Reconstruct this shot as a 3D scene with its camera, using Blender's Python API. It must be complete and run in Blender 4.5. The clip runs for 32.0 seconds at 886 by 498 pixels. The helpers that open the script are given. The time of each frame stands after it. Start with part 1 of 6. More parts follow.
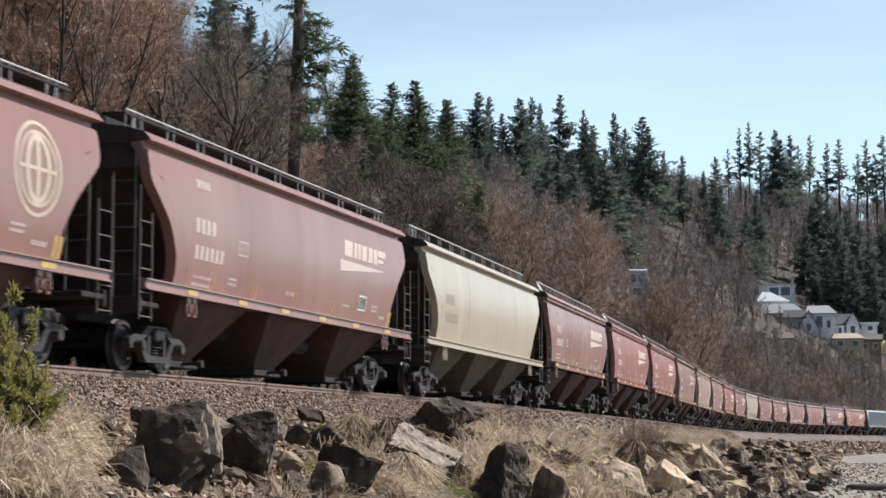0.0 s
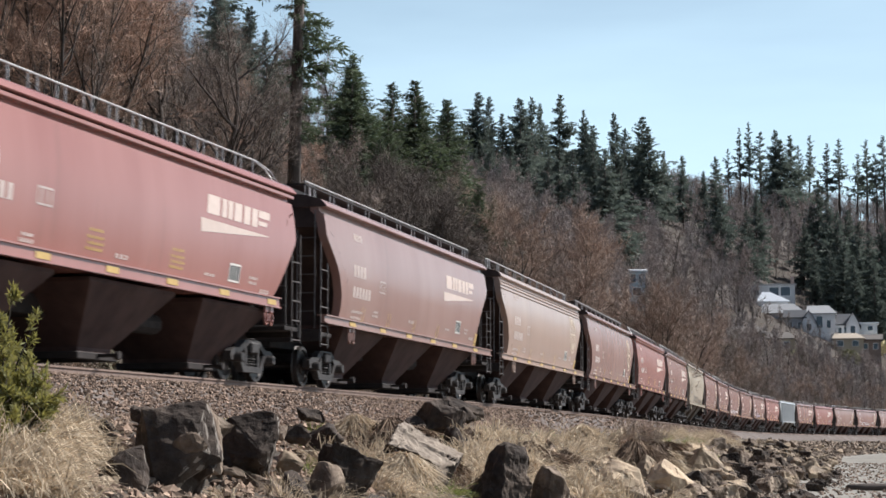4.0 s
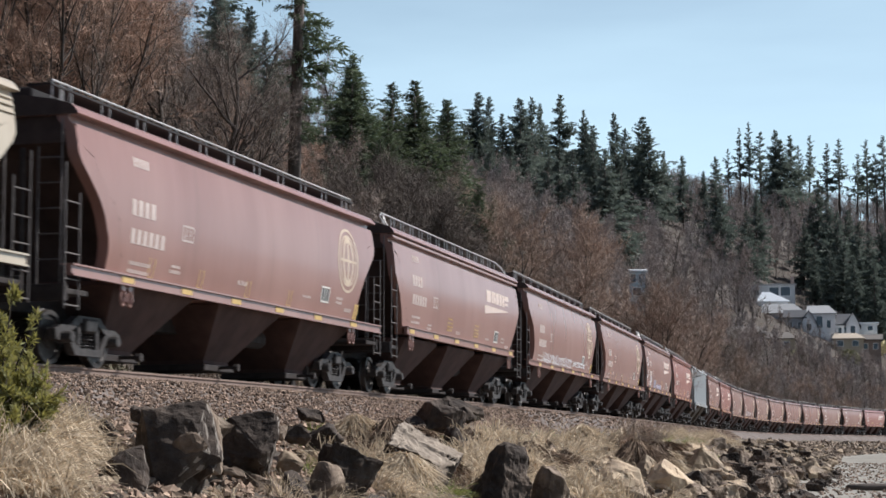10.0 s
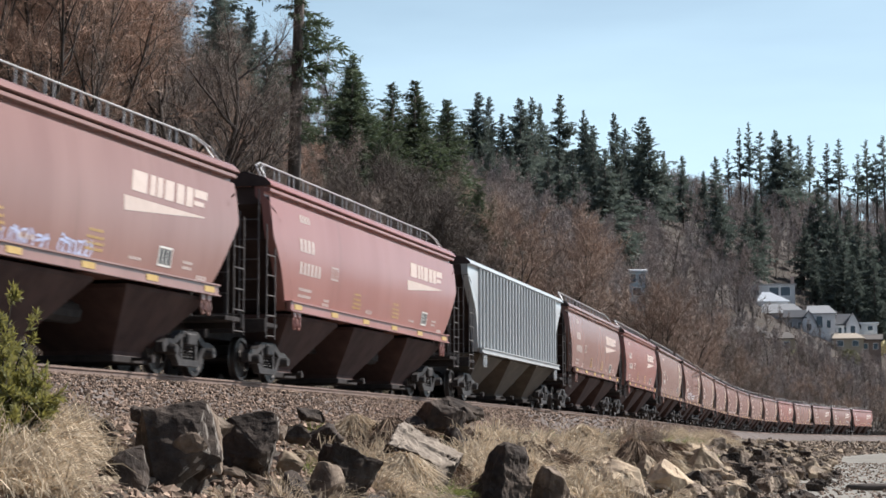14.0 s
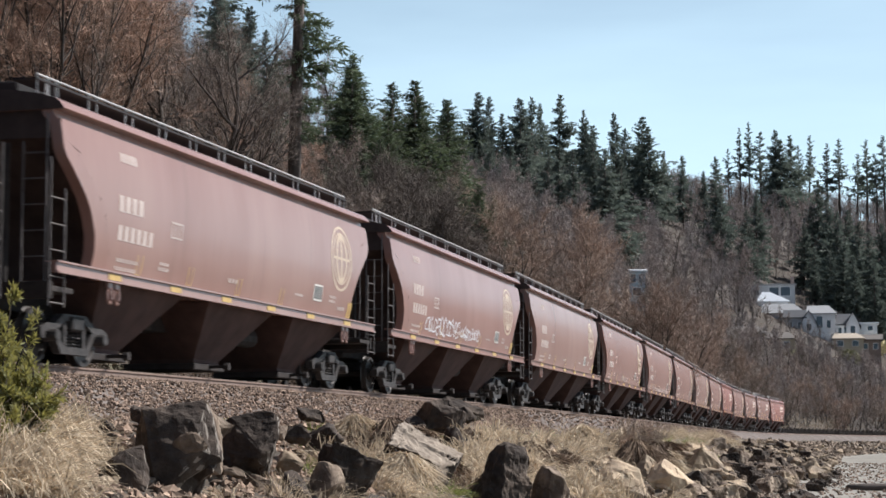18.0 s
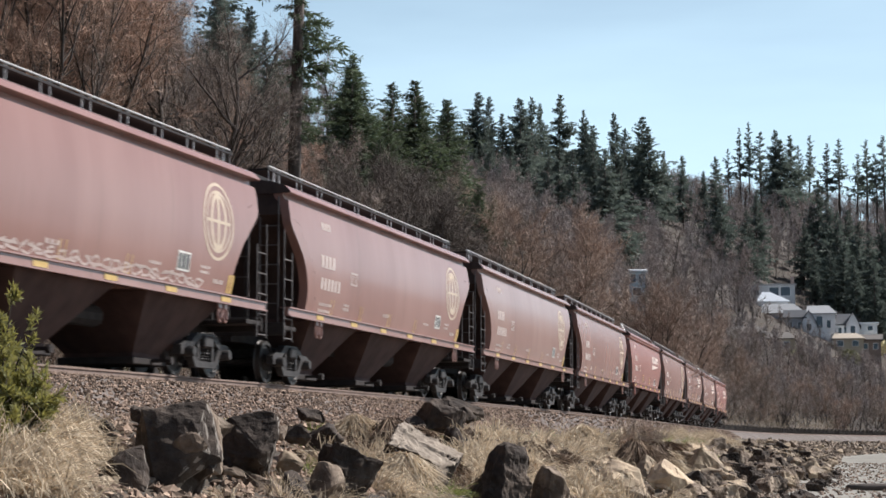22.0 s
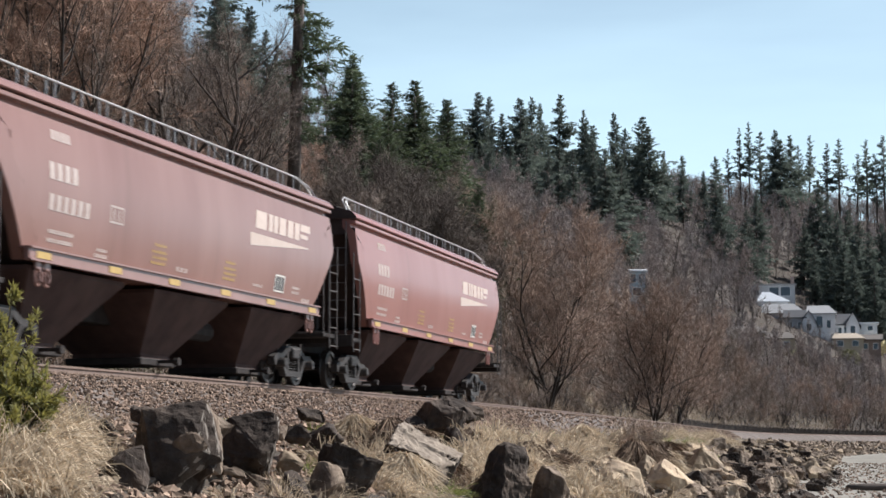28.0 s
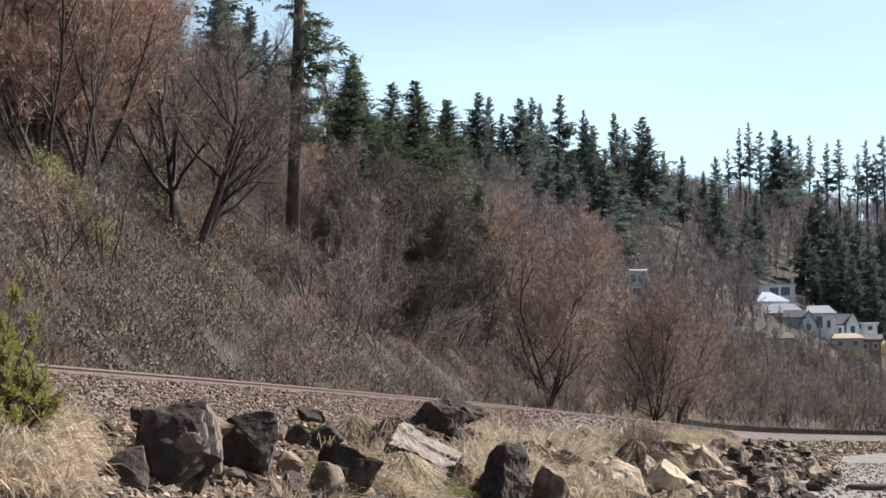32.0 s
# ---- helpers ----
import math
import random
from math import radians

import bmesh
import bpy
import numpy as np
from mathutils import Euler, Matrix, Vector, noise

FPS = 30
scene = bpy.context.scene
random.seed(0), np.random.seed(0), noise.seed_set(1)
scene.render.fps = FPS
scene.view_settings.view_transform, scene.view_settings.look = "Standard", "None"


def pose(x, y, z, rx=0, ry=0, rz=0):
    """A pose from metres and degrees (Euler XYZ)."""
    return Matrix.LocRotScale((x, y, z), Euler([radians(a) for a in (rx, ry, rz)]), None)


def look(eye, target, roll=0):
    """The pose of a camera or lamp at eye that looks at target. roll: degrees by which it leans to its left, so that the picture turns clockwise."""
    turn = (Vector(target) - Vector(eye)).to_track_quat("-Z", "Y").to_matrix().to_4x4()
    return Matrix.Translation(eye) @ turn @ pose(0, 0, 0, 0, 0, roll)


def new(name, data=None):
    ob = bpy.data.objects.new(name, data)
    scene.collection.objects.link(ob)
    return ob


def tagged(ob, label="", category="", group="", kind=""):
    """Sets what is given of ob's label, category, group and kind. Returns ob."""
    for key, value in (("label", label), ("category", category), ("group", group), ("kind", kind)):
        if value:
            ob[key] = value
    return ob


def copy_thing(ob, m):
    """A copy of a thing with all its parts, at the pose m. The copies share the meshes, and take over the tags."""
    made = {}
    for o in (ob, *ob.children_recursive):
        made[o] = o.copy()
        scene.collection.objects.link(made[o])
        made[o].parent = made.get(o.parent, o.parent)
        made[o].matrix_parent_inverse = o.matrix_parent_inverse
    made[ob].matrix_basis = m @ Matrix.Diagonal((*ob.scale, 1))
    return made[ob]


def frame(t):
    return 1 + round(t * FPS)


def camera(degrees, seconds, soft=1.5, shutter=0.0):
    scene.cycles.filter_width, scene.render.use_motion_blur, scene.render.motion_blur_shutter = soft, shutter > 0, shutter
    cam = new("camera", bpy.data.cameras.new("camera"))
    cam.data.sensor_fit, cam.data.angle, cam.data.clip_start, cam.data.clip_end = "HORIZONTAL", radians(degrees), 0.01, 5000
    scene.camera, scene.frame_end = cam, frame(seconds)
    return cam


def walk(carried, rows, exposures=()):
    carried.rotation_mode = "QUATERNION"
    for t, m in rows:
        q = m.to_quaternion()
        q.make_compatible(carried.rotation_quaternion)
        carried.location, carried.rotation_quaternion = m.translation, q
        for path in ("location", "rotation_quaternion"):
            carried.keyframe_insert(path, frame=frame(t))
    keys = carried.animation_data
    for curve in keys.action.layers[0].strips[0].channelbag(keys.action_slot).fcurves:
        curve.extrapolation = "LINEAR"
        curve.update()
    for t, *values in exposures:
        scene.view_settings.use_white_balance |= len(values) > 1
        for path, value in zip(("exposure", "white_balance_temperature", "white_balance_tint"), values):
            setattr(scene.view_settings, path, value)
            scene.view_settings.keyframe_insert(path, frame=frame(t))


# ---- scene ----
# ------------------------------------------------------------------ camera
cam = camera(26.5, 32.0, soft=1.6, shutter=0.2)
EYE = (0.0, 0.0, 1.6)
AIM = (0.0, 10.0, 1.6 + 10.0 * math.tan(radians(5.998)))
walk(cam, [(0.0, look(EYE, AIM)), (32.0, look(EYE, AIM))], [(0.0, 0.70, 6000, 10), (7.4, 0.70, 6000, 10), (9.0, 0.58, 5950, 10), (10.2, 0.58, 5950, 10), (11.4, 0.70, 6000, 10), (28.6, 0.70, 6000, 10), (29.4, 0.66, 5900, 10), (30.1, 0.70, 5550, 10), (31.0, 0.88, 5850, 10), (32.0, 0.94, 6000, 10)])

# ------------------------------------------------------------------ light
SUN_AZ, SUN_EL = radians(70), radians(46)      # azimuth clockwise from +y
world = bpy.data.worlds.new("sky")
scene.world = world
world.use_nodes = True
wn, wl = world.node_tree.nodes, world.node_tree.links
sky = wn.new("ShaderNodeTexSky")
sky.sky_type = "NISHITA"
sky.sun_disc = False
sky.sun_elevation, sky.sun_rotation = SUN_EL, SUN_AZ
sky.altitude, sky.air_density, sky.dust_density, sky.ozone_density = 0, 0.62, 0.6, 1.2
# thin streaky cloud, and haze that whitens the sky towards the horizon
wcoord = wn.new("ShaderNodeTexCoord")
wmap = wn.new("ShaderNodeMapping")
wmap.inputs["Scale"].default_value = (1.6, 1.6, 9.0)
wl.new(wcoord.outputs["Generated"], wmap.inputs["Vector"])
cloud = wn.new("ShaderNodeTexNoise")
cloud.inputs["Scale"].default_value = 2.2
cloud.inputs["Detail"].default_value = 6
wl.new(wmap.outputs["Vector"], cloud.inputs["Vector"])
wsep = wn.new("ShaderNodeSeparateXYZ")
wl.new(wcoord.outputs["Generated"], wsep.inputs["Vector"])
haze = wn.new("ShaderNodeMapRange")
haze.inputs["From Min"].default_value, haze.inputs["From Max"].default_value = 0.12, 0.36
haze.inputs["To Min"].default_value, haze.inputs["To Max"].default_value = 0.9, 0.0
wl.new(wsep.outputs["Z"], haze.inputs["Value"])
# the haze is brightest towards the sun's side of the sky and fades away from it
wdot = wn.new("ShaderNodeVectorMath")
wdot.operation = "DOT_PRODUCT"
wdot.inputs[1].default_value = (math.sin(SUN_AZ), math.cos(SUN_AZ), 0)
wl.new(wcoord.outputs["Generated"], wdot.inputs[0])
wside = wn.new("ShaderNodeMapRange")
wside.inputs["From Min"].default_value, wside.inputs["From Max"].default_value = -0.25, 0.3
wside.inputs["To Min"].default_value, wside.inputs["To Max"].default_value = 0.06, 1.0
wl.new(wdot.outputs["Value"], wside.inputs["Value"])
wmul = wn.new("ShaderNodeMath")
wmul.operation = "MULTIPLY"
wl.new(haze.outputs["Result"], wmul.inputs[0])
wl.new(wside.outputs["Result"], wmul.inputs[1])
cramp = wn.new("ShaderNodeMapRange")
cramp.inputs["From Min"].default_value, cramp.inputs["From Max"].default_value = 0.35, 0.75
cramp.inputs["To Max"].default_value = 0.16
wl.new(cloud.outputs["Fac"], cramp.inputs["Value"])
wadd = wn.new("ShaderNodeMath")
wadd.use_clamp = True
wl.new(wmul.outputs["Value"], wadd.inputs[0])
wl.new(cramp.outputs["Result"], wadd.inputs[1])
wmix = wn.new("ShaderNodeMix")
wmix.data_type = "RGBA"
wl.new(wadd.outputs["Value"], wmix.inputs["Factor"])
wl.new(sky.outputs["Color"], wmix.inputs["A"])
wmix.inputs["B"].default_value = (10.7, 13.7, 14.8, 1)
bg = wn["Background"]
bg.inputs["Strength"].default_value = 0.05
wl.new(wmix.outputs["Result"], bg.inputs["Color"])

sun = new("sun", bpy.data.lights.new("sun", "SUN"))
sun.data.energy, sun.data.angle, sun.data.color = 5.0, radians(0.55), (1.0, 0.94, 0.86)
sun_from = Vector((math.sin(SUN_AZ) * math.cos(SUN_EL), math.cos(SUN_AZ) * math.cos(SUN_EL), math.sin(SUN_EL)))
sun.matrix_world = look(sun_from * 300, (0, 0, 0))
# ------------------------------------------------------------------ materials
def mat(name, c1, c2, scale=4.0, rough=0.8, metal=0.0, bump=0.0, bump_scale=None, stain=None, stain_scale=0.6,
        stain_amount=0.5, stretch=(1, 1, 1), island=0.0, each=0.0, spec=0.5, detail=6):
    """Two colours mixed by fine noise, a third laid over in broad stains; island/each vary the value per piece or per object."""
    m = bpy.data.materials.new(name)
    m.use_nodes = True
    n, l = m.node_tree.nodes, m.node_tree.links
    b = n["Principled BSDF"]
    b.inputs["Roughness"].default_value, b.inputs["Metallic"].default_value = rough, metal
    b.inputs["Specular IOR Level"].default_value = spec
    co = n.new("ShaderNodeTexCoord")
    mp = n.new("ShaderNodeMapping")
    mp.inputs["Scale"].default_value = stretch
    l.new(co.outputs["Object"], mp.inputs["Vector"])
    t = n.new("ShaderNodeTexNoise")
    t.inputs["Scale"].default_value, t.inputs["Detail"].default_value, t.inputs["Roughness"].default_value = scale, detail, 0.65
    l.new(mp.outputs["Vector"], t.inputs["Vector"])
    r = n.new("ShaderNodeMapRange")
    r.inputs["From Min"].default_value, r.inputs["From Max"].default_value = 0.3, 0.7
    l.new(t.outputs["Fac"], r.inputs["Value"])
    x = n.new("ShaderNodeMix")
    x.data_type = "RGBA"
    x.inputs["A"].default_value, x.inputs["B"].default_value = (*c1, 1), (*c2, 1)
    l.new(r.outputs["Result"], x.inputs["Factor"])
    out = x.outputs["Result"]
    if stain:
        t2 = n.new("ShaderNodeTexNoise")
        t2.inputs["Scale"].default_value, t2.inputs["Detail"].default_value = stain_scale, 5
        l.new(mp.outputs["Vector"], t2.inputs["Vector"])
        r2 = n.new("ShaderNodeMapRange")
        r2.inputs["From Min"].default_value, r2.inputs["From Max"].default_value = 0.48, 0.68
        r2.inputs["To Max"].default_value = stain_amount
        l.new(t2.outputs["Fac"], r2.inputs["Value"])
        x2 = n.new("ShaderNodeMix")
        x2.data_type = "RGBA"
        x2.inputs["B"].default_value = (*stain, 1)
        l.new(out, x2.inputs["A"])
        l.new(r2.outputs["Result"], x2.inputs["Factor"])
        out = x2.outputs["Result"]
    for amount, node, socket in ((island, "ShaderNodeNewGeometry", "Random Per Island"), (each, "ShaderNodeObjectInfo", "Random")):
        if amount:
            g = n.new(node)
            r3 = n.new("ShaderNodeMapRange")
            r3.inputs["To Min"].default_value, r3.inputs["To Max"].default_value = 1 - amount, 1 + amount
            l.new(g.outputs[socket], r3.inputs["Value"])
            h = n.new("ShaderNodeHueSaturation")
            l.new(r3.outputs["Result"], h.inputs["Value"])
            l.new(out, h.inputs["Color"])
            out = h.outputs["Color"]
    l.new(out, b.inputs["Base Color"])
    if bump:
        t3 = n.new("ShaderNodeTexNoise")
        t3.inputs["Scale"].default_value, t3.inputs["Detail"].default_value = bump_scale or scale * 2, 8
        l.new(mp.outputs["Vector"], t3.inputs["Vector"])
        bp = n.new("ShaderNodeBump")
        bp.inputs["Strength"].default_value, bp.inputs["Distance"].default_value = min(1.0, bump * 10), bump
        l.new(t3.outputs["Fac"], bp.inputs["Height"])
        l.new(bp.outputs["Normal"], b.inputs["Normal"])
    return m


M_SOIL = mat("hill_soil", (0.026, 0.019, 0.014), (0.062, 0.046, 0.033), 3.0, 0.95, bump=0.08, stain=(0.066, 0.047, 0.030), stain_scale=0.3)
M_BALLAST = mat("ballast_stone", (0.06, 0.044, 0.036), (0.12, 0.09, 0.075), 9.0, 0.9, bump=0.04, bump_scale=22, stain=(0.19, 0.16, 0.14), stain_scale=0.5)
M_STONE = mat("ballast_pieces", (0.085, 0.056, 0.042), (0.30, 0.216, 0.163), 6.0, 0.95, island=0.65, spec=0.2)
M_RUBBLE = mat("reddish_bank_rubble", (0.10, 0.062, 0.043), (0.37, 0.27, 0.20), 5.0, 0.95, island=0.6, spec=0.2)
M_RAIL = mat("rusty_rail", (0.17, 0.115, 0.09), (0.25, 0.18, 0.145), 8.0, 0.7, metal=0.3, bump=0.003)
M_RAILTOP = mat("polished_rail_head", (0.42, 0.36, 0.32), (0.5, 0.45, 0.42), 5.0, 0.3, metal=0.9)
M_TIE = mat("creosoted_wood", (0.035, 0.028, 0.022), (0.08, 0.06, 0.05), 5.0, 0.9, bump=0.01, stretch=(1, 8, 8), each=0.3)
# basalt holds the shaded tone; the next two colour its sunlit top and side
M_BASALT = mat("dark_basalt", (0.021, 0.016, 0.0135), (0.072, 0.054, 0.043), 3.0, 0.9, bump=0.09, bump_scale=5, stain=(0.16, 0.12, 0.09), stain_scale=1.5, stain_amount=0.4, each=0.25, spec=0.2)
M_PALETOP = mat("sunlit_rock_top", (0.17, 0.135, 0.105), (0.36, 0.30, 0.24), 3.0, 0.9, bump=0.06, bump_scale=8, stain=(0.20, 0.15, 0.11), stain_scale=2.0, stain_amount=0.5, spec=0.2)
M_GREYFACE = mat("sunlit_rock_side", (0.10, 0.085, 0.072), (0.24, 0.205, 0.175), 3.0, 0.9, bump=0.06, bump_scale=6, stain=(0.33, 0.27, 0.21), stain_scale=1.6, stain_amount=0.5, spec=0.2)
M_BROWNROCK = mat("weathered_brown_rock", (0.065, 0.046, 0.034), (0.20, 0.15, 0.112), 3.2, 0.9, bump=0.08, bump_scale=6, stain=(0.44, 0.35, 0.265), stain_scale=1.5, stain_amount=0.6, each=0.25, spec=0.2)
M_GRANITE = mat("tan_riprap_stone", (0.24, 0.17, 0.11), (0.46, 0.36, 0.25), 3.5, 0.85, bump=0.05, bump_scale=6, stain=(0.13, 0.105, 0.09), stain_scale=1.2, stain_amount=0.7, each=0.35, spec=0.25)
M_GRASS = mat("dry_grass", (0.185, 0.135, 0.085), (0.74, 0.60, 0.43), 1.8, 0.8, island=0.6)
M_DEADGRASS = mat("brown_dead_grass", (0.075, 0.047, 0.030), (0.27, 0.185, 0.12), 3.0, 0.9, island=0.5)
M_GREENGRASS = mat("green_grass", (0.10, 0.13, 0.035), (0.20, 0.20, 0.07), 2.0, 0.9, island=0.4)
M_MUD = mat("wet_shingle", (0.15, 0.135, 0.115), (0.31, 0.285, 0.245), 7.0, 0.9, spec=0.15, bump=0.03, bump_scale=14, stain=(0.11, 0.105, 0.09), stain_scale=0.25)

# outer beach, mostly out of view, darkened to cut light bouncing onto the cars
M_FLATS = mat("flats_darkened_for_bounce", (0.05, 0.048, 0.044), (0.10, 0.095, 0.086), 0.6, 0.75, bump=0.02, bump_scale=2, stain=(0.05, 0.05, 0.042), stain_scale=0.05)
M_BARK = mat("grey_bark", (0.028, 0.021, 0.017), (0.082, 0.065, 0.053), 4.0, 0.95, bump=0.02, stretch=(1, 1, 0.25), each=0.25)
M_PALEBARK = mat("pale_grey_bark", (0.13, 0.112, 0.098), (0.29, 0.255, 0.225), 3.0, 0.9, stretch=(1, 1, 0.3))
M_FIRBARK = mat("fir_bark", (0.045, 0.035, 0.029), (0.125, 0.097, 0.080), 5.0, 0.95, bump=0.06, bump_scale=7, stretch=(1, 1, 0.2))
M_TWIG = mat("brown_twigs", (0.152, 0.115, 0.093), (0.315, 0.25, 0.207), 1.2, 0.9, island=0.4, each=0.25)
M_REDTWIG = mat("red_brown_catkin_twigs", (0.29, 0.178, 0.125), (0.50, 0.335, 0.24), 1.2, 0.9, island=0.35, each=0.2)
M_DARKTWIG = mat("dark_thicket_twigs", (0.075, 0.058, 0.047), (0.165, 0.130, 0.105), 1.2, 0.9, island=0.5, each=0.2)
M_ALDER = mat("brown_alder_twigs", (0.225, 0.152, 0.114), (0.39, 0.28, 0.212), 1.2, 0.9, island=0.35, each=0.2)
M_CANE = mat("dead_canes", (0.060, 0.038, 0.025), (0.25, 0.168, 0.115), 0.7, 0.9, island=0.7)
M_NEEDLE = mat("fir_needles", (0.044, 0.060, 0.038), (0.110, 0.130, 0.078), 1.0, 0.8, island=0.45, each=0.35, spec=0.3)
# needles made bluer and paler: distance haze is put into the colour
M_FARNEEDLE = mat("hazy_fir_needles", (0.070, 0.084, 0.072), (0.150, 0.168, 0.135), 1.0, 0.8, island=0.4, each=0.3, spec=0.3)
M_LEAF = mat("shrub_leaves", (0.105, 0.11, 0.036), (0.24, 0.225, 0.085), 1.5, 0.7, island=0.4)
M_IVY = mat("bramble_leaves", (0.095, 0.088, 0.056), (0.25, 0.225, 0.155), 1.5, 0.8, island=0.5, spec=0.15)


def paint(name, c1, c2, stain, runs=0.16):
    """Weathered car paint: faint broad streaks, and thin dirt runs down the sheets."""
    m = mat(name, c1, c2, 0.9, 0.27, stretch=(1, 1, 0.2), bump=0.002, bump_scale=0.6, spec=0.6, stain=stain, stain_scale=0.8, stain_amount=0.3)
    n, l = m.node_tree.nodes, m.node_tree.links
    b = n["Principled BSDF"]
    old = b.inputs["Base Color"].links[0].from_socket
    co = n.new("ShaderNodeTexCoord")
    mp = n.new("ShaderNodeMapping")
    mp.inputs["Scale"].default_value = (3.2, 0.4, 0.22)
    l.new(co.outputs["Object"], mp.inputs["Vector"])
    t = n.new("ShaderNodeTexNoise")
    t.inputs["Scale"].default_value, t.inputs["Detail"].default_value = 1.0, 3
    l.new(mp.outputs["Vector"], t.inputs["Vector"])
    r = n.new("ShaderNodeMapRange")
    r.inputs["From Min"].default_value, r.inputs["From Max"].default_value = 0.62, 0.72
    r.inputs["To Max"].default_value = runs
    l.new(t.outputs["Fac"], r.inputs["Value"])
    x = n.new("ShaderNodeMix")
    x.data_type = "RGBA"
    x.inputs["B"].default_value = (0.09, 0.065, 0.05, 1)
    l.new(old, x.inputs["A"])
    l.new(r.outputs["Result"], x.inputs["Factor"])
    l.new(x.outputs["Result"], b.inputs["Base Color"])
    return m


P_BROWN = paint("mineral_brown_paint", (0.226, 0.120, 0.099), (0.267, 0.148, 0.124), (0.315, 0.188, 0.154))
P_DARK = paint("dark_brown_paint", (0.240, 0.136, 0.112), (0.277, 0.165, 0.138), (0.322, 0.210, 0.175))
P_RED = paint("oxide_red_paint", (0.268, 0.114, 0.094), (0.303, 0.139, 0.116), (0.336, 0.162, 0.137))
P_TAN = paint("tan_brown_paint", (0.325, 0.224, 0.176), (0.378, 0.266, 0.213), (0.285, 0.184, 0.142))
P_CREAM = paint("cream_paint", (0.37, 0.31, 0.235), (0.43, 0.365, 0.28), (0.31, 0.235, 0.17), 0.3)
P_GREY = paint("pale_grey_paint", (0.39, 0.395, 0.395), (0.46, 0.465, 0.465), (0.32, 0.32, 0.315))
M_STEEL = mat("grimy_steel", (0.018, 0.014, 0.013), (0.048, 0.038, 0.034), 5.0, 0.75, metal=0.1, bump=0.004, spec=0.3)
M_FRAME = mat("cast_truck_steel", (0.012, 0.010, 0.009), (0.070, 0.060, 0.056), 11.0, 0.6, metal=0.1, bump=0.006, spec=0.4)
M_WHEEL = mat("wheel_steel", (0.03, 0.025, 0.022), (0.07, 0.058, 0.052), 6.0, 0.5, metal=0.4)
M_GALV = mat("galvanised_steel", (0.36, 0.35, 0.34), (0.48, 0.47, 0.46), 8.0, 0.5, metal=0.6)
M_EMBLEM = mat("cream_emblem_paint", (0.44, 0.345, 0.295), (0.54, 0.44, 0.385), 5.0, 0.6)
# hatch and walkway: the shade below the rail is put into this black
M_HATCH = mat("hatch_black_for_shade", (0.012, 0.010, 0.010), (0.028, 0.023, 0.022), 3.0, 0.7, spec=0.25)
M_WHITE = mat("white_stencil_paint", (0.60, 0.57, 0.52), (0.72, 0.69, 0.64), 5.0, 0.6)
M_GOLD = mat("pale_gold_emblem_paint", (0.43, 0.335, 0.245), (0.53, 0.43, 0.325), 5.0, 0.6)
M_YELLOW = mat("yellow_reflector", (0.40, 0.25, 0.075), (0.48, 0.33, 0.12), 5.0, 0.5)
M_BLACK = mat("black_stencil_paint", (0.03, 0.03, 0.03), (0.06, 0.06, 0.06), 5.0, 0.6)
M_SPRAY = mat("pale_spray_paint", (0.52, 0.52, 0.54), (0.66, 0.66, 0.68), 5.0, 0.6)
M_BLUESPRAY = mat("pale_blue_spray_paint", (0.34, 0.38, 0.55), (0.48, 0.52, 0.68), 5.0, 0.6)
# hopper steel: dust, with the shade under the car put into the colour
M_SHADEGRIME = mat("dusty_steel_with_shade", (0.040, 0.019, 0.015), (0.072, 0.037, 0.030), 3.0, 0.9, stain=(0.12, 0.07, 0.057), stain_scale=0.8)
# car ends: grime and the deep shade between cars, both in the colour
M_ENDSHEET = mat("end_sheet_grime_and_shade", (0.030, 0.019, 0.016), (0.062, 0.040, 0.034), 2.0, 0.8, stain=(0.10, 0.07, 0.06), stain_scale=0.7, stain_amount=0.4, spec=0.3)
# hoppers of the pale cars: dust plus underside shade in one colour
M_CREAMSHADE = mat("dusty_cream_steel_with_shade", (0.085, 0.066, 0.048), (0.135, 0.107, 0.08), 3.0, 0.9, stain=(0.06, 0.045, 0.035), stain_scale=0.8)
M_THATCH = mat("dead_grass_litter", (0.045, 0.034, 0.023), (0.13, 0.098, 0.064), 7.0, 0.95, bump=0.05, bump_scale=12, stain=(0.08, 0.062, 0.045), stain_scale=0.9)
M_FADED = mat("faded_stencil_paint", (0.40, 0.32, 0.285), (0.50, 0.42, 0.38), 5.0, 0.6)
M_FADEDBLACK = mat("faded_black_stencil", (0.22, 0.19, 0.15), (0.30, 0.26, 0.21), 5.0, 0.6)
# far twigs lightened towards grey, with aerial haze mixed into both colours
M_FARTWIG = mat("hazy_grey_brown_far_twigs", (0.185, 0.158, 0.147), (0.335, 0.292, 0.275), 0.4, 0.9, island=0.3)
M_FARRED = mat("hazy_red_brown_far_twigs", (0.205, 0.160, 0.140), (0.35, 0.288, 0.258), 0.4, 0.9, island=0.3)


def let_through(m, share, tint):
    """Thin dry blades let part of the light through."""
    n, l = m.node_tree.nodes, m.node_tree.links
    t = n.new("ShaderNodeBsdfTranslucent")
    t.inputs["Color"].default_value = (*tint, 1)
    x = n.new("ShaderNodeMixShader")
    x.inputs["Fac"].default_value = share
    l.new(n["Principled BSDF"].outputs["BSDF"], x.inputs[1])
    l.new(t.outputs["BSDF"], x.inputs[2])
    l.new(x.outputs["Shader"], n["Material Output"].inputs["Surface"])


let_through(M_GRASS, 0.32, (0.50, 0.40, 0.28))
let_through(M_GREENGRASS, 0.4, (0.26, 0.28, 0.08))
let_through(M_LEAF, 0.35, (0.38, 0.34, 0.09))
let_through(M_NEEDLE, 0.24, (0.11, 0.14, 0.07))
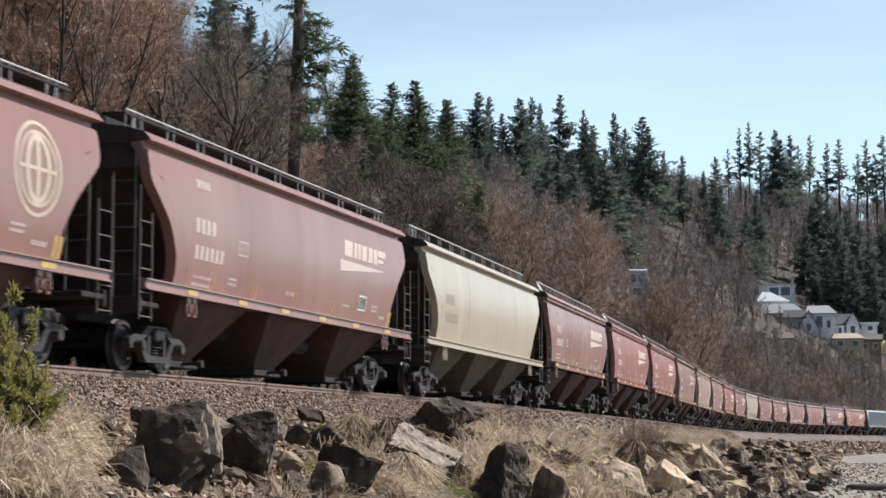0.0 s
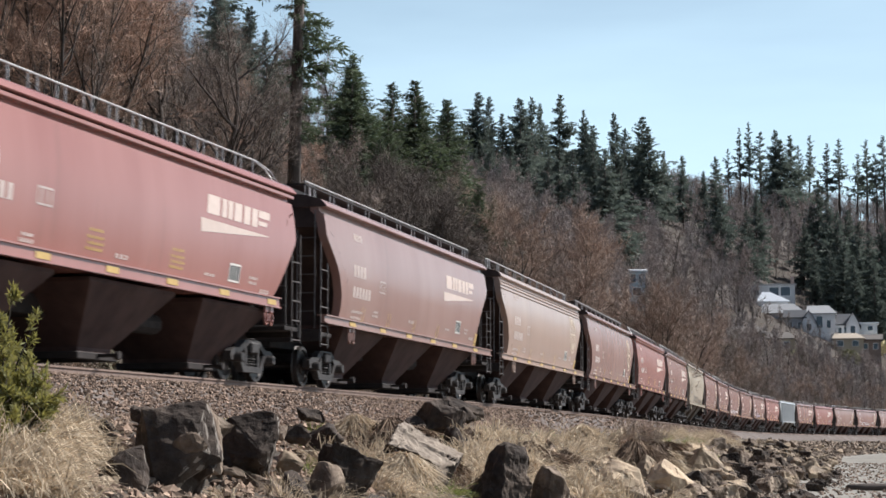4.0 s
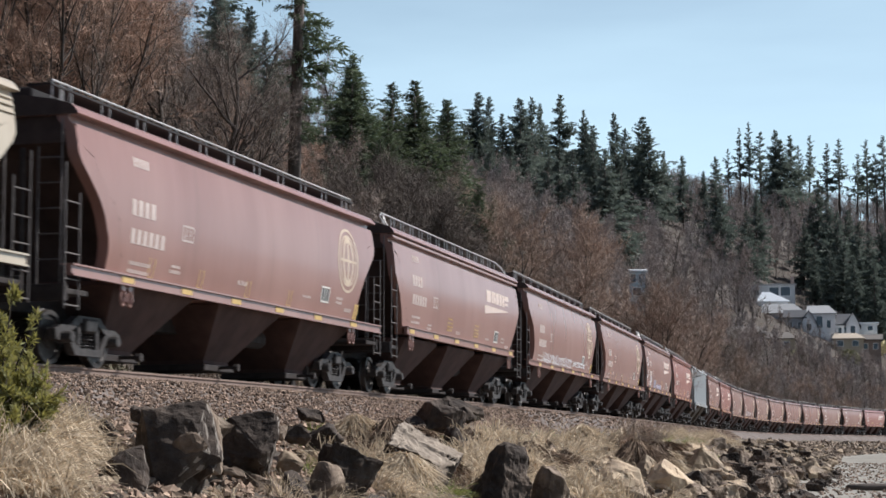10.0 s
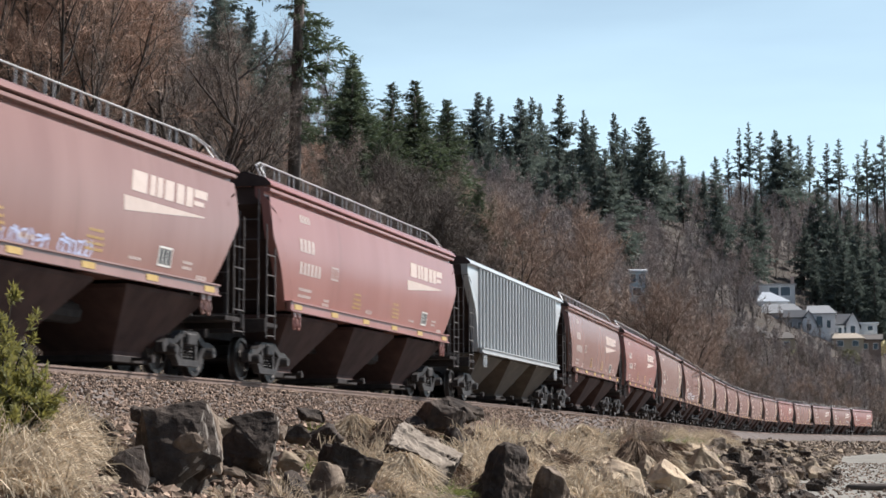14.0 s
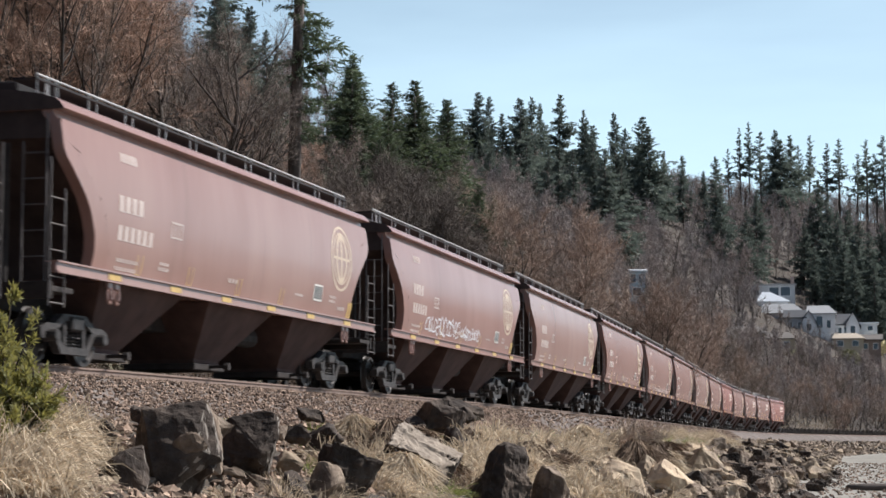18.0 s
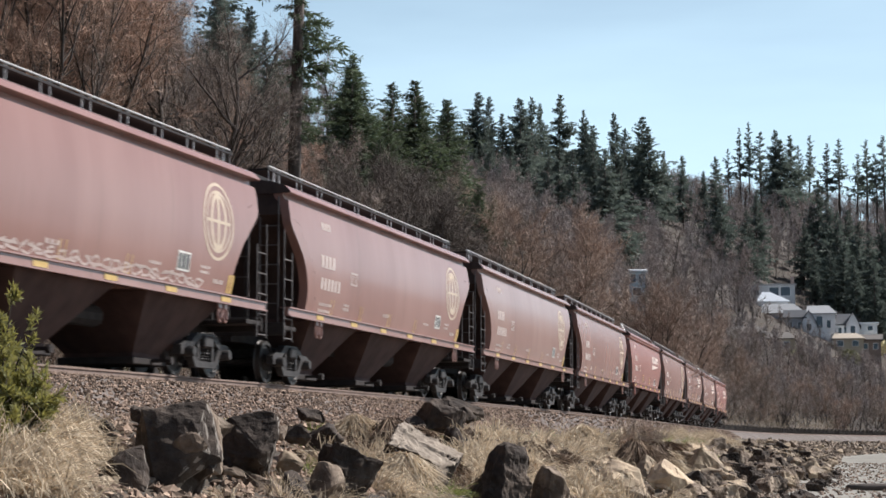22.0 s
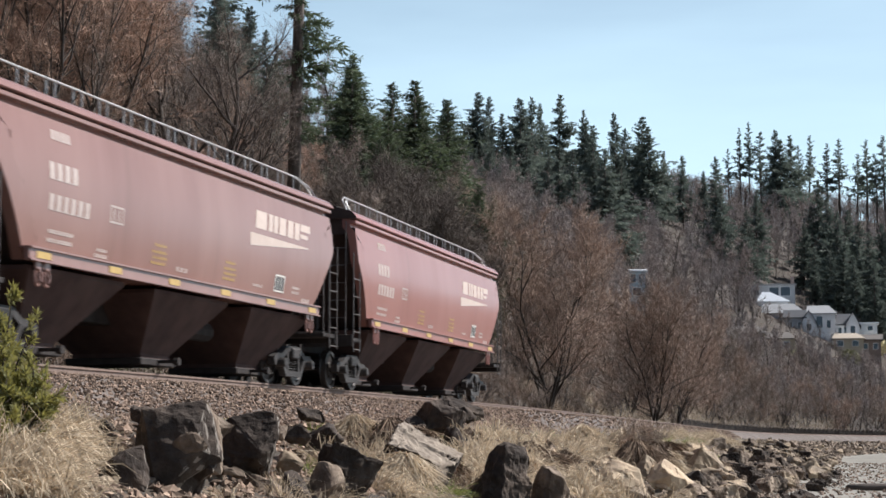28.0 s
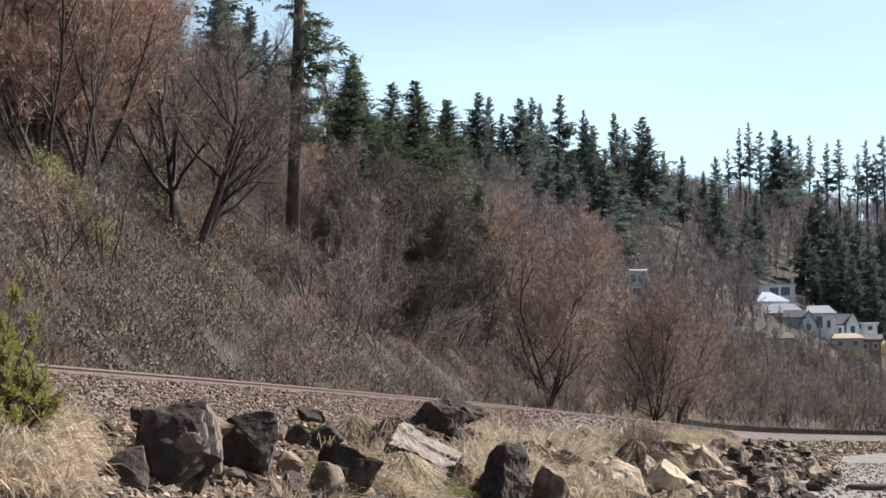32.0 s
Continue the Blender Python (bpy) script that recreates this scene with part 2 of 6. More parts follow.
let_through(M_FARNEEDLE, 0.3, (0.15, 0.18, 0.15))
# ------------------------------------------------------------------ mesh helpers
def mesh_of(name, verts, faces, material=None, smooth=False):
    me = bpy.data.meshes.new(name)
    me.from_pydata([tuple(v) for v in verts], [], faces)
    if material:
        me.materials.append(material)
    if smooth:
        me.polygons.foreach_set("use_smooth", [True] * len(me.polygons))
    me.update()
    return me


def put(name, me, parent=None, label="", m=None, material=None):
    """Links a mesh as one object, as a part where a parent is given; a material of its own stays on the object."""
    ob = new(name, me)
    if parent is not None:
        ob.parent = parent
    if m is not None:
        ob.matrix_basis = m
    if material is not None:
        ob.material_slots[0].link = "OBJECT"
        ob.material_slots[0].material = material
    if label:
        ob["label"] = label
    return ob


class Geo:
    """Collects boxes, tubes and sheets into one mesh."""
    def __init__(self):
        self.v, self.f = [], []

    def box(self, x0, x1, y0, y1, z0, z1, bevel=0.0):
        c = bevel
        n = len(self.v)
        if c <= 0:
            self.v += [(x, y, z) for z in (z0, z1) for x, y in ((x0, y0), (x1, y0), (x1, y1), (x0, y1))]
            self.f += [(n + 3, n + 2, n + 1, n), (n + 4, n + 5, n + 6, n + 7)] + [(n + i, n + (i + 1) % 4, n + 4 + (i + 1) % 4, n + 4 + i) for i in range(4)]
        else:
            ring = lambda d: [(x0 + d, y0), (x1 - d, y0), (x1, y0 + d), (x1, y1 - d), (x1 - d, y1), (x0 + d, y1), (x0, y1 - d), (x0, y0 + d)]
            ins = lambda d: [(min(max(x, x0 + d), x1 - d), min(max(y, y0 + d), y1 - d)) for x, y in ring(c)]
            for z, r in ((z0, ins(c)), (z0 + c, ring(c)), (z1 - c, ring(c)), (z1, ins(c))):
                self.v += [(x, y, z) for x, y in r]
            for k in range(3):
                self.f += [(n + 8 * k + i, n + 8 * k + (i + 1) % 8, n + 8 * k + 8 + (i + 1) % 8, n + 8 * k + 8 + i) for i in range(8)]
            self.f += [tuple(n + 7 - i for i in range(8)), tuple(n + 24 + i for i in range(8))]
        return self

    def tube(self, pts, radius, sides=6, cap=True):
        """A tube along points; radius is one number or one for each point."""
        rad = radius if isinstance(radius, (list, tuple)) else [radius] * len(pts)
        n = len(self.v)
        pts = [Vector(p) for p in pts]
        for i, p in enumerate(pts):
            d = (pts[min(i + 1, len(pts) - 1)] - pts[max(i - 1, 0)]).normalized()
            a = d.cross(Vector((0.31, 0.17, 0.93)) if abs(d.z) < 0.9 else Vector((1, 0, 0))).normalized()
            b = d.cross(a)
            self.v += [tuple(p + (a * math.cos(q) + b * math.sin(q)) * rad[i]) for q in (2 * math.pi * k / sides for k in range(sides))]
        for i in range(len(pts) - 1):
            self.f += [(n + i * sides + k, n + i * sides + (k + 1) % sides, n + (i + 1) * sides + (k + 1) % sides, n + (i + 1) * sides + k) for k in range(sides)]
        if cap:
            self.f += [tuple(n + sides - 1 - k for k in range(sides)), tuple(n + (len(pts) - 1) * sides + k for k in range(sides))]
        return self

    def prism(self, poly, y0, y1):
        """An outline in x, z drawn out from y0 to y1."""
        n, k = len(self.v), len(poly)
        self.v += [(x, y0, z) for x, z in poly] + [(x, y1, z) for x, z in poly]
        self.f += [tuple(range(n, n + k)), tuple(n + 2 * k - 1 - i for i in range(k))]
        self.f += [(n + (i + 1) % k, n + i, n + k + i, n + k + (i + 1) % k) for i in range(k)]
        return self

    def turned(self, profile, y, axis="y", sides=20, cx=0.0, cz=0.0):
        """A body turned round the y axis; profile: (y, radius)."""
        n = len(self.v)
        for py, pr in profile:
            self.v += [(cx + pr * math.cos(q), y + py, cz + pr * math.sin(q)) for q in (2 * math.pi * k / sides for k in range(sides))]
        for i in range(len(profile) - 1):
            self.f += [(n + i * sides + k, n + i * sides + (k + 1) % sides, n + (i + 1) * sides + (k + 1) % sides, n + (i + 1) * sides + k) for k in range(sides)]
        self.f += [tuple(n + sides - 1 - k for k in range(sides)), tuple(n + (len(profile) - 1) * sides + k for k in range(sides))]
        return self

    def mesh(self, name, material, smooth=False):
        me = mesh_of(name, self.v, self.f, material, smooth)
        bm = bmesh.new()
        bm.from_mesh(me)
        bmesh.ops.recalc_face_normals(bm, faces=bm.faces)
        bm.to_mesh(me)
        bm.free()
        return me


# ------------------------------------------------------------------ plan of the line
# The track runs along s (metres, growing away from the camera); its bend is given at knots of s.
KNOTS = (-400, -60, 0, 50, 100, 150, 200, 260, 330, 480, 640, 700)
BENDS = (0, 0, -0.00175, -0.00115, -0.00034, 0.00001, 0.00085, 0.00168, 0.00174, 0.00174, 0.0008, 0)
PS = np.arange(-800.0, 1000.0, 1.0)
_k = np.interp(PS, KNOTS, BENDS)
_i0 = 800
PT = np.concatenate([[0], np.cumsum((_k[1:] + _k[:-1]) / 2)])
PT = PT - PT[_i0] + 0.31752
PX, PY = np.cumsum(np.sin(PT)), np.cumsum(np.cos(PT))
PX += -16.1215 * math.cos(0.31752) - PX[_i0]
PY += 16.1215 * math.sin(0.31752) - PY[_i0]


def rail_z(s):
    return 2.898 + 0.00214 * np.clip(s, -60, 420)


def on_line(s, right=0.0, z=0.0):
    """World place at s along the line, metres to the right of it, z above the rail heads."""
    x, y, t = np.interp(s, PS, PX), np.interp(s, PS, PY), np.interp(s, PS, PT)
    return np.stack([x + right * np.cos(t), y - right * np.sin(t), rail_z(s) + z + 0 * x], -1)


def to_line(x, y):
    """s and the offset to the right of the line, for arrays of places."""
    x, y = np.atleast_1d(np.asarray(x, float)), np.atleast_1d(np.asarray(y, float))
    s, r = np.empty(len(x)), np.empty(len(x))
    cx, cy, cs, ct = PX[::4], PY[::4], PS[::4], PT[::4]
    for a in range(0, len(x), 4000):
        dx, dy = x[a:a + 4000, None] - cx, y[a:a + 4000, None] - cy
        i = np.argmin(dx * dx + dy * dy, 1)
        j = np.arange(len(i))
        ddx, ddy, t = dx[j, i], dy[j, i], ct[i]
        s[a:a + 4000] = cs[i] + ddx * np.sin(t) + ddy * np.cos(t)
        r[a:a + 4000] = ddx * np.cos(t) - ddy * np.sin(t)
    return s, r


def wave(x, y, size, seed=0.0):
    """Cheap smooth unevenness, about -1 to 1."""
    a, b = np.asarray(x) / size + seed, np.asarray(y) / size - seed
    return (np.sin(a * 2.1 + 1.3 * np.sin(b * 1.7 + seed)) + np.sin(b * 2.7 + 1.1 * np.sin(a * 2.3)) + np.sin((a + b) * 1.9 + seed * 3)) / 3


BANK_R = (-3.2, 2.2, 3.4, 5.0, 7.0, 9.0, 10.5, 13.0, 60.0, 200.0, 4000.0)
BANK_Z = (-0.8, -0.8, -1.05, -1.45, -1.95, -2.5, -2.85, -3.0, -3.15, -3.8, -9.0)
HILL_S = (-300, 180, 280, 420, 700)
HILL_K = (0.85, 0.88, 0.9, 0.62, 0.62)


def ground_z(x, y):
    s, r = to_line(x, y)
    x, y = np.atleast_1d(x), np.atleast_1d(y)
    zr = rail_z(s)
    z = zr + np.interp(r, BANK_R, BANK_Z)
    z += np.where((r > 3) & (r < 10), 0.17 * wave(x, y, 1.7, 3) + 0.13 * wave(x, y, 0.7, 5), 0)
    e = np.maximum(-r - 4.2, 0)
    k, top = np.interp(s, HILL_S, HILL_K), np.interp(s, (330, 480), (110.0, 150.0))
    z += top * (1 - np.exp(-k * e / top)) + np.minimum(e / 8, 1) * (0.45 * wave(x, y, 2.3, 7) + 0.5 * wave(x, y, 6, 1) + 1.2 * wave(x, y, 19, 2))
    far = np.hypot(x, y)
    z = np.where(far > 1800, np.minimum(z, 60 + 0 * z), z)
    return z


def gz(x, y):
    return float(ground_z([x], [y])[0])


def grid_lines(*runs):
    out = []
    for a, b, step in runs:
        out += list(np.arange(a, b, step))
    return np.array(out + [runs[-1][1]])


gx = grid_lines((-2500, -600, 190), (-600, -200, 40), (-200, -60, 10), (-60, -20, 2), (-20, 40, 0.5), (40, 110, 2), (110, 200, 10), (200, 600, 40), (600, 2500, 190))
gy = grid_lines((-2500, -600, 190), (-600, -100, 50), (-100, 0, 5), (0, 16, 1), (16, 60, 0.5), (60, 120, 1), (120, 300, 3), (300, 700, 10), (700, 1000, 30), (1000, 2500, 150))
XX, YY = np.meshgrid(gx, gy)
ZZ = ground_z(XX.ravel(), YY.ravel())
nx, ny = len(gx), len(gy)
ids = np.arange(nx * ny).reshape(ny, nx)
quads = np.stack([ids[:-1, :-1], ids[:-1, 1:], ids[1:, 1:], ids[1:, :-1]], -1).reshape(-1, 4)
ground_me = mesh_of("ground", np.stack([XX.ravel(), YY.ravel(), ZZ], -1).tolist(), quads.tolist(), M_SOIL, True)
ground_me.materials.append(M_MUD)
ground_me.materials.append(M_THATCH)
ground_me.materials.append(M_FLATS)
qs, qr = to_line(XX.ravel()[quads].mean(1), YY.ravel()[quads].mean(1))
ground_me.polygons.foreach_set("material_index", np.where(qr > 30, 3, np.where(qr > 9.6, 1, np.where((qr > 3.2) & (qs > 29), 2, 0))).astype(np.int32))
ground = tagged(new("ground", ground_me), "brown wooded bluff falling to a grey shingle beach", "ground", kind="structure")

# ------------------------------------------------------------------ ballast bed, sleepers and rails
def sweep(name, outline, s_values, material, smooth=False):
    """An outline of (right, z above rail) swept along the line."""
    n, k = len(s_values), len(outline)
    v = np.concatenate([on_line(s_values, r, z)[:, None, :] for r, z in outline], 1).reshape(-1, 3)
    f = [(i * k + j, i * k + (j + 1) % k, (i + 1) * k + (j + 1) % k, (i + 1) * k + j) for i in range(n - 1) for j in range(k)]
    f += [tuple(range(k)), tuple((n - 1) * k + k - 1 - j for j in range(k))]
    me = mesh_of(name, v.tolist(), f, material, smooth)
    bm = bmesh.new()
    bm.from_mesh(me)
    bmesh.ops.recalc_face_normals(bm, faces=bm.faces)
    bm.to_mesh(me)
    bm.free()
    return me


S_NEAR = np.concatenate([np.arange(-700, 0, 10.0), np.arange(0, 420, 2.5), np.arange(420, 900, 10.0)])
track = tagged(new("railway_track"), "single railway track on a stone ballast bed", "railway track", kind="structure")
put("ballast_bed", sweep("ballast_bed", [(-3.1, -0.95), (-1.75, -0.24), (-1.4, -0.2), (1.4, -0.2), (1.75, -0.24), (3.4, -1.15)], S_NEAR, M_BALLAST), track, "reddish-grey crushed stone ballast")
RAIL = [(-0.07, -0.172), (-0.07, -0.155), (-0.012, -0.14), (-0.012, -0.045), (-0.036, -0.035), (-0.036, 0.0), (0.036, 0.0), (0.036, -0.035), (0.012, -0.045), (0.012, -0.14), (0.07, -0.155), (0.07, -0.172)]
for side in (-0.7525, 0.7525):
    put("rail", sweep("rail", [(r + side, z) for r, z in RAIL], S_NEAR, M_RAIL), track, "rust-brown steel rail with a worn head")
# ------------------------------------------------------------------ the grain train
SPEED = 20.337           # metres a second towards the camera
# where the middles of the cars stand along the line at the start, from the first car to the last
MIDDLES = (19.63, 38.03, 56.82, 74.9, 93.03, 110.9, 129.15, 147.88, 166.52, 184.54, 202.32, 220.11, 238.57, 256.48, 274.54, 292.89, 310.87,
           328.6, 346.77, 364.49, 382.37, 400.75, 419.27, 437.65, 456.06, 474.41, 492.78, 511.18, 529.67, 547.63, 565.75, 583.8, 601.58, 619.29)
TRUCK_X = 6.7
# height over the rail, half length, half width of the body sheets
CURVED = ((1.44, 6.88, 1.40), (1.60, 6.90, 1.44), (1.90, 6.92, 1.515), (2.15, 6.99, 1.55), (2.5, 7.20, 1.582), (2.75, 7.43, 1.595), (3.1, 7.86, 1.59), (3.25, 8.05, 1.58),
          (3.35, 8.17, 1.57), (3.45, 8.2, 1.557), (3.62, 8.2, 1.535), (3.85, 8.2, 1.495), (3.925, 8.2, 1.48), (3.93, 8.2, 1.37), (4.14, 8.2, 1.36))
RIDGED = CURVED[:12] + ((3.95, 8.2, 1.475), (4.06, 8.2, 1.45), (4.14, 8.2, 1.43))
STRAIGHT = ((1.54, 6.63, 1.42), (1.73, 6.79, 1.465), (1.9, 6.94, 1.505), (2.2, 7.18, 1.55), (2.5, 7.42, 1.58), (2.7, 7.59, 1.592), (2.88, 7.75, 1.595), (3.02, 7.88, 1.592),
            (3.2, 7.9, 1.578), (3.5, 7.9, 1.545), (3.7, 7.9, 1.515), (3.855, 7.9, 1.49), (3.86, 7.9, 1.38), (4.14, 7.9, 1.37))
RIBBED = ((1.5, 6.75, 1.44), (1.62, 6.8, 1.46), (2.0, 6.9, 1.46), (2.6, 7.05, 1.46), (2.9, 7.25, 1.46), (3.5, 7.95, 1.46), (3.75, 8.25, 1.46), (4.05, 8.3, 1.46), (4.1, 8.3, 1.44))
# by shape: half length of the roof, where the end platforms stand, half the length over the couplers
ENDS = {"curved": (8.26, 8.2, 9.2), "ridged": (8.26, 8.2, 9.2), "straight": (7.97, 7.92, 8.86), "ribbed": (8.34, 8.1, 9.0)}


def half_width(levels, z):
    return float(np.interp(z, [a[0] for a in levels], [a[2] for a in levels]))


def set_back(z):
    """How far the end sheet stands back from the edge of the side sheet."""
    return float(np.interp(z, (3.45, 3.62), (0.55, 0.03)))


def hull_mesh(name, levels):
    v, f = [], []
    for z, hl, hw in levels:
        x = hl - set_back(z)
        v += [(-x, -hw, z), (x, -hw, z), (x, hw, z), (-x, hw, z)]
    for i in range(len(levels) - 1):
        f += [(i * 4 + k, i * 4 + (k + 1) % 4, i * 4 + 4 + (k + 1) % 4, i * 4 + 4 + k) for k in range(4)]
    f += [(3, 2, 1, 0), tuple((len(levels) - 1) * 4 + k for k in range(4))]
    me = mesh_of(name, v, f, M_STEEL, True)
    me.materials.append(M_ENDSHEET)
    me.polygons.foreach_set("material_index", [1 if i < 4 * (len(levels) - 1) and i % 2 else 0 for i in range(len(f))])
    me.set_sharp_from_angle(angle=radians(35))
    return me


def corner_mesh(levels):
    """The side sheet's end with its inturned flange, for the corner at +x, -y."""
    g = Geo()
    fine = [(z, float(np.interp(z, [a[0] for a in levels], [a[1] for a in levels])), half_width(levels, z)) for z in np.linspace(levels[0][0], levels[-1][0], 20)]
    for z, hl, hw in fine:
        x = hl - set_back(z)
        g.v += [(x, -hw, z), (hl, -hw, z), (hl, -hw + 0.2, z), (hl - 0.02, -hw + 0.2, z), (hl - 0.02, -hw + 0.02, z), (x, -hw + 0.02, z)]
    for i in range(len(fine) - 1):
        g.f += [(i * 6 + k, i * 6 + (k + 1) % 6, i * 6 + 6 + (k + 1) % 6, i * 6 + 6 + k) for k in range(6)]
    g.f += [tuple(range(6)), tuple((len(fine) - 1) * 6 + 5 - k for k in range(6))]
    me = g.mesh("end_flange", M_STEEL, True)
    me.set_sharp_from_angle(angle=radians(35))
    return me


def corner_far(me):
    """The same corner at +x, +y."""
    out = mesh_of("end_flange", [(v.co.x, -v.co.y, v.co.z) for v in me.vertices], [tuple(reversed(p.vertices)) for p in me.polygons], M_STEEL, True)
    out.set_sharp_from_angle(angle=radians(35))
    return out


def roof_mesh(half):
    """The arched roof with its rounded eave, which overhangs the side sheets."""
    prof = [(1.30, 4.07), (1.545, 4.07), (1.565, 4.085), (1.55, 4.12), (1.50, 4.18), (1.42, 4.25), (1.1, 4.34), (0.6, 4.42), (0.0, 4.46)]
    prof = prof + [(-y, z) for y, z in prof[-2::-1]]
    n = len(prof)
    v = [(x, y, z) for x in (-half, half) for y, z in prof]
    f = [(k, (k + 1) % n, n + (k + 1) % n, n + k) for k in range(n)] + [tuple(range(n - 1, -1, -1)), tuple(range(n, 2 * n))]
    me = mesh_of("roof", v, f, M_STEEL, True)
    # roof ends take the same dark colour in place of their shade
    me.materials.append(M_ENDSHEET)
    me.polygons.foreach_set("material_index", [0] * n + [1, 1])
    me.set_sharp_from_angle(angle=radians(40))
    return me


M_LADDER = mat("worn_grey_steel", (0.07, 0.058, 0.054), (0.15, 0.13, 0.122), 6.0, 0.6, metal=0.2)
# shared meshes of the running gear and fittings
def side_frame_mesh():
    g = Geo()
    g.prism([(-1.22, 0.40), (-1.24, 0.58), (-1.02, 0.66), (-0.74, 0.66), (-0.40, 0.84), (0.40, 0.84), (0.74, 0.66), (1.02, 0.66), (1.24, 0.58), (1.22, 0.40),
             (1.10, 0.40), (1.06, 0.52), (0.80, 0.52), (0.62, 0.58), (0.36, 0.72), (-0.36, 0.72), (-0.62, 0.58), (-0.80, 0.52), (-1.06, 0.52), (-1.10, 0.40)], -0.08, 0.08)
    g.prism([(-0.80, 0.54), (-0.50, 0.17), (0.50, 0.17), (0.80, 0.54), (0.64, 0.56), (0.42, 0.29), (-0.42, 0.29), (-0.64, 0.56)], -0.075, 0.075)
    for x in (-0.40, 0.30):
        g.box(x, x + 0.10, -0.07, 0.07, 0.28, 0.74, 0.01)
    for x in (-0.89, 0.89):
        g.turned([(-0.22, 0.09), (-0.20, 0.10), (0.03, 0.11), (0.05, 0.08)], 0.0, cx=x, cz=0.457, sides=12)
    return g.mesh("side_frame", M_FRAME)


def spring_mesh():
    g = Geo()
    pts = [(0.055 * math.cos(q), 0.055 * math.sin(q), 0.30 + 0.28 * q / (10 * math.pi)) for q in np.linspace(0, 10 * math.pi, 24)]
    g.tube(pts, 0.017, 3)
    return g.mesh("spring", M_FRAME)


def wheelset_mesh():
    g = Geo()
    for s in (-1, 1):
        prof = [(0.0, 0.12), (0.0, 0.17), (0.035, 0.19), (0.03, 0.36), (-0.005, 0.385), (-0.005, 0.455), (0.10, 0.462), (0.125, 0.485), (0.14, 0.475), (0.14, 0.39), (0.09, 0.37), (0.075, 0.19), (0.13, 0.16), (0.13, 0.09)]
        g.turned([(-s * p, r) for p, r in prof], s * 0.80, sides=18)
    g.turned([(-1.0, 0.07), (-0.7, 0.085), (0.7, 0.085), (1.0, 0.07)], 0.0, sides=10)
    return g.mesh("wheelset", M_WHEEL)


ME_SIDE, ME_SPRING, ME_WHEELS = side_frame_mesh(), spring_mesh(), wheelset_mesh()
ME_BOLSTER = Geo().box(-0.22, 0.22, -1.15, 1.15, 0.56, 0.80, 0.03).turned([(-0.0, 0.2), (0.06, 0.2)], 0.0).box(-0.18, 0.18, -0.3, 0.3, 0.8, 0.92, 0.02).mesh("truck", M_FRAME)
ME_BRAKE = Geo().box(-0.06, 0.06, -0.9, 0.9, 0.40, 0.50, 0.015).mesh("brake_beam", M_STEEL)
ME_CENTRE = Geo().box(-8.5, 8.5, -0.34, 0.34, 0.86, 1.22, 0.02).mesh("centre_sill", M_STEEL)
def sill_mesh(half, z0, z1):
    """A channel along the lower edge of the side: a plate between two lips."""
    return Geo().box(-half, half, -0.05, 0.05, z0, z1, 0.012).box(-half, half, -0.09, 0.14, z1 - 0.012, z1 + 0.018).box(-half, half, -0.09, 0.02, z0 - 0.02, z0 + 0.01).mesh("side_sill", M_STEEL)


ME_SILLS = {"curved": sill_mesh(8.5, 1.41, 1.57), "ridged": sill_mesh(8.5, 1.41, 1.57), "straight": sill_mesh(6.82, 1.53, 1.72), "ribbed": sill_mesh(6.9, 1.46, 1.6)}
PAD = Geo()
for x in (-0.14, 0.14):
    PAD.tube([(x + 0.08 * math.cos(q), 0, 1.18 + 0.14 * math.sin(q)) for q in np.linspace(0, 2 * math.pi, 13)], 0.028, 5)
    PAD.box(x - 0.09, x + 0.09, -0.025, 0.025, 1.30, 1.42, 0.01)
ME_PAD = PAD.mesh("jacking_pad", M_STEEL)
ME_PLATFORM = Geo().box(-0.5, 0.32, -1.52, 1.52, 1.10, 1.19, 0.01).box(0.26, 0.34, -1.54, 1.54, 0.98, 1.26, 0.01).mesh("end_platform", M_STEEL)
ME_COUPLER = Geo().box(-0.3, 0.30, -0.09, 0.09, 0.80, 0.98, 0.02).box(0.22, 0.46, -0.16, 0.16, 0.74, 1.04, 0.05).tube([(0.1, -0.35, 0.95), (0.3, -0.4, 0.55), (0.52, -0.35, 0.5)], 0.03, 6).mesh("coupler", M_STEEL)


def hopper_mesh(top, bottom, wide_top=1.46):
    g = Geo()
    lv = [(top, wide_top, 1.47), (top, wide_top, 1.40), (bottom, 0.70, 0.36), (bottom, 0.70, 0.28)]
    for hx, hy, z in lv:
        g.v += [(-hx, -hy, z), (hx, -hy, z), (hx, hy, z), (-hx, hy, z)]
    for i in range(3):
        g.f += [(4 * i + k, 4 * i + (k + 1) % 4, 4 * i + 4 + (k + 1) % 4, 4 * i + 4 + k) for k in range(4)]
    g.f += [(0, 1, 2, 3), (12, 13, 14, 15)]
    return g.mesh("hopper", M_SHADEGRIME)


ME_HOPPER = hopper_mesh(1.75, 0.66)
ME_GATE = Geo().box(-0.80, 0.80, -0.78, 0.78, 0.15, 0.28, 0.015).box(-0.05, 0.05, -1.1, 1.1, 0.20, 0.26).tube([(0, -1.1, 0.23), (0, -1.2, 0.23)], 0.08, 8).mesh("outlet_gate", M_STEEL)


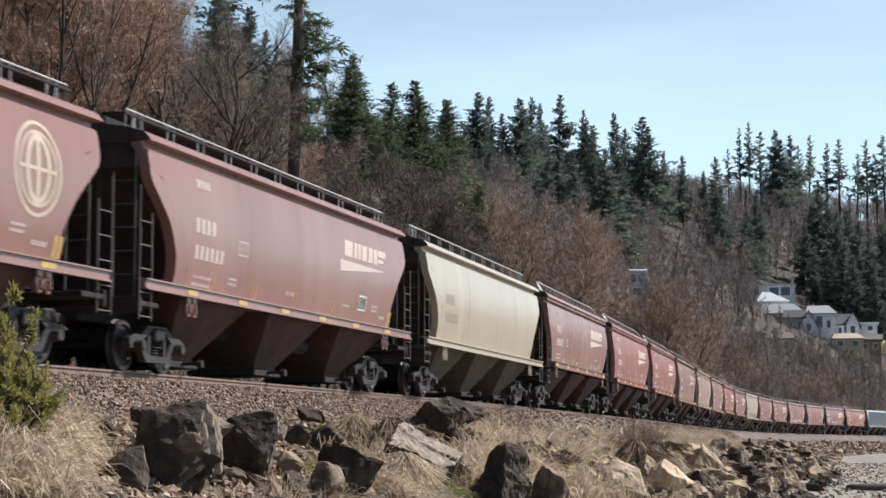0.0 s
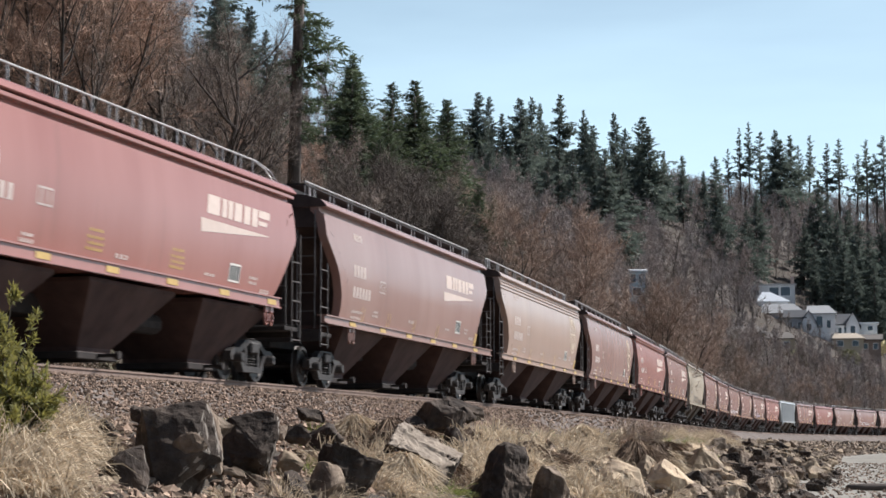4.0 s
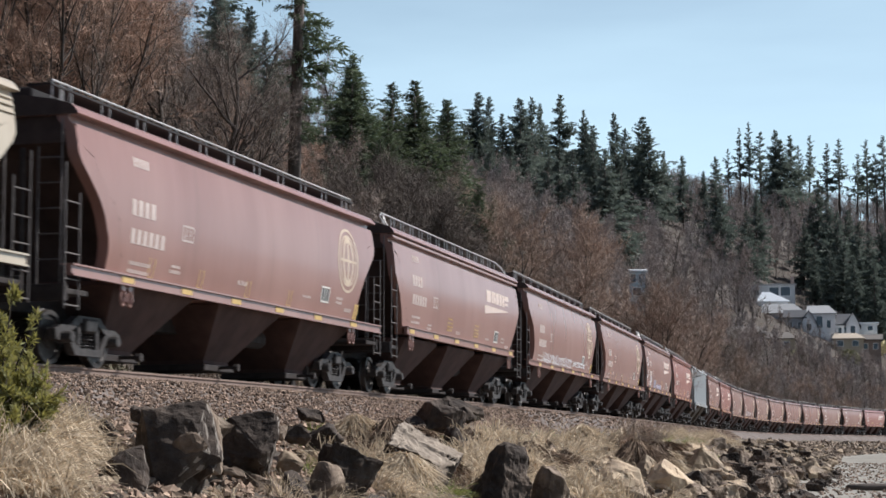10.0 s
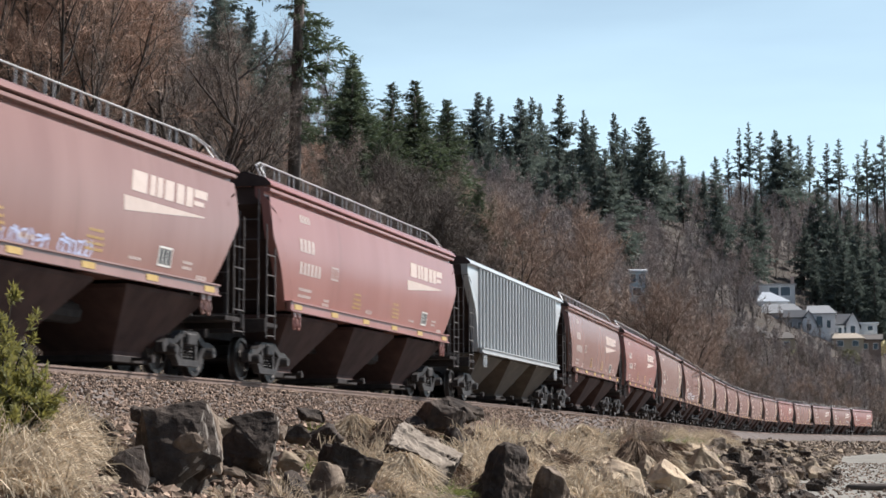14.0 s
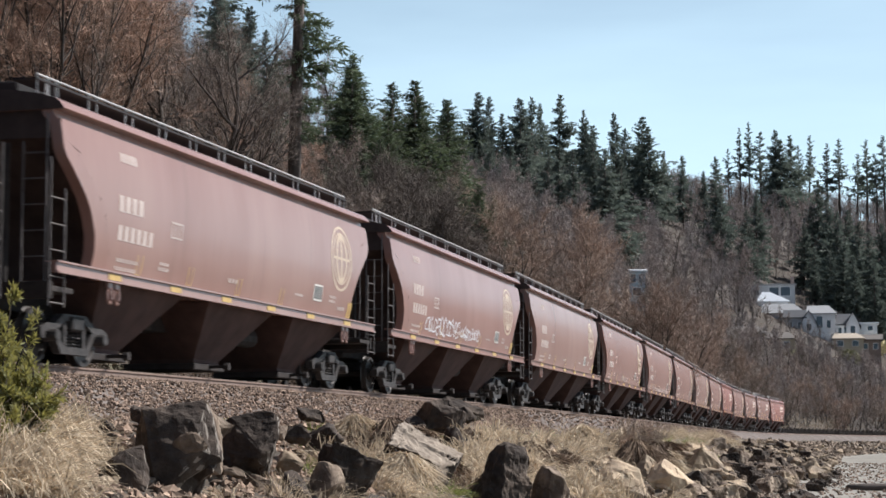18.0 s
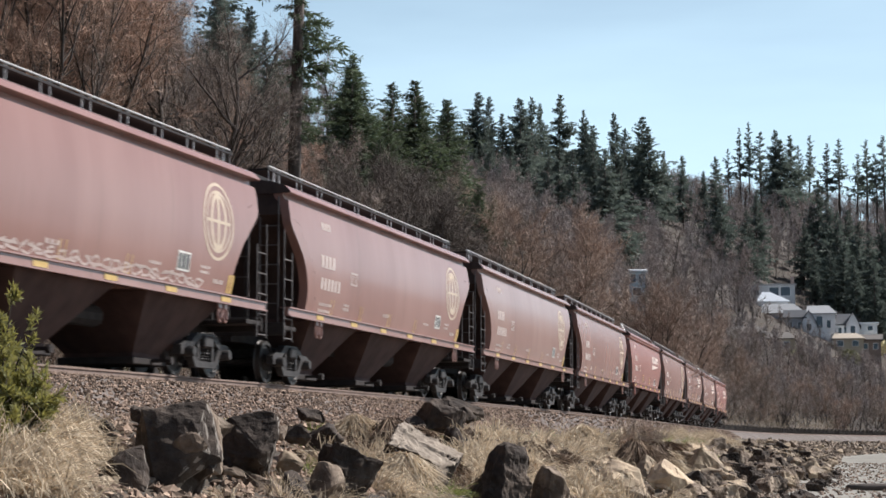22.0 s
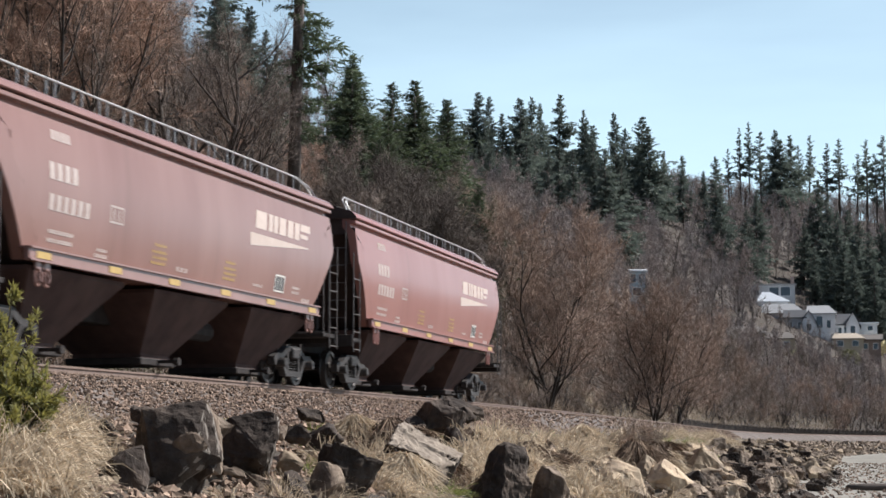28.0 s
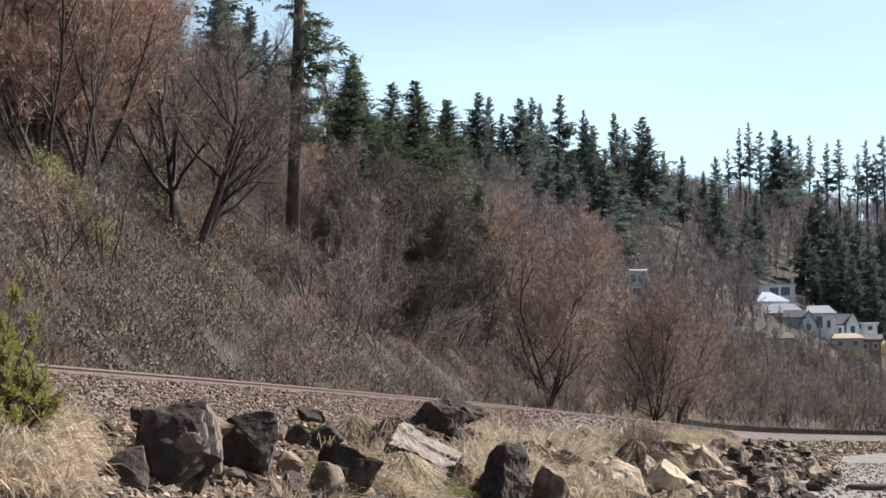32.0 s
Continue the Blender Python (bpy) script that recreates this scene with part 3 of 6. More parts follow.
def ladder_mesh(width, z0, z1, along_x=True):
    g = Geo()
    w = width / 2
    p = lambda a, z: (a, 0, z) if along_x else (0, a, z)
    for a in (-w, w):
        g.tube([p(a, z0), p(a, z1 - (0.45 if a > 0 else 0))], 0.017, 5)
    for k in range(int((z1 - z0 - 0.45) / 0.42) + 1):
        g.tube([p(-w, z0 + 0.06 + 0.42 * k), p(w, z0 + 0.06 + 0.42 * k)], 0.014, 5)
    return g.mesh("ladder", M_LADDER)


ME_LADDER, ME_ENDLADDER = ladder_mesh(0.52, 0.85, 3.22), ladder_mesh(0.42, 1.2, 4.0, False)
ME_POST = Geo().tube([(0, 0, 1.19), (0.0, 0, 3.55)], 0.05, 6).mesh("end_post", M_STEEL)
def walk_meshes(half, top, sloped):
    """Running board with its rail, stays, rail ends and the hatch under it, for one roof length."""
    rail = half - (0.75 if sloped else 0.1)
    ends = Geo()
    if sloped:      # the rail bends down to the corner of the roof
        ends.tube([(-0.62, -0.3, 4.22), (-0.5, -0.1, 4.56), (0, 0, 4.70), (0.25, 0, 4.70), (-0.2, -0.1, 4.56), (-0.32, -0.3, 4.22)], 0.018, 5)
    else:
        ends.tube([(0, 0, 4.22), (0, 0, 4.70), (0.3, 0, 4.70), (0.3, 0, 4.24), (0.62, 0, 4.24), (0.62, 0, 4.70)], 0.017, 5)
    return {"walk": Geo().box(-half, half, -0.23, 0.23, top - 0.14, top - 0.10).mesh("running_board", M_HATCH), "rail": Geo().tube([(-rail, 0, 4.70), (rail, 0, 4.70)], 0.02, 6).mesh("handrail", M_GALV),
            "hatch": Geo().box(-half + 0.7, half - 0.7, -0.3, 0.3, 4.30, top, 0.03).mesh("roof_hatch", M_HATCH), "end": ends.mesh("end_handrail", M_GALV), "reach": rail}


ROOFWALKS = {"curved": walk_meshes(8.15, 4.74, False), "ridged": walk_meshes(8.15, 4.5, False), "straight": walk_meshes(7.85, 4.5, True)}
ME_STAY = Geo().tube([(0, 0, 4.20), (0, 0, 4.69)], 0.016, 5).mesh("stanchion", M_GALV)
ME_TANK = Geo().tube([(-0.6, -0.55, 0.95), (0.6, -0.55, 0.95)], 0.2, 10).mesh("air_reservoir", M_STEEL)
ME_BWHEEL = Geo().turned([(-0.02, 0.26), (0.02, 0.28), (0.05, 0.26)], 0.0, sides=14).mesh("brake_wheel", M_STEEL)
RIDGES = Geo()
for z, y in ((3.72, 1.515), (3.84, 1.497), (3.95, 1.475)):
    RIDGES.box(-8.17, 8.17, -y - 0.035, -y + 0.02, z - 0.022, z + 0.022, 0.01)
ME_RIDGES = RIDGES.mesh("eave_ridge", M_STEEL)
ME_BAND = Geo().box(-7.92, 7.92, -1.525, -1.35, 3.955, 4.035, 0.012).mesh("eave_band", M_STEEL)
ME_RIB = Geo().box(-0.05, 0.05, -1.545, -1.455, 1.62, 4.08, 0.025).mesh("rib", M_STEEL)
HULLS = {"curved": (hull_mesh("body", CURVED), CURVED), "ridged": (hull_mesh("body", RIDGED), RIDGED), "straight": (hull_mesh("body", STRAIGHT), STRAIGHT), "ribbed": (hull_mesh("body", RIBBED), RIBBED)}
CORNERS = {k: (corner_mesh(lv), corner_far(corner_mesh(lv))) for k, (me, lv) in HULLS.items()}
ME_ROOFS = {k: roof_mesh(e[0]) for k, e in ENDS.items()}


def build_truck():
    """The first truck, whose wheels are keyed; the others are copies of it."""
    truck = new("truck", ME_BOLSTER)
    for y in (-1.0, 1.0):
        put("side_frame", ME_SIDE, truck, "", pose(0, y, 0, 0, 0, 0 if y < 0 else 180))
        for x in (-0.17, 0.0, 0.17):
            put("spring", ME_SPRING, truck, "", pose(x, y, 0))
    for x in (-0.45, 0.45):
        put("brake_beam", ME_BRAKE, truck, "", pose(x, 0, 0))
    for x in (-0.89, 0.89):
        put("wheelset", ME_WHEELS, truck, "steel wheels on their axle", pose(x, 0, 0.457))
    return truck


FIRST_TRUCK = build_truck()


class Marks(Geo):
    """Thin painted shapes that lie on the curved side sheet, 5 mm proud."""
    lv = CURVED

    def at(self, x, z):
        return (x, -half_width(self.lv, z) - 0.006, z)

    def bar(self, x0, x1, z0, z1, slant=0.0):
        n, k = len(self.v), max(2, int((z1 - z0) / 0.15) + 1)
        for i in range(k + 1):
            z = z0 + (z1 - z0) * i / k
            self.v += [self.at(x0 + slant * (z - z0), z), self.at(x1 + slant * (z - z0), z)]
        self.f += [(n + 2 * i, n + 2 * i + 1, n + 2 * i + 3, n + 2 * i + 2) for i in range(k)]
        return self

    def wedge(self, x0, x1, z0, z1, thin):
        """Thick at x0, tapering to the thin end at x1."""
        n = len(self.v)
        for i in range(9):
            x = x0 + (x1 - x0) * i / 8
            lo = z0 + (z1 - z0 - thin) * i / 8
            self.v += [self.at(x, lo), self.at(x, z1)]
        self.f += [(n + 2 * i, n + 2 * i + 2, n + 2 * i + 3, n + 2 * i + 1) for i in range(8)]
        return self

    def ring4(self, x0, x1, z0, z1, t):
        """A square border of one piece."""
        n = len(self.v)
        for e in (0, t):
            self.v += [self.at(x, z) for x, z in ((x0 + e, z0 + e), (x1 - e, z0 + e), (x1 - e, z1 - e), (x0 + e, z1 - e))]
        self.f += [(n + k, n + (k + 1) % 4, n + 4 + (k + 1) % 4, n + 4 + k) for k in range(4)]
        return self

    def ring(self, cx, cz, r0, r1):
        n = len(self.v)
        for k in range(28):
            q = 2 * math.pi * k / 28
            self.v += [self.at(cx + r0 * math.cos(q), cz + r0 * math.sin(q)), self.at(cx + r1 * math.cos(q), cz + r1 * math.sin(q))]
        self.f += [(n + 2 * k, n + 2 * k + 1, n + (2 * k + 3) % 56, n + (2 * k + 2) % 56) for k in range(28)]
        return self

    def oval(self, cx, cz, rx, rz, t):
        """An upright oval line of width t."""
        n = len(self.v)
        for k in range(24):
            q = 2 * math.pi * k / 24
            self.v += [self.at(cx + (rx - e) * math.cos(q), cz + (rz - e) * math.sin(q)) for e in (0, t)]
        self.f += [(n + 2 * k, n + 2 * k + 1, n + (2 * k + 3) % 48, n + (2 * k + 2) % 48) for k in range(24)]
        return self

    def italic(self, x, z, n, w, h, gap, lean):
        """Leaning bars in place of a large word."""
        for k in range(n):
            a = x + k * (w + gap)
            self.bar(a, a + w, z, z + h, lean)
        return self

    def letters(self, x, z, n, w, h, gap):
        """A row of plain bars in place of characters, one piece held together by a thin base line."""
        b = len(self.v)
        for k in range(n):
            for a in (x + k * (w + gap), x + k * (w + gap) + w):
                self.v += [self.at(a, z), self.at(a, z + 0.012), self.at(a, z + h * 0.5), self.at(a, z + h)]
        for k in range(2 * n - 1):
            c = b + 4 * k
            rows = (0, 1, 2) if k % 2 == 0 else (0,)
            self.f += [(c + r, c + 4 + r, c + 5 + r, c + 1 + r) for r in rows]
        return self

    def scrawl(self, x0, x1, z0, z1, seed, loops=14, width=0.045):
        """One looping ribbon of spray paint."""
        rnd, p = random.Random(seed), []
        for j in range(loops):
            cx, a = x0 + (x1 - x0) * (j + 0.5) / loops, rnd.uniform(0, 6)
            for i in range(7):
                a += rnd.uniform(0.5, 1.6)
                p.append((cx + 0.6 * (x1 - x0) / loops * math.cos(a) * rnd.uniform(0.4, 1.2), (z0 + z1) / 2 + (z1 - z0) / 2 * math.sin(a) * rnd.uniform(0.5, 1)))
        b = len(self.v)
        for k, (x, z) in enumerate(p):
            (xa, za), (xb, zb) = p[max(k - 1, 0)], p[min(k + 1, len(p) - 1)]
            d = math.hypot(xb - xa, zb - za) + 1e-6
            ox, oz = -(zb - za) / d * width / 2, (xb - xa) / d * width / 2
            self.v += [self.at(x - ox, z - oz), self.at(x + ox, z + oz)]
        self.f += [(b + 2 * k, b + 2 * k + 2, b + 2 * k + 3, b + 2 * k + 1) for k in range(len(p) - 1)]
        return self

    def done(self, name, material):
        return mesh_of(name, self.v, self.f, material)


def marks_on(levels):
    m = Marks()
    m.lv = levels
    return m


def emblem_meshes():
    out = {}
    for key in ("curved", "ridged", "straight"):
        lv = HULLS[key][1]
        m = marks_on(lv).ring(6.02, 2.97, 0.76, 0.70).ring(6.02, 2.97, 0.61, 0.565).oval(6.02, 2.97, 0.40, 0.57, 0.10)
        m.bar(5.965, 6.075, 2.38, 3.56).bar(5.44, 6.60, 2.94, 3.00)
        out[key, "emblem"] = m.done("round_emblem", M_GOLD)
        out[key, "wedge"] = marks_on(lv).wedge(2.62, 6.15, 2.70, 2.97, 0.02).done("wedge_emblem", M_EMBLEM)
        out[key, "blocks"] = [marks_on(lv).italic(*row).done("emblem_band", M_EMBLEM) for row in (
            (2.92, 3.09, 1, 0.62, 0.38, 0, 0.35), (3.66, 3.09, 1, 0.24, 0.38, 0, 0.35), (3.97, 3.09, 1, 0.24, 0.38, 0, 0.35), (4.30, 3.09, 1, 0.40, 0.38, 0, 0.35), (4.82, 3.09, 1, 0.34, 0.38, 0, 0.35),
            (5.26, 3.09, 1, 0.30, 0.38, 0, 0.35), (5.70, 3.31, 1, 0.62, 0.16, 0, 0.35), (5.64, 3.15, 1, 0.48, 0.09, 0, 0.35))]
        z = 2.38 if key == "straight" else 2.16
        out[key, "lines"] = [marks_on(lv).letters(*row).done("stencilled_line", M_WHITE) for row in (
            (-6.15, z + 0.49, 4, 0.17, 0.28, 0.10), (-6.12, z, 6, 0.155, 0.26, 0.10))]
        out[key, "small"] = [marks_on(lv).letters(*row).done("stencilled_line", M_FADED) for row in (
            (-6.05, z - 0.36, 9, 0.07, 0.06, 0.03), (-6.05, z - 0.50, 9, 0.07, 0.06, 0.03), (-6.02, 3.52, 5, 0.09, 0.16, 0.05), (-4.3, 1.80, 5, 0.07, 0.06, 0.03), (-4.25, 1.90, 4, 0.07, 0.05, 0.03),
            (-0.9, 1.86, 3, 0.10, 0.08, 0.09), (3.0, 1.90, 5, 0.07, 0.05, 0.04), (5.3, 2.02, 4, 0.08, 0.05, 0.04), (5.3, 1.92, 5, 0.06, 0.05, 0.03), (6.0, 1.78, 4, 0.09, 0.08, 0.04))]
        out[key, "small"].append(marks_on(lv).ring4(-3.9, -3.38, 2.42, 2.72, 0.035).bar(-3.76, -3.72, 2.47, 2.67).bar(-3.58, -3.54, 2.47, 2.67).done("stencilled_box", M_FADED))
        out[key, "frame"] = marks_on(lv).ring4(4.2, 4.78, 1.88, 2.24, 0.035).bar(4.38, 4.41, 1.92, 2.2).bar(4.55, 4.58, 1.92, 2.2).done("panel_border", M_WHITE)
        if key == "straight":
            out[key, "yellow"] = [marks_on(lv).letters(x, 1.90, n, 0.06, 0.05, 0.05).letters(x + 0.04, 2.0, n, 0.06, 0.045, 0.05).letters(x, 2.1, n, 0.06, 0.045, 0.05).letters(x + 0.06, 2.22, n - 1, 0.06, 0.045, 0.05)
                                  .done("yellow_notice", M_YELLOW) for x, n in ((-2.05, 6), (1.35, 6))]
        else:
            out[key, "yellow"] = [marks_on(lv).letters(x, 1.64, 2, 0.03, 0.34, 0.17).done("yellow_notice", M_YELLOW) for x in (-5.2, -2.9, -0.4, 2.1)]
            out[key, "yellow"].append(marks_on(lv).letters(6.72, 1.64, 2, 0.12, 0.36, 0.05).done("yellow_notice", M_YELLOW))
        out[key, "black"] = marks_on(lv).bar(4.24, 4.74, 1.92, 2.2).done("dark_panel", M_BLACK)
    out["reflector"] = Geo().box(-0.24, 0.24, -1.632, -1.622, -0.055, 0.055).mesh("reflector", M_YELLOW)
    return out


MARKS = emblem_meshes()


def hopper_car(shape, colour, label, logo="", stencils=True, reflect=True, dark_marks=False):
    """One covered hopper car, its middle over the origin, rail heads at z = 0, nose towards -x."""
    car = tagged(new("covered_hopper_car"), label, "hopper car", "cars of the grain train")
    hull, lv = HULLS[shape]
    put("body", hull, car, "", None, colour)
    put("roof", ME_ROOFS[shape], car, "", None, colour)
    near, far = CORNERS[shape]
    roof_half, end, half = ENDS[shape]
    for me, a in ((near, 0), (far, 0), (near, 180), (far, 180)):
        put("end_flange", me, car, "", pose(0, 0, 0, 0, 0, a), colour)
    for y, a in ((-1.57, 0), (1.57, 180)):
        put("side_sill", ME_SILLS[shape], car, "", pose(0, y, 0, 0, 0, a), colour)
        for x in (-6.3, 6.3):
            put("jacking_pad", ME_PAD, car, "", pose(x, y, 0.1 if shape == "straight" else 0.0), colour)
    put("centre_sill", ME_CENTRE, car)
    for x in (-4.8, 0.0, 4.8):
        hop = put("hopper", ME_HOPPER, car, "dusty discharge hopper with underside shade in its colour", pose(x, 0, 0), M_CREAMSHADE if colour in (P_CREAM, P_GREY) else M_SHADEGRIME)
        put("outlet_gate", ME_GATE, hop, "grimy steel outlet gate")
    for x, a in ((-end, 180), (end, 0)):
        put("end_platform", ME_PLATFORM, car, "dark steel end platform", pose(x, 0, 0, 0, 0, a))
        put("coupler", ME_COUPLER, car, "black steel coupler", pose(math.copysign(half - 0.44, x), 0, 0, 0, 0, a))
        for y in (-0.55, 0.55):
            put("end_post", ME_POST, car, "", pose(x, y, 0))
        put("ladder", ME_ENDLADDER, car, "thin grey steel ladder", pose(x + math.copysign(0.1, x), -1.1, 0))
        for y in (-1.57, 1.57):
            put("ladder", ME_LADDER, car, "thin grey steel ladder", pose(x + math.copysign(0.05 if shape == "straight" else 0.2, x), y, 0, 0, 0, a - 180))
    put("air_reservoir", ME_TANK, car, "grimy steel air reservoir", pose(2.2, 0, 0))
    put("brake_wheel", ME_BWHEEL, car, "", pose(-end - 0.3, 0.5, 2.2, 0, 0, 90))
    if shape != "ribbed":
        top = ROOFWALKS[shape if colour != P_CREAM else "ridged"]
        put("roof_hatch", top["hatch"], car, "long roof hatch coloured black for the shade under the rail")
        stays, gap = (7, 1.0) if shape == "straight" else (5, 1.5)
        for y in (-0.78, 0.78):
            board = put("running_board", top["walk"], car, "grating walkway coloured black for shade, with a pale rail", pose(0, y, 0))
            rail_y = math.copysign(0.2, y)
            put("handrail", top["rail"], board, "", pose(0, rail_y, 0))
            for k in range(-stays, stays + 1):
                # near-side stays are doubled to imitate their ghosting in motion; the second is added
                for dx in ((-0.16, 0.16) if y < 0 else (0.0,)):
                    if abs(gap * k + dx) < top["reach"] - 0.2:
                        put("stanchion", ME_STAY, board, "", pose(gap * k + dx, rail_y, 0))
            for x, a in ((-top["reach"], 0), (top["reach"], 180)):
                put("end_handrail", top["end"], board, "", pose(x, rail_y, 0, 0, 0, a) @ (Matrix.Diagonal((1, -1, 1, 1)) if (a == 180) == (y < 0) else Matrix()))
        if shape == "ridged":
            put("eave_ridge", ME_RIDGES, car, "", None, colour)
        elif shape == "straight":
            put("eave_band", ME_BAND, car, "", None, colour)
        ink = M_FADEDBLACK if dark_marks else M_FADED
        for me in MARKS[shape, "lines"]:
            put("stencilled_line", me, car, "", None, ink)
        if stencils:
            for me in MARKS[shape, "small"]:
                put("stencilled_line", me, car, "small pale stencilled line")
            for me in MARKS[shape, "yellow"]:
                put("yellow_notice", me, car, "yellow stencilled notice")
            put("dark_panel", MARKS[shape, "black"], car)
            border = put("panel_border", MARKS[shape, "frame"], car)
            border.location.y = -0.004
        if logo:
            sign = put("emblem", MARKS[shape, logo], car, "round pale gold emblem" if logo == "emblem" else "white wedge-shaped emblem")
            if logo == "wedge":
                for me in MARKS[shape, "blocks"]:
                    put("emblem_band", me, sign)
    else:
        for k in range(27):
            put("rib", ME_RIB, car, "", pose(-6.7 + 13.4 * k / 26, 0, 0), colour)
    if reflect:
        z = 1.62 if shape == "straight" else 1.49
        for x in (-6.35, -3.75, -1.25, 1.25, 3.75, 6.35):
            put("reflector", MARKS["reflector"], car, "yellow reflective dash", pose(x, 0, z))
    for x in (-TRUCK_X, TRUCK_X):
        t = copy_thing(FIRST_TRUCK, pose(x, 0, 0))
        t.parent = car
    return car


def spray(car, shape, name, material, label, *runs):
    for i, (x0, x1, z0, z1, loops) in enumerate(runs):
        m = marks_on(HULLS[shape][1])
        m.scrawl(x0, x1, z0, z1, i * 7 + int(abs(x0) * 10), loops)
        put(name, m.done(name, material), car, label)


LABELS = {
    "be": "weathered brown hopper car with a round gold emblem", "de": "dull dark brown hopper car with a round faded emblem", "te": "tan-brown hopper car with a round emblem",
    "bw": "brown hopper car with a white wedge emblem", "rw": "bright oxide-red hopper car with a white wedge emblem", "dw": "dull purplish-brown hopper car with curved ends and a wedge emblem",
    "cr": "cream hopper car streaked with dirt", "cg": "cream hopper car with ridged eaves and dark graffiti", "gr": "pale grey hopper car with ribbed sides"}
PAINTS = {"b": P_BROWN, "d": P_DARK, "t": P_TAN, "r": P_RED, "c": P_CREAM, "g": P_GREY}
ORDER = "be bcw cr bw rw rw dcw te de rw bw cg be bw be be bw rw gr bw rw de be de be be be de be rw be bw bw rw".split()
CARS = []
for kind in ORDER:
    if kind == "gr":
        c = hopper_car("ribbed", P_GREY, LABELS["gr"], reflect=False)
    elif kind in ("cr", "cg"):
        c = hopper_car("ridged" if kind == "cg" else "curved", P_CREAM, LABELS[kind], stencils=False, reflect=False, dark_marks=True)
    elif kind[1:] == "cw":
        c = hopper_car("curved", PAINTS[kind[0]], LABELS[kind[0] + "w"], "wedge")
    elif kind[1] == "e":
        c = hopper_car("ridged" if kind[0] == "t" else "curved", PAINTS[kind[0]], LABELS[kind], "emblem")
    else:
        c = hopper_car("straight", PAINTS[kind[0]], LABELS[kind], "wedge")
    CARS.append(c)
spray(CARS[11], "ridged", "graffiti", M_BLACK, "dark scrawled graffiti", (-2.6, 1.6, 1.62, 2.15, 14), (2.0, 5.6, 1.62, 1.95, 14))
spray(CARS[14], "curved", "graffiti", M_SPRAY, "pale scrawled graffiti", (-5.2, 1.8, 1.6, 2.0, 22), (2.0, 5.2, 1.72, 1.95, 12))
spray(CARS[16], "straight", "graffiti", M_SPRAY, "white scrawled graffiti", (-7.25, -6.8, 2.75, 3.4, 3), (-7.1, -6.75, 2.05, 2.7, 3), (-5.35, -4.5, 1.66, 2.5, 5))
spray(CARS[16], "straight", "blue_graffiti", M_BLUESPRAY, "pale blue scrawled graffiti", (-3.0, -1.8, 1.68, 2.25, 6), (-1.4, 0.1, 1.66, 2.05, 6), (0.4, 1.6, 1.66, 2.1, 6))
spray(CARS[22], "curved", "graffiti", M_SPRAY, "white scrawled graffiti", (-4.6, -0.6, 1.62, 2.3, 10), (-0.4, 2.0, 1.72, 2.15, 8))
spray(CARS[24], "curved", "graffiti", M_FADED, "faded scrawled graffiti", (-1.0, 1.5, 1.66, 1.9, 8))
spray(CARS[25], "curved", "graffiti", M_FADED, "faded scrawled graffiti", (-4.0, 5.5, 1.62, 1.85, 24))
# the pattern truck that the others were copied from goes under the first car in place of its copy
gone = [o for o in CARS[0].children if o.name.startswith("truck") and o.location.x < 0][0]
for o in (*gone.children_recursive, gone):
    bpy.data.objects.remove(o)
FIRST_TRUCK.parent, FIRST_TRUCK.location = CARS[0], (-TRUCK_X, 0, 0)


def car_pose(s):
    """A car whose middle is at s: both trucks on the line."""
    a, b = Vector(on_line(np.array(s - TRUCK_X))), Vector(on_line(np.array(s + TRUCK_X)))
    d = b - a
    return Matrix.Translation((a + b) / 2) @ pose(0, 0, 0, 0, -math.degrees(math.atan2(d.z, math.hypot(d.x, d.y))), math.degrees(math.atan2(d.y, d.x)))


def motions():
    for k, car in enumerate(CARS):
        walk(car, [(t, car_pose(MIDDLES[k] - SPEED * t)) for t in range(33)])
    # all wheels roll alike: the first truck's two wheelsets are keyed and the others roll by the same keys
    turn, rolling = math.degrees(SPEED / 0.457), {}
    for ob in [o for o in bpy.data.objects if o.name.startswith("wheelset")]:
        x = round(ob.location.x, 2)
        if x not in rolling:
            walk(ob, [(k / 30, pose(x, 0, 0.457, 0, -turn * k / 30 % 360, 0)) for k in range(961)])
            rolling[x] = ob.animation_data
        else:
            ob.rotation_mode = "QUATERNION"
            ob.animation_data_create()
            ob.animation_data.action, ob.animation_data.action_slot = rolling[x].action, rolling[x].action_slot
# ------------------------------------------------------------------ trees
def unit(v):
    return v / (np.linalg.norm(v) + 1e-9)


class Slivers:
    """Many thin tapering pieces (twigs, needles, blades) in one mesh: three corners each."""
    def __init__(self):
        self.v, self.n = [], 0

    def add(self, base, tip, width, rnd):
        side = np.cross(tip - base, rnd.normal(size=3))
        side = unit(side) * width / 2
        self.v += [base - side, base + side, tip]
        self.n += 1

    def leaf(self, base, tip, width, rnd):
        """A blade broad in the middle: two triangles."""
        side = unit(np.cross(tip - base, rnd.normal(size=3))) * width / 2
        mid = base + (tip - base) * 0.45
        self.v += [base, mid + side, tip, base, tip, mid - side]
        self.n += 2

    def mesh(self, name, material):
        me = bpy.data.meshes.new(name)
        co = np.asarray(self.v, np.float32)
        k = len(co)
        me.vertices.add(k)
        me.vertices.foreach_set("co", co.ravel())
        me.loops.add(k)
        me.loops.foreach_set("vertex_index", np.arange(k, dtype=np.int32))
        me.polygons.add(k // 3)
        me.polygons.foreach_set("loop_start", np.arange(0, k, 3, dtype=np.int32))
        me.polygons.foreach_set("loop_total", np.full(k // 3, 3, np.int32))
        me.materials.append(material)
        me.update(calc_edges=True)
        return me


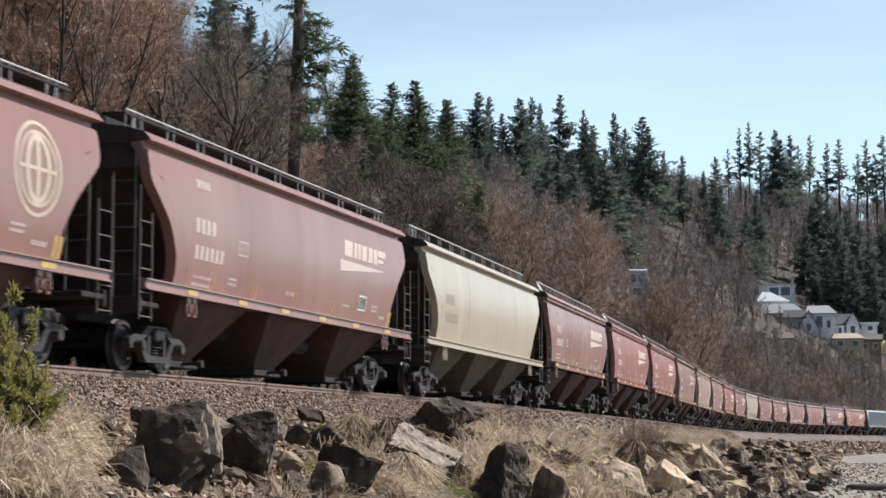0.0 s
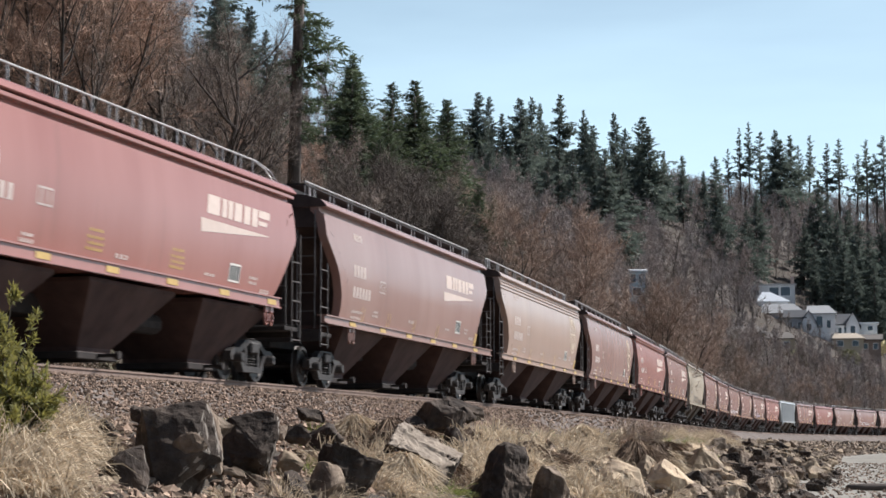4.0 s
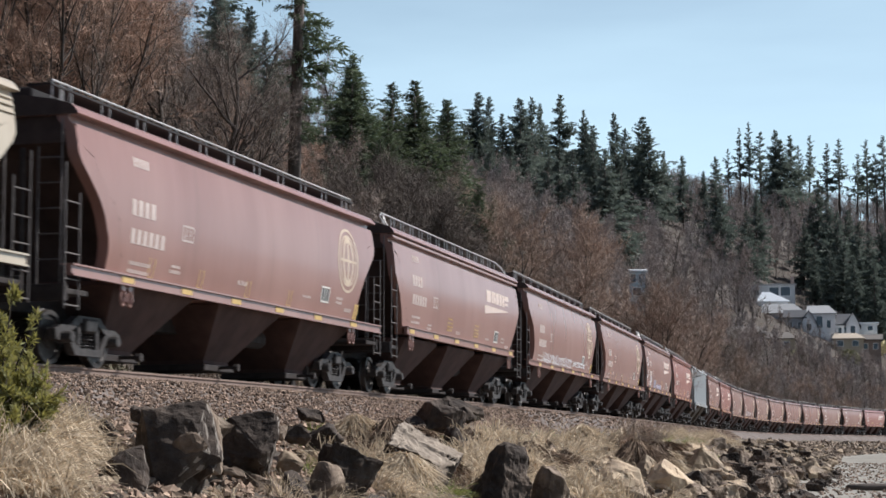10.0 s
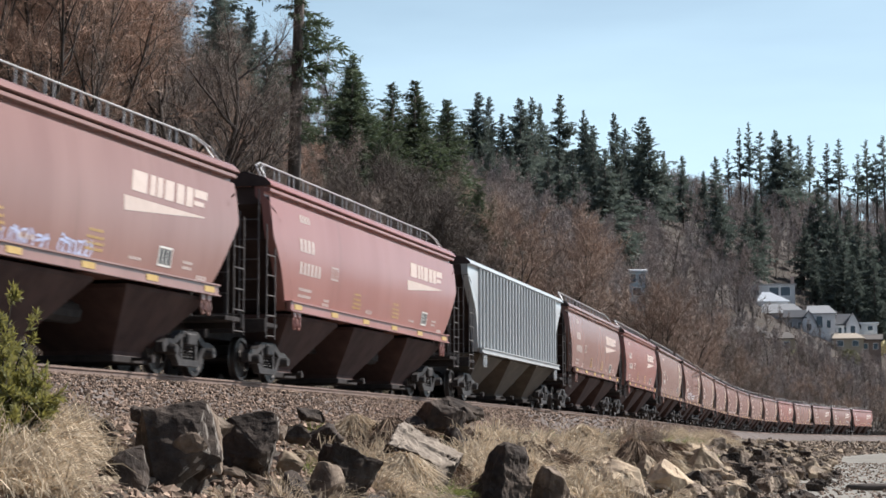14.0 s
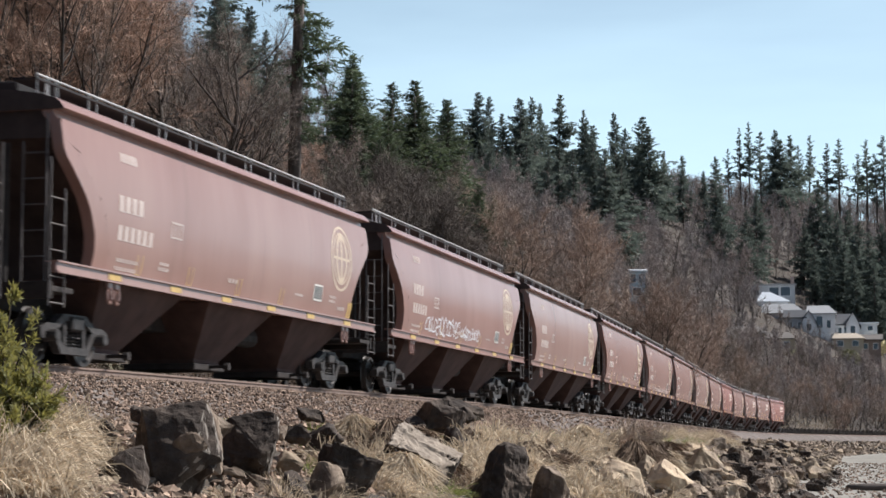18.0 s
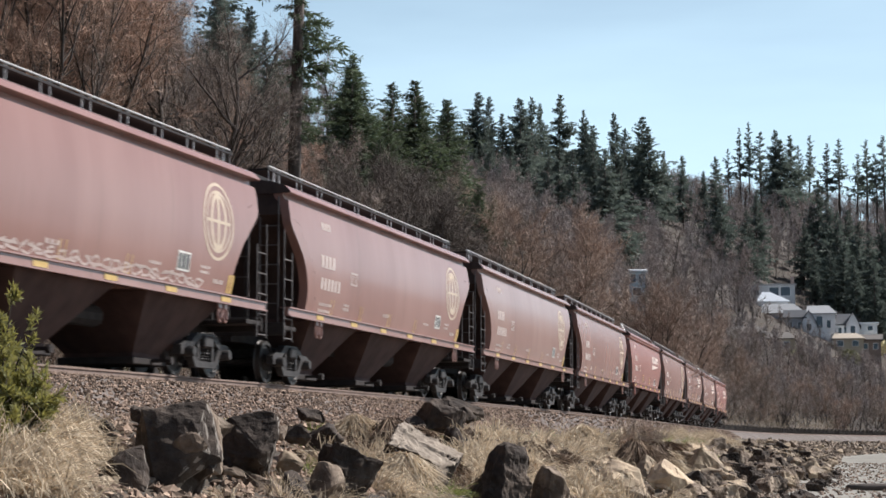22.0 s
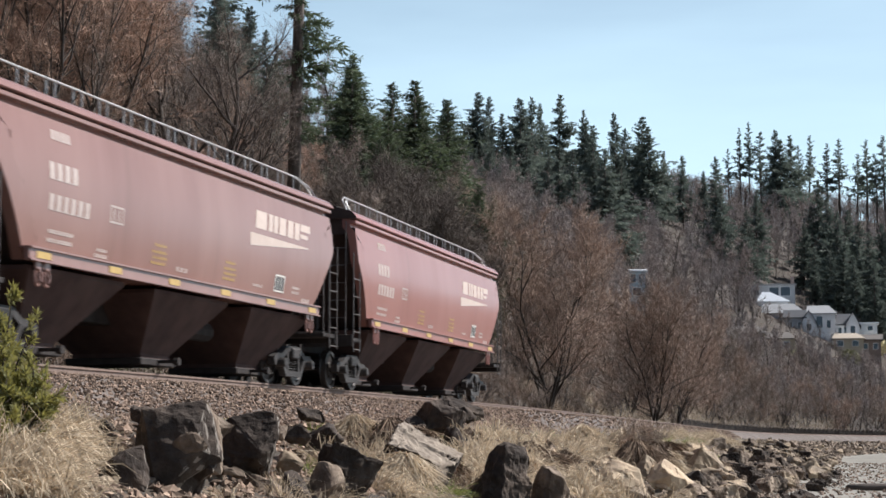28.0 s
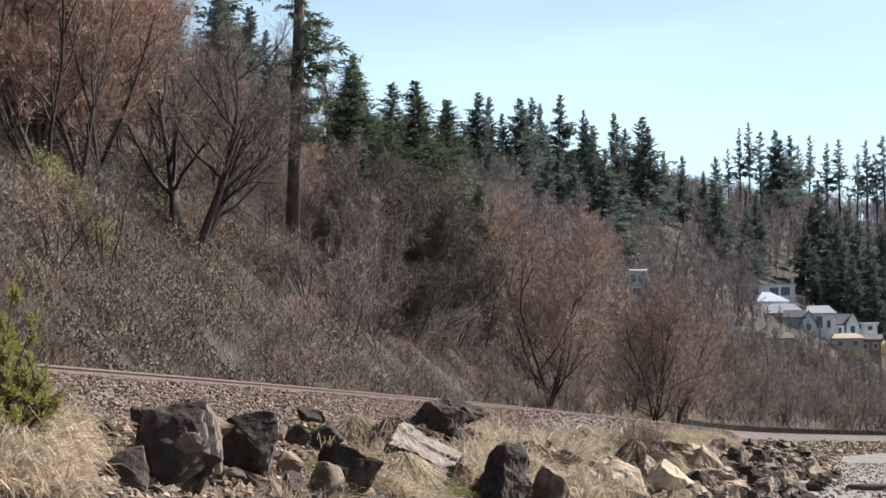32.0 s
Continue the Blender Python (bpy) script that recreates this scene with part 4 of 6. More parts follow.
def bare_tree(seed, h, stems, limbs, subs, twigs, twig_w, spread=0.55, lean=0.1, material=M_TWIG, extra=2, twig_len=1.0, coarse=False, girth=1.0, low=0.28, bark=None):
    """A leafless tree: wood in tubes, fine twigs in slivers. Returns the two meshes."""
    rnd = np.random.default_rng(seed)
    wood, tw = Geo(), Slivers()

    def run(p, d, length, n, wander, up):
        pts = [p]
        for _ in range(n):
            d = unit(d + rnd.normal(size=3) * wander + np.array([0, 0, up]))
            p = p + d * length / n
            pts.append(p)
        return pts, d

    for k in range(stems):
        a = rnd.uniform(0, 2 * math.pi)
        d0 = unit(np.array([math.cos(a) * (lean + 0.22 * (stems > 1)), math.sin(a) * (lean + 0.22 * (stems > 1)), 1.0]))
        hh = h * rnd.uniform(0.75, 0.95)
        pts, _ = run(np.array([rnd.normal() * 0.12 * (stems > 1), rnd.normal() * 0.12 * (stems > 1), -0.3]), d0, hh, 9, 0.10, 0.06)
        r0 = 0.017 * h * girth * (1.0 if stems == 1 else 0.7)
        wood.tube(pts, [r0 * (1 - 0.09 * i) for i in range(len(pts))], 6)
        for j in range(limbs):
            q = low + (0.98 - low) * (j + rnd.uniform(0, 1)) / limbs
            i = min(int(q * 9), 8)
            base = pts[i] + (pts[i + 1] - pts[i]) * (q * 9 - i)
            b = rnd.uniform(0, 2 * math.pi)
            ld = unit(np.array([math.cos(b) * spread * 1.6, math.sin(b) * spread * 1.6, 0.55 + 0.8 * q]))
            ll = h * spread * rnd.uniform(0.55, 0.95) * (1.15 - 0.62 * q)
            lp, _ = run(base, ld, ll, 5, 0.16, 0.10)
            lr = r0 * 0.42 * (1.2 - 0.6 * q)
            wood.tube(lp[::5] if coarse else lp, [lr, lr * 0.2] if coarse else [lr * (1 - 0.16 * m) for m in range(6)], 3 if coarse else 4, False)
            for s in range(subs):
                q2 = 0.2 + 0.8 * (s + rnd.uniform(0, 1)) / subs
                m = min(int(q2 * 5), 4)
                sb = lp[m] + (lp[m + 1] - lp[m]) * (q2 * 5 - m)
                sd = unit(ld * 0.7 + rnd.normal(size=3) * 0.6 + np.array([0, 0, 0.35]))
                sp, _ = run(sb, sd, ll * rnd.uniform(0.28, 0.5), 3, 0.18, 0.12)
                if coarse:
                    tw.add(sp[0], sp[3], lr * 0.6, rnd)
                else:
                    wood.tube(sp[::3], [lr * 0.34, lr * 0.1], 3, False)
                for t in range(twigs):
                    q3 = rnd.uniform(0.1, 1.0) * 3
                    n = min(int(q3), 2)
                    tb = sp[n] + (sp[n + 1] - sp[n]) * (q3 - n)
                    td = unit(sd * 0.6 + rnd.normal(size=3) * 0.65 + np.array([0, 0, 0.25]))
                    tl = rnd.uniform(0.35, 0.95) * twig_len
                    te = tb + td * tl
                    tw.add(tb, te, twig_w, rnd)
                    for _ in range(extra):
                        xb = tb + (te - tb) * rnd.uniform(0.2, 0.8)
                        tw.add(xb, xb + unit(td + rnd.normal(size=3) * 0.7) * tl * 0.55, twig_w * 0.8, rnd)
    return mesh_of("trunk", wood.v, wood.f, bark or M_BARK, True), tw.mesh("crown", material)


def fir(seed, h, clear=0.15, width=0.17, boughs=80, pairs=12, one_sided=False, ragged=0.35, fat=0.22, fine=1.0, hang=0.5, needles=None):
    """A conifer: tapered trunk and drooping boughs, each set with side sprays and hanging sprays of needles."""
    rnd = np.random.default_rng(seed)
    wood, nd = Geo(), Slivers()
    r0 = 0.0135 * h
    sway = rnd.normal(size=2) * 0.006 * h
    ph = rnd.uniform(0, 6.28, 6)
    wood.tube([(0, 0, -0.5), (sway[0], sway[1], h * 0.5), (0, 0, h)], [r0, r0 * 0.62, 0.02], 8)
    for k in range(boughs):
        q = clear + (1 - clear) * ((k + rnd.uniform(0, 1)) / boughs) ** 0.92
        a = rnd.uniform(-0.8, 1.4) if one_sided and rnd.uniform() < 0.45 else rnd.uniform(0, 2 * math.pi)
        p = (q - clear) / (1 - clear)
        lobe = 1 + ragged * (0.6 * math.sin(2 * a + 9 * q + ph[0]) + 0.5 * math.sin(a - 23 * q + ph[1]) + 0.5 * math.sin(3 * a + 41 * q + ph[2]))
        reach = h * width * (1 - p) ** 0.95 * min(1.0, 0.6 + 2.6 * p) * max(0.25, lobe) * rnd.uniform(0.75, 1.15) + 0.016 * h * rnd.uniform(0.4, 1.0)
        out = np.array([math.cos(a), math.sin(a), 0.0])
        across = np.array([-out[1], out[0], 0.0])
        lift = rnd.uniform(-0.55, 0.0) + 0.75 * q
        base = np.array([sway[0] * 4 * q * (1 - q), sway[1] * 4 * q * (1 - q), q * h])
        end = base + out * reach + np.array([0, 0, lift * reach])
        mid = (base + end) / 2 + np.array([0, 0, 0.14 * reach])
        wood.tube([base, mid, end], [0.010 * reach + 0.008, 0.012, 0.005], 3, False)
        for j in range(pairs):
            t = 0.08 + 0.92 * (j + rnd.uniform(0, 1)) / pairs
            c = base * (1 - t) ** 2 + mid * 2 * t * (1 - t) + end * t * t + rnd.normal(size=3) * 0.03 * reach
            l = (0.36 * reach * (1.05 - t * 0.6) + 0.010 * h) * rnd.uniform(0.6, 1.25) * fine
            for s in (-1, 1):
                d = unit(out * rnd.uniform(0.4, 1.0) + across * s * rnd.uniform(0.2, 0.9) + np.array([0, 0, lift * 0.5 + rnd.uniform(-0.7, 0.35)]))
                nd.leaf(c, c + d * l, l * fat * rnd.uniform(0.7, 1.4), rnd)
            if rnd.uniform() < hang:
                d = unit(out * 0.35 + rnd.normal(size=3) * 0.3 + np.array([0, 0, -0.9]))
                nd.leaf(c, c + d * l * 0.85, l * fat, rnd)
    for _ in range(16):
        z = h * rnd.uniform(0.93, 0.985)
        a = rnd.uniform(0, 6.28)
        k = 0.014 * h
        nd.leaf(np.array([0, 0, z]), np.array([k * math.cos(a), k * math.sin(a), z + 1.1 * k]), 0.35 * k, rnd)
    return mesh_of("trunk", wood.v, wood.f, M_FIRBARK, True), nd.mesh("crown", needles or M_NEEDLE)


def plant(name, meshes, x, y, label, category, group="", turn=0.0, size=1.0, tilt=0.0, z=None, stout=1.0):
    tree = tagged(new(name), label, category, group)
    tree.matrix_basis = pose(x, y, gz(x, y) - 0.1 if z is None else z, 0, tilt, turn) @ Matrix.Diagonal((size * stout, size * stout, size, 1))
    for me, part_name in zip(meshes, ("trunk", "crown")):
        put(part_name, me, tree)
    return tree


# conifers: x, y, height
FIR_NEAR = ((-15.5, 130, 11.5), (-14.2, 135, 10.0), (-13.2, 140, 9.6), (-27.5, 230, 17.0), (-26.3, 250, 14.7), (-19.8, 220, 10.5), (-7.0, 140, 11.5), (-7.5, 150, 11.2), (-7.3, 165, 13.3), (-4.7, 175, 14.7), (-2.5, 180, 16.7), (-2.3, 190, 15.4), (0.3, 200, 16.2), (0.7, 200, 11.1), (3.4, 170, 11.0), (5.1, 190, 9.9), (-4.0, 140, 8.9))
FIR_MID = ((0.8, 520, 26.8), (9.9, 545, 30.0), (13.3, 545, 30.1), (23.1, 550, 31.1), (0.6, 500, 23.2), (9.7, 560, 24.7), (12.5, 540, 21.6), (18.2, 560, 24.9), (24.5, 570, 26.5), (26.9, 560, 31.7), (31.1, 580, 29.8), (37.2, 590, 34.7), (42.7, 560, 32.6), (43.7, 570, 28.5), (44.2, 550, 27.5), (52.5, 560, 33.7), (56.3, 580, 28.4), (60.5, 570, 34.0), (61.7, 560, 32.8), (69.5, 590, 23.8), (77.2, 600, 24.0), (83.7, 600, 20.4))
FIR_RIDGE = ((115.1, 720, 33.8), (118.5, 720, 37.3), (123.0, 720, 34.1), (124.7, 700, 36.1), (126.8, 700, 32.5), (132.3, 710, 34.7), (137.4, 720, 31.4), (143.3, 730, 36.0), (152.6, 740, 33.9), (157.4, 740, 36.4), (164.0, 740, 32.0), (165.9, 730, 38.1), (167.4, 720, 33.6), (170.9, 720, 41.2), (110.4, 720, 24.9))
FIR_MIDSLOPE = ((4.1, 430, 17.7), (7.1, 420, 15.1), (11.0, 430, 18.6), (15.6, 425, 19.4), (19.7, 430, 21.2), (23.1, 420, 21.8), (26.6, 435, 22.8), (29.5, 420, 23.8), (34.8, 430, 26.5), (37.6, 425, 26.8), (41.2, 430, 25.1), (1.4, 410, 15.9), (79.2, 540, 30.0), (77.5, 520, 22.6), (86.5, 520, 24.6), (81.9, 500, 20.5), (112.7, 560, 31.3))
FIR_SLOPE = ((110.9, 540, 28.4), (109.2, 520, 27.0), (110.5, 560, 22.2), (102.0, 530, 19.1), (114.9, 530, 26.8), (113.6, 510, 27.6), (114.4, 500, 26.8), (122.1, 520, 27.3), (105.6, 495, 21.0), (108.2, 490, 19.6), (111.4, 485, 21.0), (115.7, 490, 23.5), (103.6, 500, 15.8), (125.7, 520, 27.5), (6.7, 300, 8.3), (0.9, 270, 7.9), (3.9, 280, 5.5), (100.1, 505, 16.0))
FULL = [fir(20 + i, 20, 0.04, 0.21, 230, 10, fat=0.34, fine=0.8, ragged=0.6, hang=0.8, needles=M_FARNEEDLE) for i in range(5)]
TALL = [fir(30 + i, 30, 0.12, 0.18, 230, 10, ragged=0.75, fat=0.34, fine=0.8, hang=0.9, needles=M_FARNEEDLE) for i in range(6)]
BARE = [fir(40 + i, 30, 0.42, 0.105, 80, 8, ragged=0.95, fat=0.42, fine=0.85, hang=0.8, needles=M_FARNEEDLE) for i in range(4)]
NEARFIR = [fir(50 + i, 14, 0.02, 0.21, 420, 13, fat=0.32, fine=0.55, ragged=0.5) for i in range(4)]
tree_dice = random.Random(5)
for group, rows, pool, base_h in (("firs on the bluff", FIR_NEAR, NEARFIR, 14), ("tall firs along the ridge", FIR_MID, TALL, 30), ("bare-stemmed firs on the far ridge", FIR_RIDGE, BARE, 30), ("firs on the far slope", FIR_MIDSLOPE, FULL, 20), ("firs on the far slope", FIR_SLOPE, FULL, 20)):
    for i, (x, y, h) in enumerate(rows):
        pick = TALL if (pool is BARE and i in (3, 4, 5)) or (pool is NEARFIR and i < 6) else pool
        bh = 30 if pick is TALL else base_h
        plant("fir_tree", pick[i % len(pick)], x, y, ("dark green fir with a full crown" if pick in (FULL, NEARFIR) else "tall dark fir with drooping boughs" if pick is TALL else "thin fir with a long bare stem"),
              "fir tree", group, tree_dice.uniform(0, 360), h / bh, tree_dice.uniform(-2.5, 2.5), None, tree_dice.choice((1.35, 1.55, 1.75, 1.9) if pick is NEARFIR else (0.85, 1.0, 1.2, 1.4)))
plant("fir_tree", fir(3, 27, 0.22, 0.066, 165, 28, True, fat=0.2, fine=0.5, ragged=0.5, hang=0.8), -7.1, 87.5, "large fir with a bare trunk and boughs on one side", "fir tree", turn=0)
plant("fir_tree", NEARFIR[1], -3.9, 116.0, "dark fir half hidden behind bare stems", "fir tree", "", 40, 0.68, 0, None, 1.2)
plant("fir_tree", fir(4, 6.5, 0.1, 0.24, 110, 16, fat=0.3, fine=0.6), 2.9, 128.1, "small dark fir leaning among bare trees", "fir tree", tilt=12)

# bare broadleaved trees
ALDER = [bare_tree(60 + i, 11, 3, 10, 6, 22, 0.019, 0.56, 0.1, M_REDTWIG if i else M_ALDER, 2, 1.15, False, 0.75, 0.12) for i in range(3)]
MAPLE = [bare_tree(70 + i, 12, 2, 11, 7, 18, 0.016, 0.58, 0.18, M_TWIG, 2, 1.2) for i in range(4)]
OLDMAPLE = [bare_tree(75 + i, 9.6, 2 - i, 12, 9, 24, 0.014, 0.62, 0.16, M_TWIG, 2, 1.1, False, 1.9) for i in range(2)]
STICK = [bare_tree(80 + i, 9, 6, 7, 3, 10, 0.022, 0.24, 0.12, M_TWIG, girth=0.6, bark=M_PALEBARK) for i in range(3)]
FARTREE = [bare_tree(90 + i, 13, 1, 15, 6, 13, 0.06, 0.46, 0.08, M_FARTWIG if i % 2 else M_FARRED, 1, 1.5, True, 1.0, 0.12) for i in range(4)]
SCRUB = [bare_tree(100 + i, 4.2, 5, 6, 3, 9, 0.022, 0.5, 0.35, M_TWIG if i else M_ALDER, 1) for i in range(3)]
THIN = [bare_tree(110 + i, 13, 1, 13, 4, 8, 0.085, 0.42, 0.08, M_FARTWIG if i % 2 else M_FARRED, 0, 1.7, True) for i in range(4)]
BIGALDER = [bare_tree(66 + i, 12.5, 4, 12, 8, 26, 0.022, 0.56, 0.12, M_ALDER, 2, 1.2, False, 0.8, 0.1) for i in range(2)]
NAMED = (("bare_tree", OLDMAPLE[0], -10.0, 75.0, 0.95, 6, "dark-stemmed bare maple on the bluff"), ("bare_tree", OLDMAPLE[1], -11.0, 75.6, 0.9, 22, "leaning bare maple on the bluff"),
         ("bare_tree", STICK[0], -4.4, 91.0, 0.74, 0, "many-stemmed bare tree with pale shoots"), ("bare_tree", STICK[2], -2.9, 93.0, 0.72, 4, "many-stemmed bare tree with pale shoots"), ("bare_tree", STICK[1], -3.6, 92.0, 0.8, 0, "many-stemmed bare tree with pale shoots"),
         ("alder_tree", BIGALDER[1], 15.4, 138.0, 0.95, 8, "broad reddish bare alder beside the track"), ("alder_tree", BIGALDER[0], 6.6, 117.3, 1.0, 4, "round-crowned reddish bare alder beside the track"), ("alder_tree", ALDER[0], 8.2, 128, 0.9, 6, "reddish bare alder beside the track"),
         ("alder_tree", ALDER[0], 24.8, 200.0, 1.15, 14, "leaning reddish bare alder beside the track"), ("alder_tree", ALDER[0], 28.6, 222, 1.15, 10, "leaning reddish bare alder beside the track"),
         ("alder_tree", ALDER[1], -14.3, 73.2, 1.05, 10, "bare alder hung with red-brown catkins"), ("alder_tree", ALDER[2], -13.4, 71.0, 0.95, 12, "bare alder hung with red-brown catkins"),
         ("alder_tree", ALDER[1], -13.6, 63.5, 1.0, 4, "bare alder hung with red-brown catkins"), ("alder_tree", ALDER[2], -14.6, 67.0, 1.15, 8, "bare alder hung with red-brown catkins"),
         ("alder_tree", ALDER[1], -12.6, 68.0, 0.9, 6, "bare alder hung with red-brown catkins"), ("alder_tree", ALDER[2], -14.0, 70.0, 0.9, 0, "bare alder hung with red-brown catkins"), ("alder_tree", ALDER[1], -15.5, 76.0, 1.1, 6, "bare alder hung with red-brown catkins"))
for name, pool, x, y, size, tilt, label in NAMED:
    plant(name, pool, x, y, label, "bare tree", "", tree_dice.uniform(0, 360), size, tilt)


THICKET = [bare_tree(120 + i, 6.5, 6, 9, 6, 16, 0.02, 0.5, 0.3, M_DARKTWIG, 2, 1.0) for i in range(2)]
for x, y, size in ((-4.9, 97.0, 0.95), (-3.4, 99.0, 1.15), (-2.2, 101.0, 1.2), (-0.9, 104.0, 1.05), (-4.2, 106.0, 1.35), (-2.0, 109.0, 1.3), (0.6, 112.0, 1.0), (-1.6, 93.0, 0.7), (-6.2, 95.0, 0.7)):
    plant("thicket_tree", THICKET[int(x * 10) % 2], x, y, "dense dark leafless thicket on the bluff", "bare tree", "dark thicket on the bluff", tree_dice.uniform(0, 360), size, tree_dice.uniform(-5, 8))


for x, y, size in ((-5.9, 80.0, 0.8), (-5.0, 83.0, 0.9), (-6.7, 78.5, 0.75), (-4.2, 86.0, 0.95), (-3.9, 81.0, 0.7), (-2.9, 85.0, 0.8), (-3.4, 89.0, 0.9)):
    plant("bare_shrub", SCRUB[1 + int(x * 10) % 2], x, y, "leafless grey-brown scrub on the bluff", "shrub", "scrub on the bluff", tree_dice.uniform(0, 360), size, tree_dice.uniform(-5, 8))


def in_view(x, y, margin=0.02):
    return y > 10 and abs(x / y) < 0.2355 + margin


def scatter_trees(count, s0, s1, e0, e1, pools, group, label, category, sizes, spacing, name="bare_tree", seed=1):
    rnd, taken = random.Random(seed), []
    for _ in range(count * 30):
        if len(taken) >= count:
            break
        s, e = rnd.uniform(s0, s1), e0 + (e1 - e0) * rnd.random() ** 1.2
        x, y, _z = on_line(np.array(s), -e)
        if not in_view(x, y) or any((x - a) ** 2 + (y - b) ** 2 < spacing ** 2 for a, b in taken):
            continue
        if x > 0.166 * y and 330 < y < 500 and e > 16:      # sector kept clear so the houses show from the camera
            continue
        if 0.092 < x / y < 0.112 and 235 < y < 356:        # sector kept clear so the blue house shows from the camera
            continue
        if -0.17 < x / y < -0.11 and y < 82:                # sector kept clear so the old maples show from the camera
            continue
        taken.append((x, y))
        low = 0.62 if (y < 112 and x / y > -0.175) else 1.0     # lower growth in this sector, to fit the skyline in the camera's view
        plant(name, rnd.choice(pools), float(x), float(y), label, category, group, rnd.uniform(0, 360), low * rnd.uniform(*sizes), rnd.uniform(-6, 8))


def far_woods(name, count, s0, s1, e0, e1, sizes, spacing, label, seed, keep_out=True, kinds=None):
    """Woods too many to count, joined: trunks and twigs of many bare trees in one mesh."""
    rnd, taken = random.Random(seed), []
    v, tri, mats, n = [], [], [], 0
    packs = []
    for trunk, crown in kinds or FARTREE:
        pack = []
        for me in (trunk, crown):
            co = np.empty(len(me.vertices) * 3, np.float32)
            me.vertices.foreach_get("co", co)
            me.calc_loop_triangles()
            ix = np.empty(len(me.loop_triangles) * 3, np.int32)
            me.loop_triangles.foreach_get("vertices", ix)
            pack.append((co.reshape(-1, 3), ix.reshape(-1, 3)))
        packs.append(pack)
    for _ in range(count * 30):
        if len(taken) >= count:
            break
        s, e = rnd.uniform(s0, s1), e0 + (e1 - e0) * rnd.random() ** 1.1
        x, y, _z = on_line(np.array(s), -e)
        if not in_view(x, y) or any((x - a) ** 2 + (y - b) ** 2 < spacing ** 2 for a, b in taken):
            continue
        if keep_out and x > 0.166 * y and 330 < y < 500 and e > 16:
            continue
        if 0.092 < x / y < 0.112 and 235 < y < 356:        # sector kept clear so the blue house shows from the camera
            continue
        taken.append((x, y))
        a, k, base = rnd.uniform(0, 6.28), rnd.uniform(*sizes), gz(x, y) - 0.2
        turn = np.array([[math.cos(a), math.sin(a), 0], [-math.sin(a), math.cos(a), 0], [0, 0, 1]], np.float32) * k
        which = rnd.randrange(len(packs))
        for j, (co, ix) in enumerate(packs[which]):
            v.append(co @ turn + np.array([x, y, base], np.float32))
            tri.append(ix + n)
            mats.append(np.full(len(ix), 0 if j == 0 else 1 + which % 2, np.int32))
            n += len(co)
    co, ix, mi = np.concatenate(v), np.concatenate(tri), np.concatenate(mats)
    me = bpy.data.meshes.new(name)
    me.vertices.add(len(co))
    me.vertices.foreach_set("co", co.ravel())
    me.loops.add(len(ix) * 3)
    me.loops.foreach_set("vertex_index", ix.ravel().astype(np.int32))
    me.polygons.add(len(ix))
    me.polygons.foreach_set("loop_start", np.arange(0, len(ix) * 3, 3, dtype=np.int32))
    me.polygons.foreach_set("loop_total", np.full(len(ix), 3, np.int32))
    for m in (M_BARK, M_FARRED, M_FARTWIG):
        me.materials.append(m)
    me.polygons.foreach_set("material_index", mi)
    me.update(calc_edges=True)
    return tagged(new(name, me), label, "woods", kind="stuff")


scatter_trees(30, 60, 112, 13, 30, MAPLE + STICK + MAPLE, "bare trees on the bluff", "leafless grey-brown tree on the wooded bluff", "bare tree", (0.5, 0.85), 3.4, seed=11)
scatter_trees(14, 112, 165, 10, 22, MAPLE + STICK, "bare trees on the bluff", "leafless grey-brown tree on the wooded bluff", "bare tree", (0.45, 0.7), 3.4, seed=18)
scatter_trees(10, 55, 105, 12, 34, ALDER, "bare alders on the bluff", "leafless alder with red-brown twigs on the bluff", "bare tree", (0.7, 1.0), 4.0, "alder_tree", 12)
scatter_trees(42, 165, 330, 7.5, 40, MAPLE + ALDER[:1] * 3, "bare trees behind the track", "leafless brown tree behind the track", "bare tree", (0.6, 0.95), 4.5, seed=13)
scatter_trees(9, 62, 104, 17, 40, MAPLE + ALDER[1:], "bare trees on the upper bluff", "leafless brown tree high on the bluff", "bare tree", (0.75, 1.1), 3.2, seed=23)
far_woods("bare_woods", 210, 215, 480, 14, 150, (0.7, 1.05), 4.2, "leafless brown woods on the slope", 14)
far_woods("far_bare_woods", 980, 400, 960, 14, 480, (0.8, 1.2), 3.9, "leafless brown woods on the far hill", 15, True, THIN)
far_woods("shore_woods", 110, 315, 450, 7, 30, (0.42, 0.66), 2.3, "leafless brown woods below the houses", 20, False)
far_woods("upper_bare_woods", 90, 515, 600, 100, 165, (0.7, 1.0), 4.0, "leafless brown woods above the houses", 24, True, THIN)
far_woods("garden_scrub", 200, 360, 520, 8, 60, (0.22, 0.4), 2.6, "low leafless scrub round the houses", 19, False, THIN)
scatter_trees(70, 45, 200, 5.2, 13, SCRUB, "scrub along the foot of the bluff", "leafless brown scrub beside the track", "shrub", (0.45, 0.95), 1.9, "bare_shrub", 16)
scatter_trees(170, 165, 460, 5.0, 26, SCRUB, "scrub along the far line", "leafless brown scrub beside the track", "shrub", (0.9, 1.8), 2.2, "bare_shrub", 17)
plant("fallen_tree", STICK[2], -3.3, 91.0, "fallen bare tree lying across the brush", "bare tree", "", 40, 0.6, 74)
plant("fallen_tree", MAPLE[2], -1.2, 96.0, "fallen bare tree lying across the brush", "bare tree", "", 200, 0.4, -68)
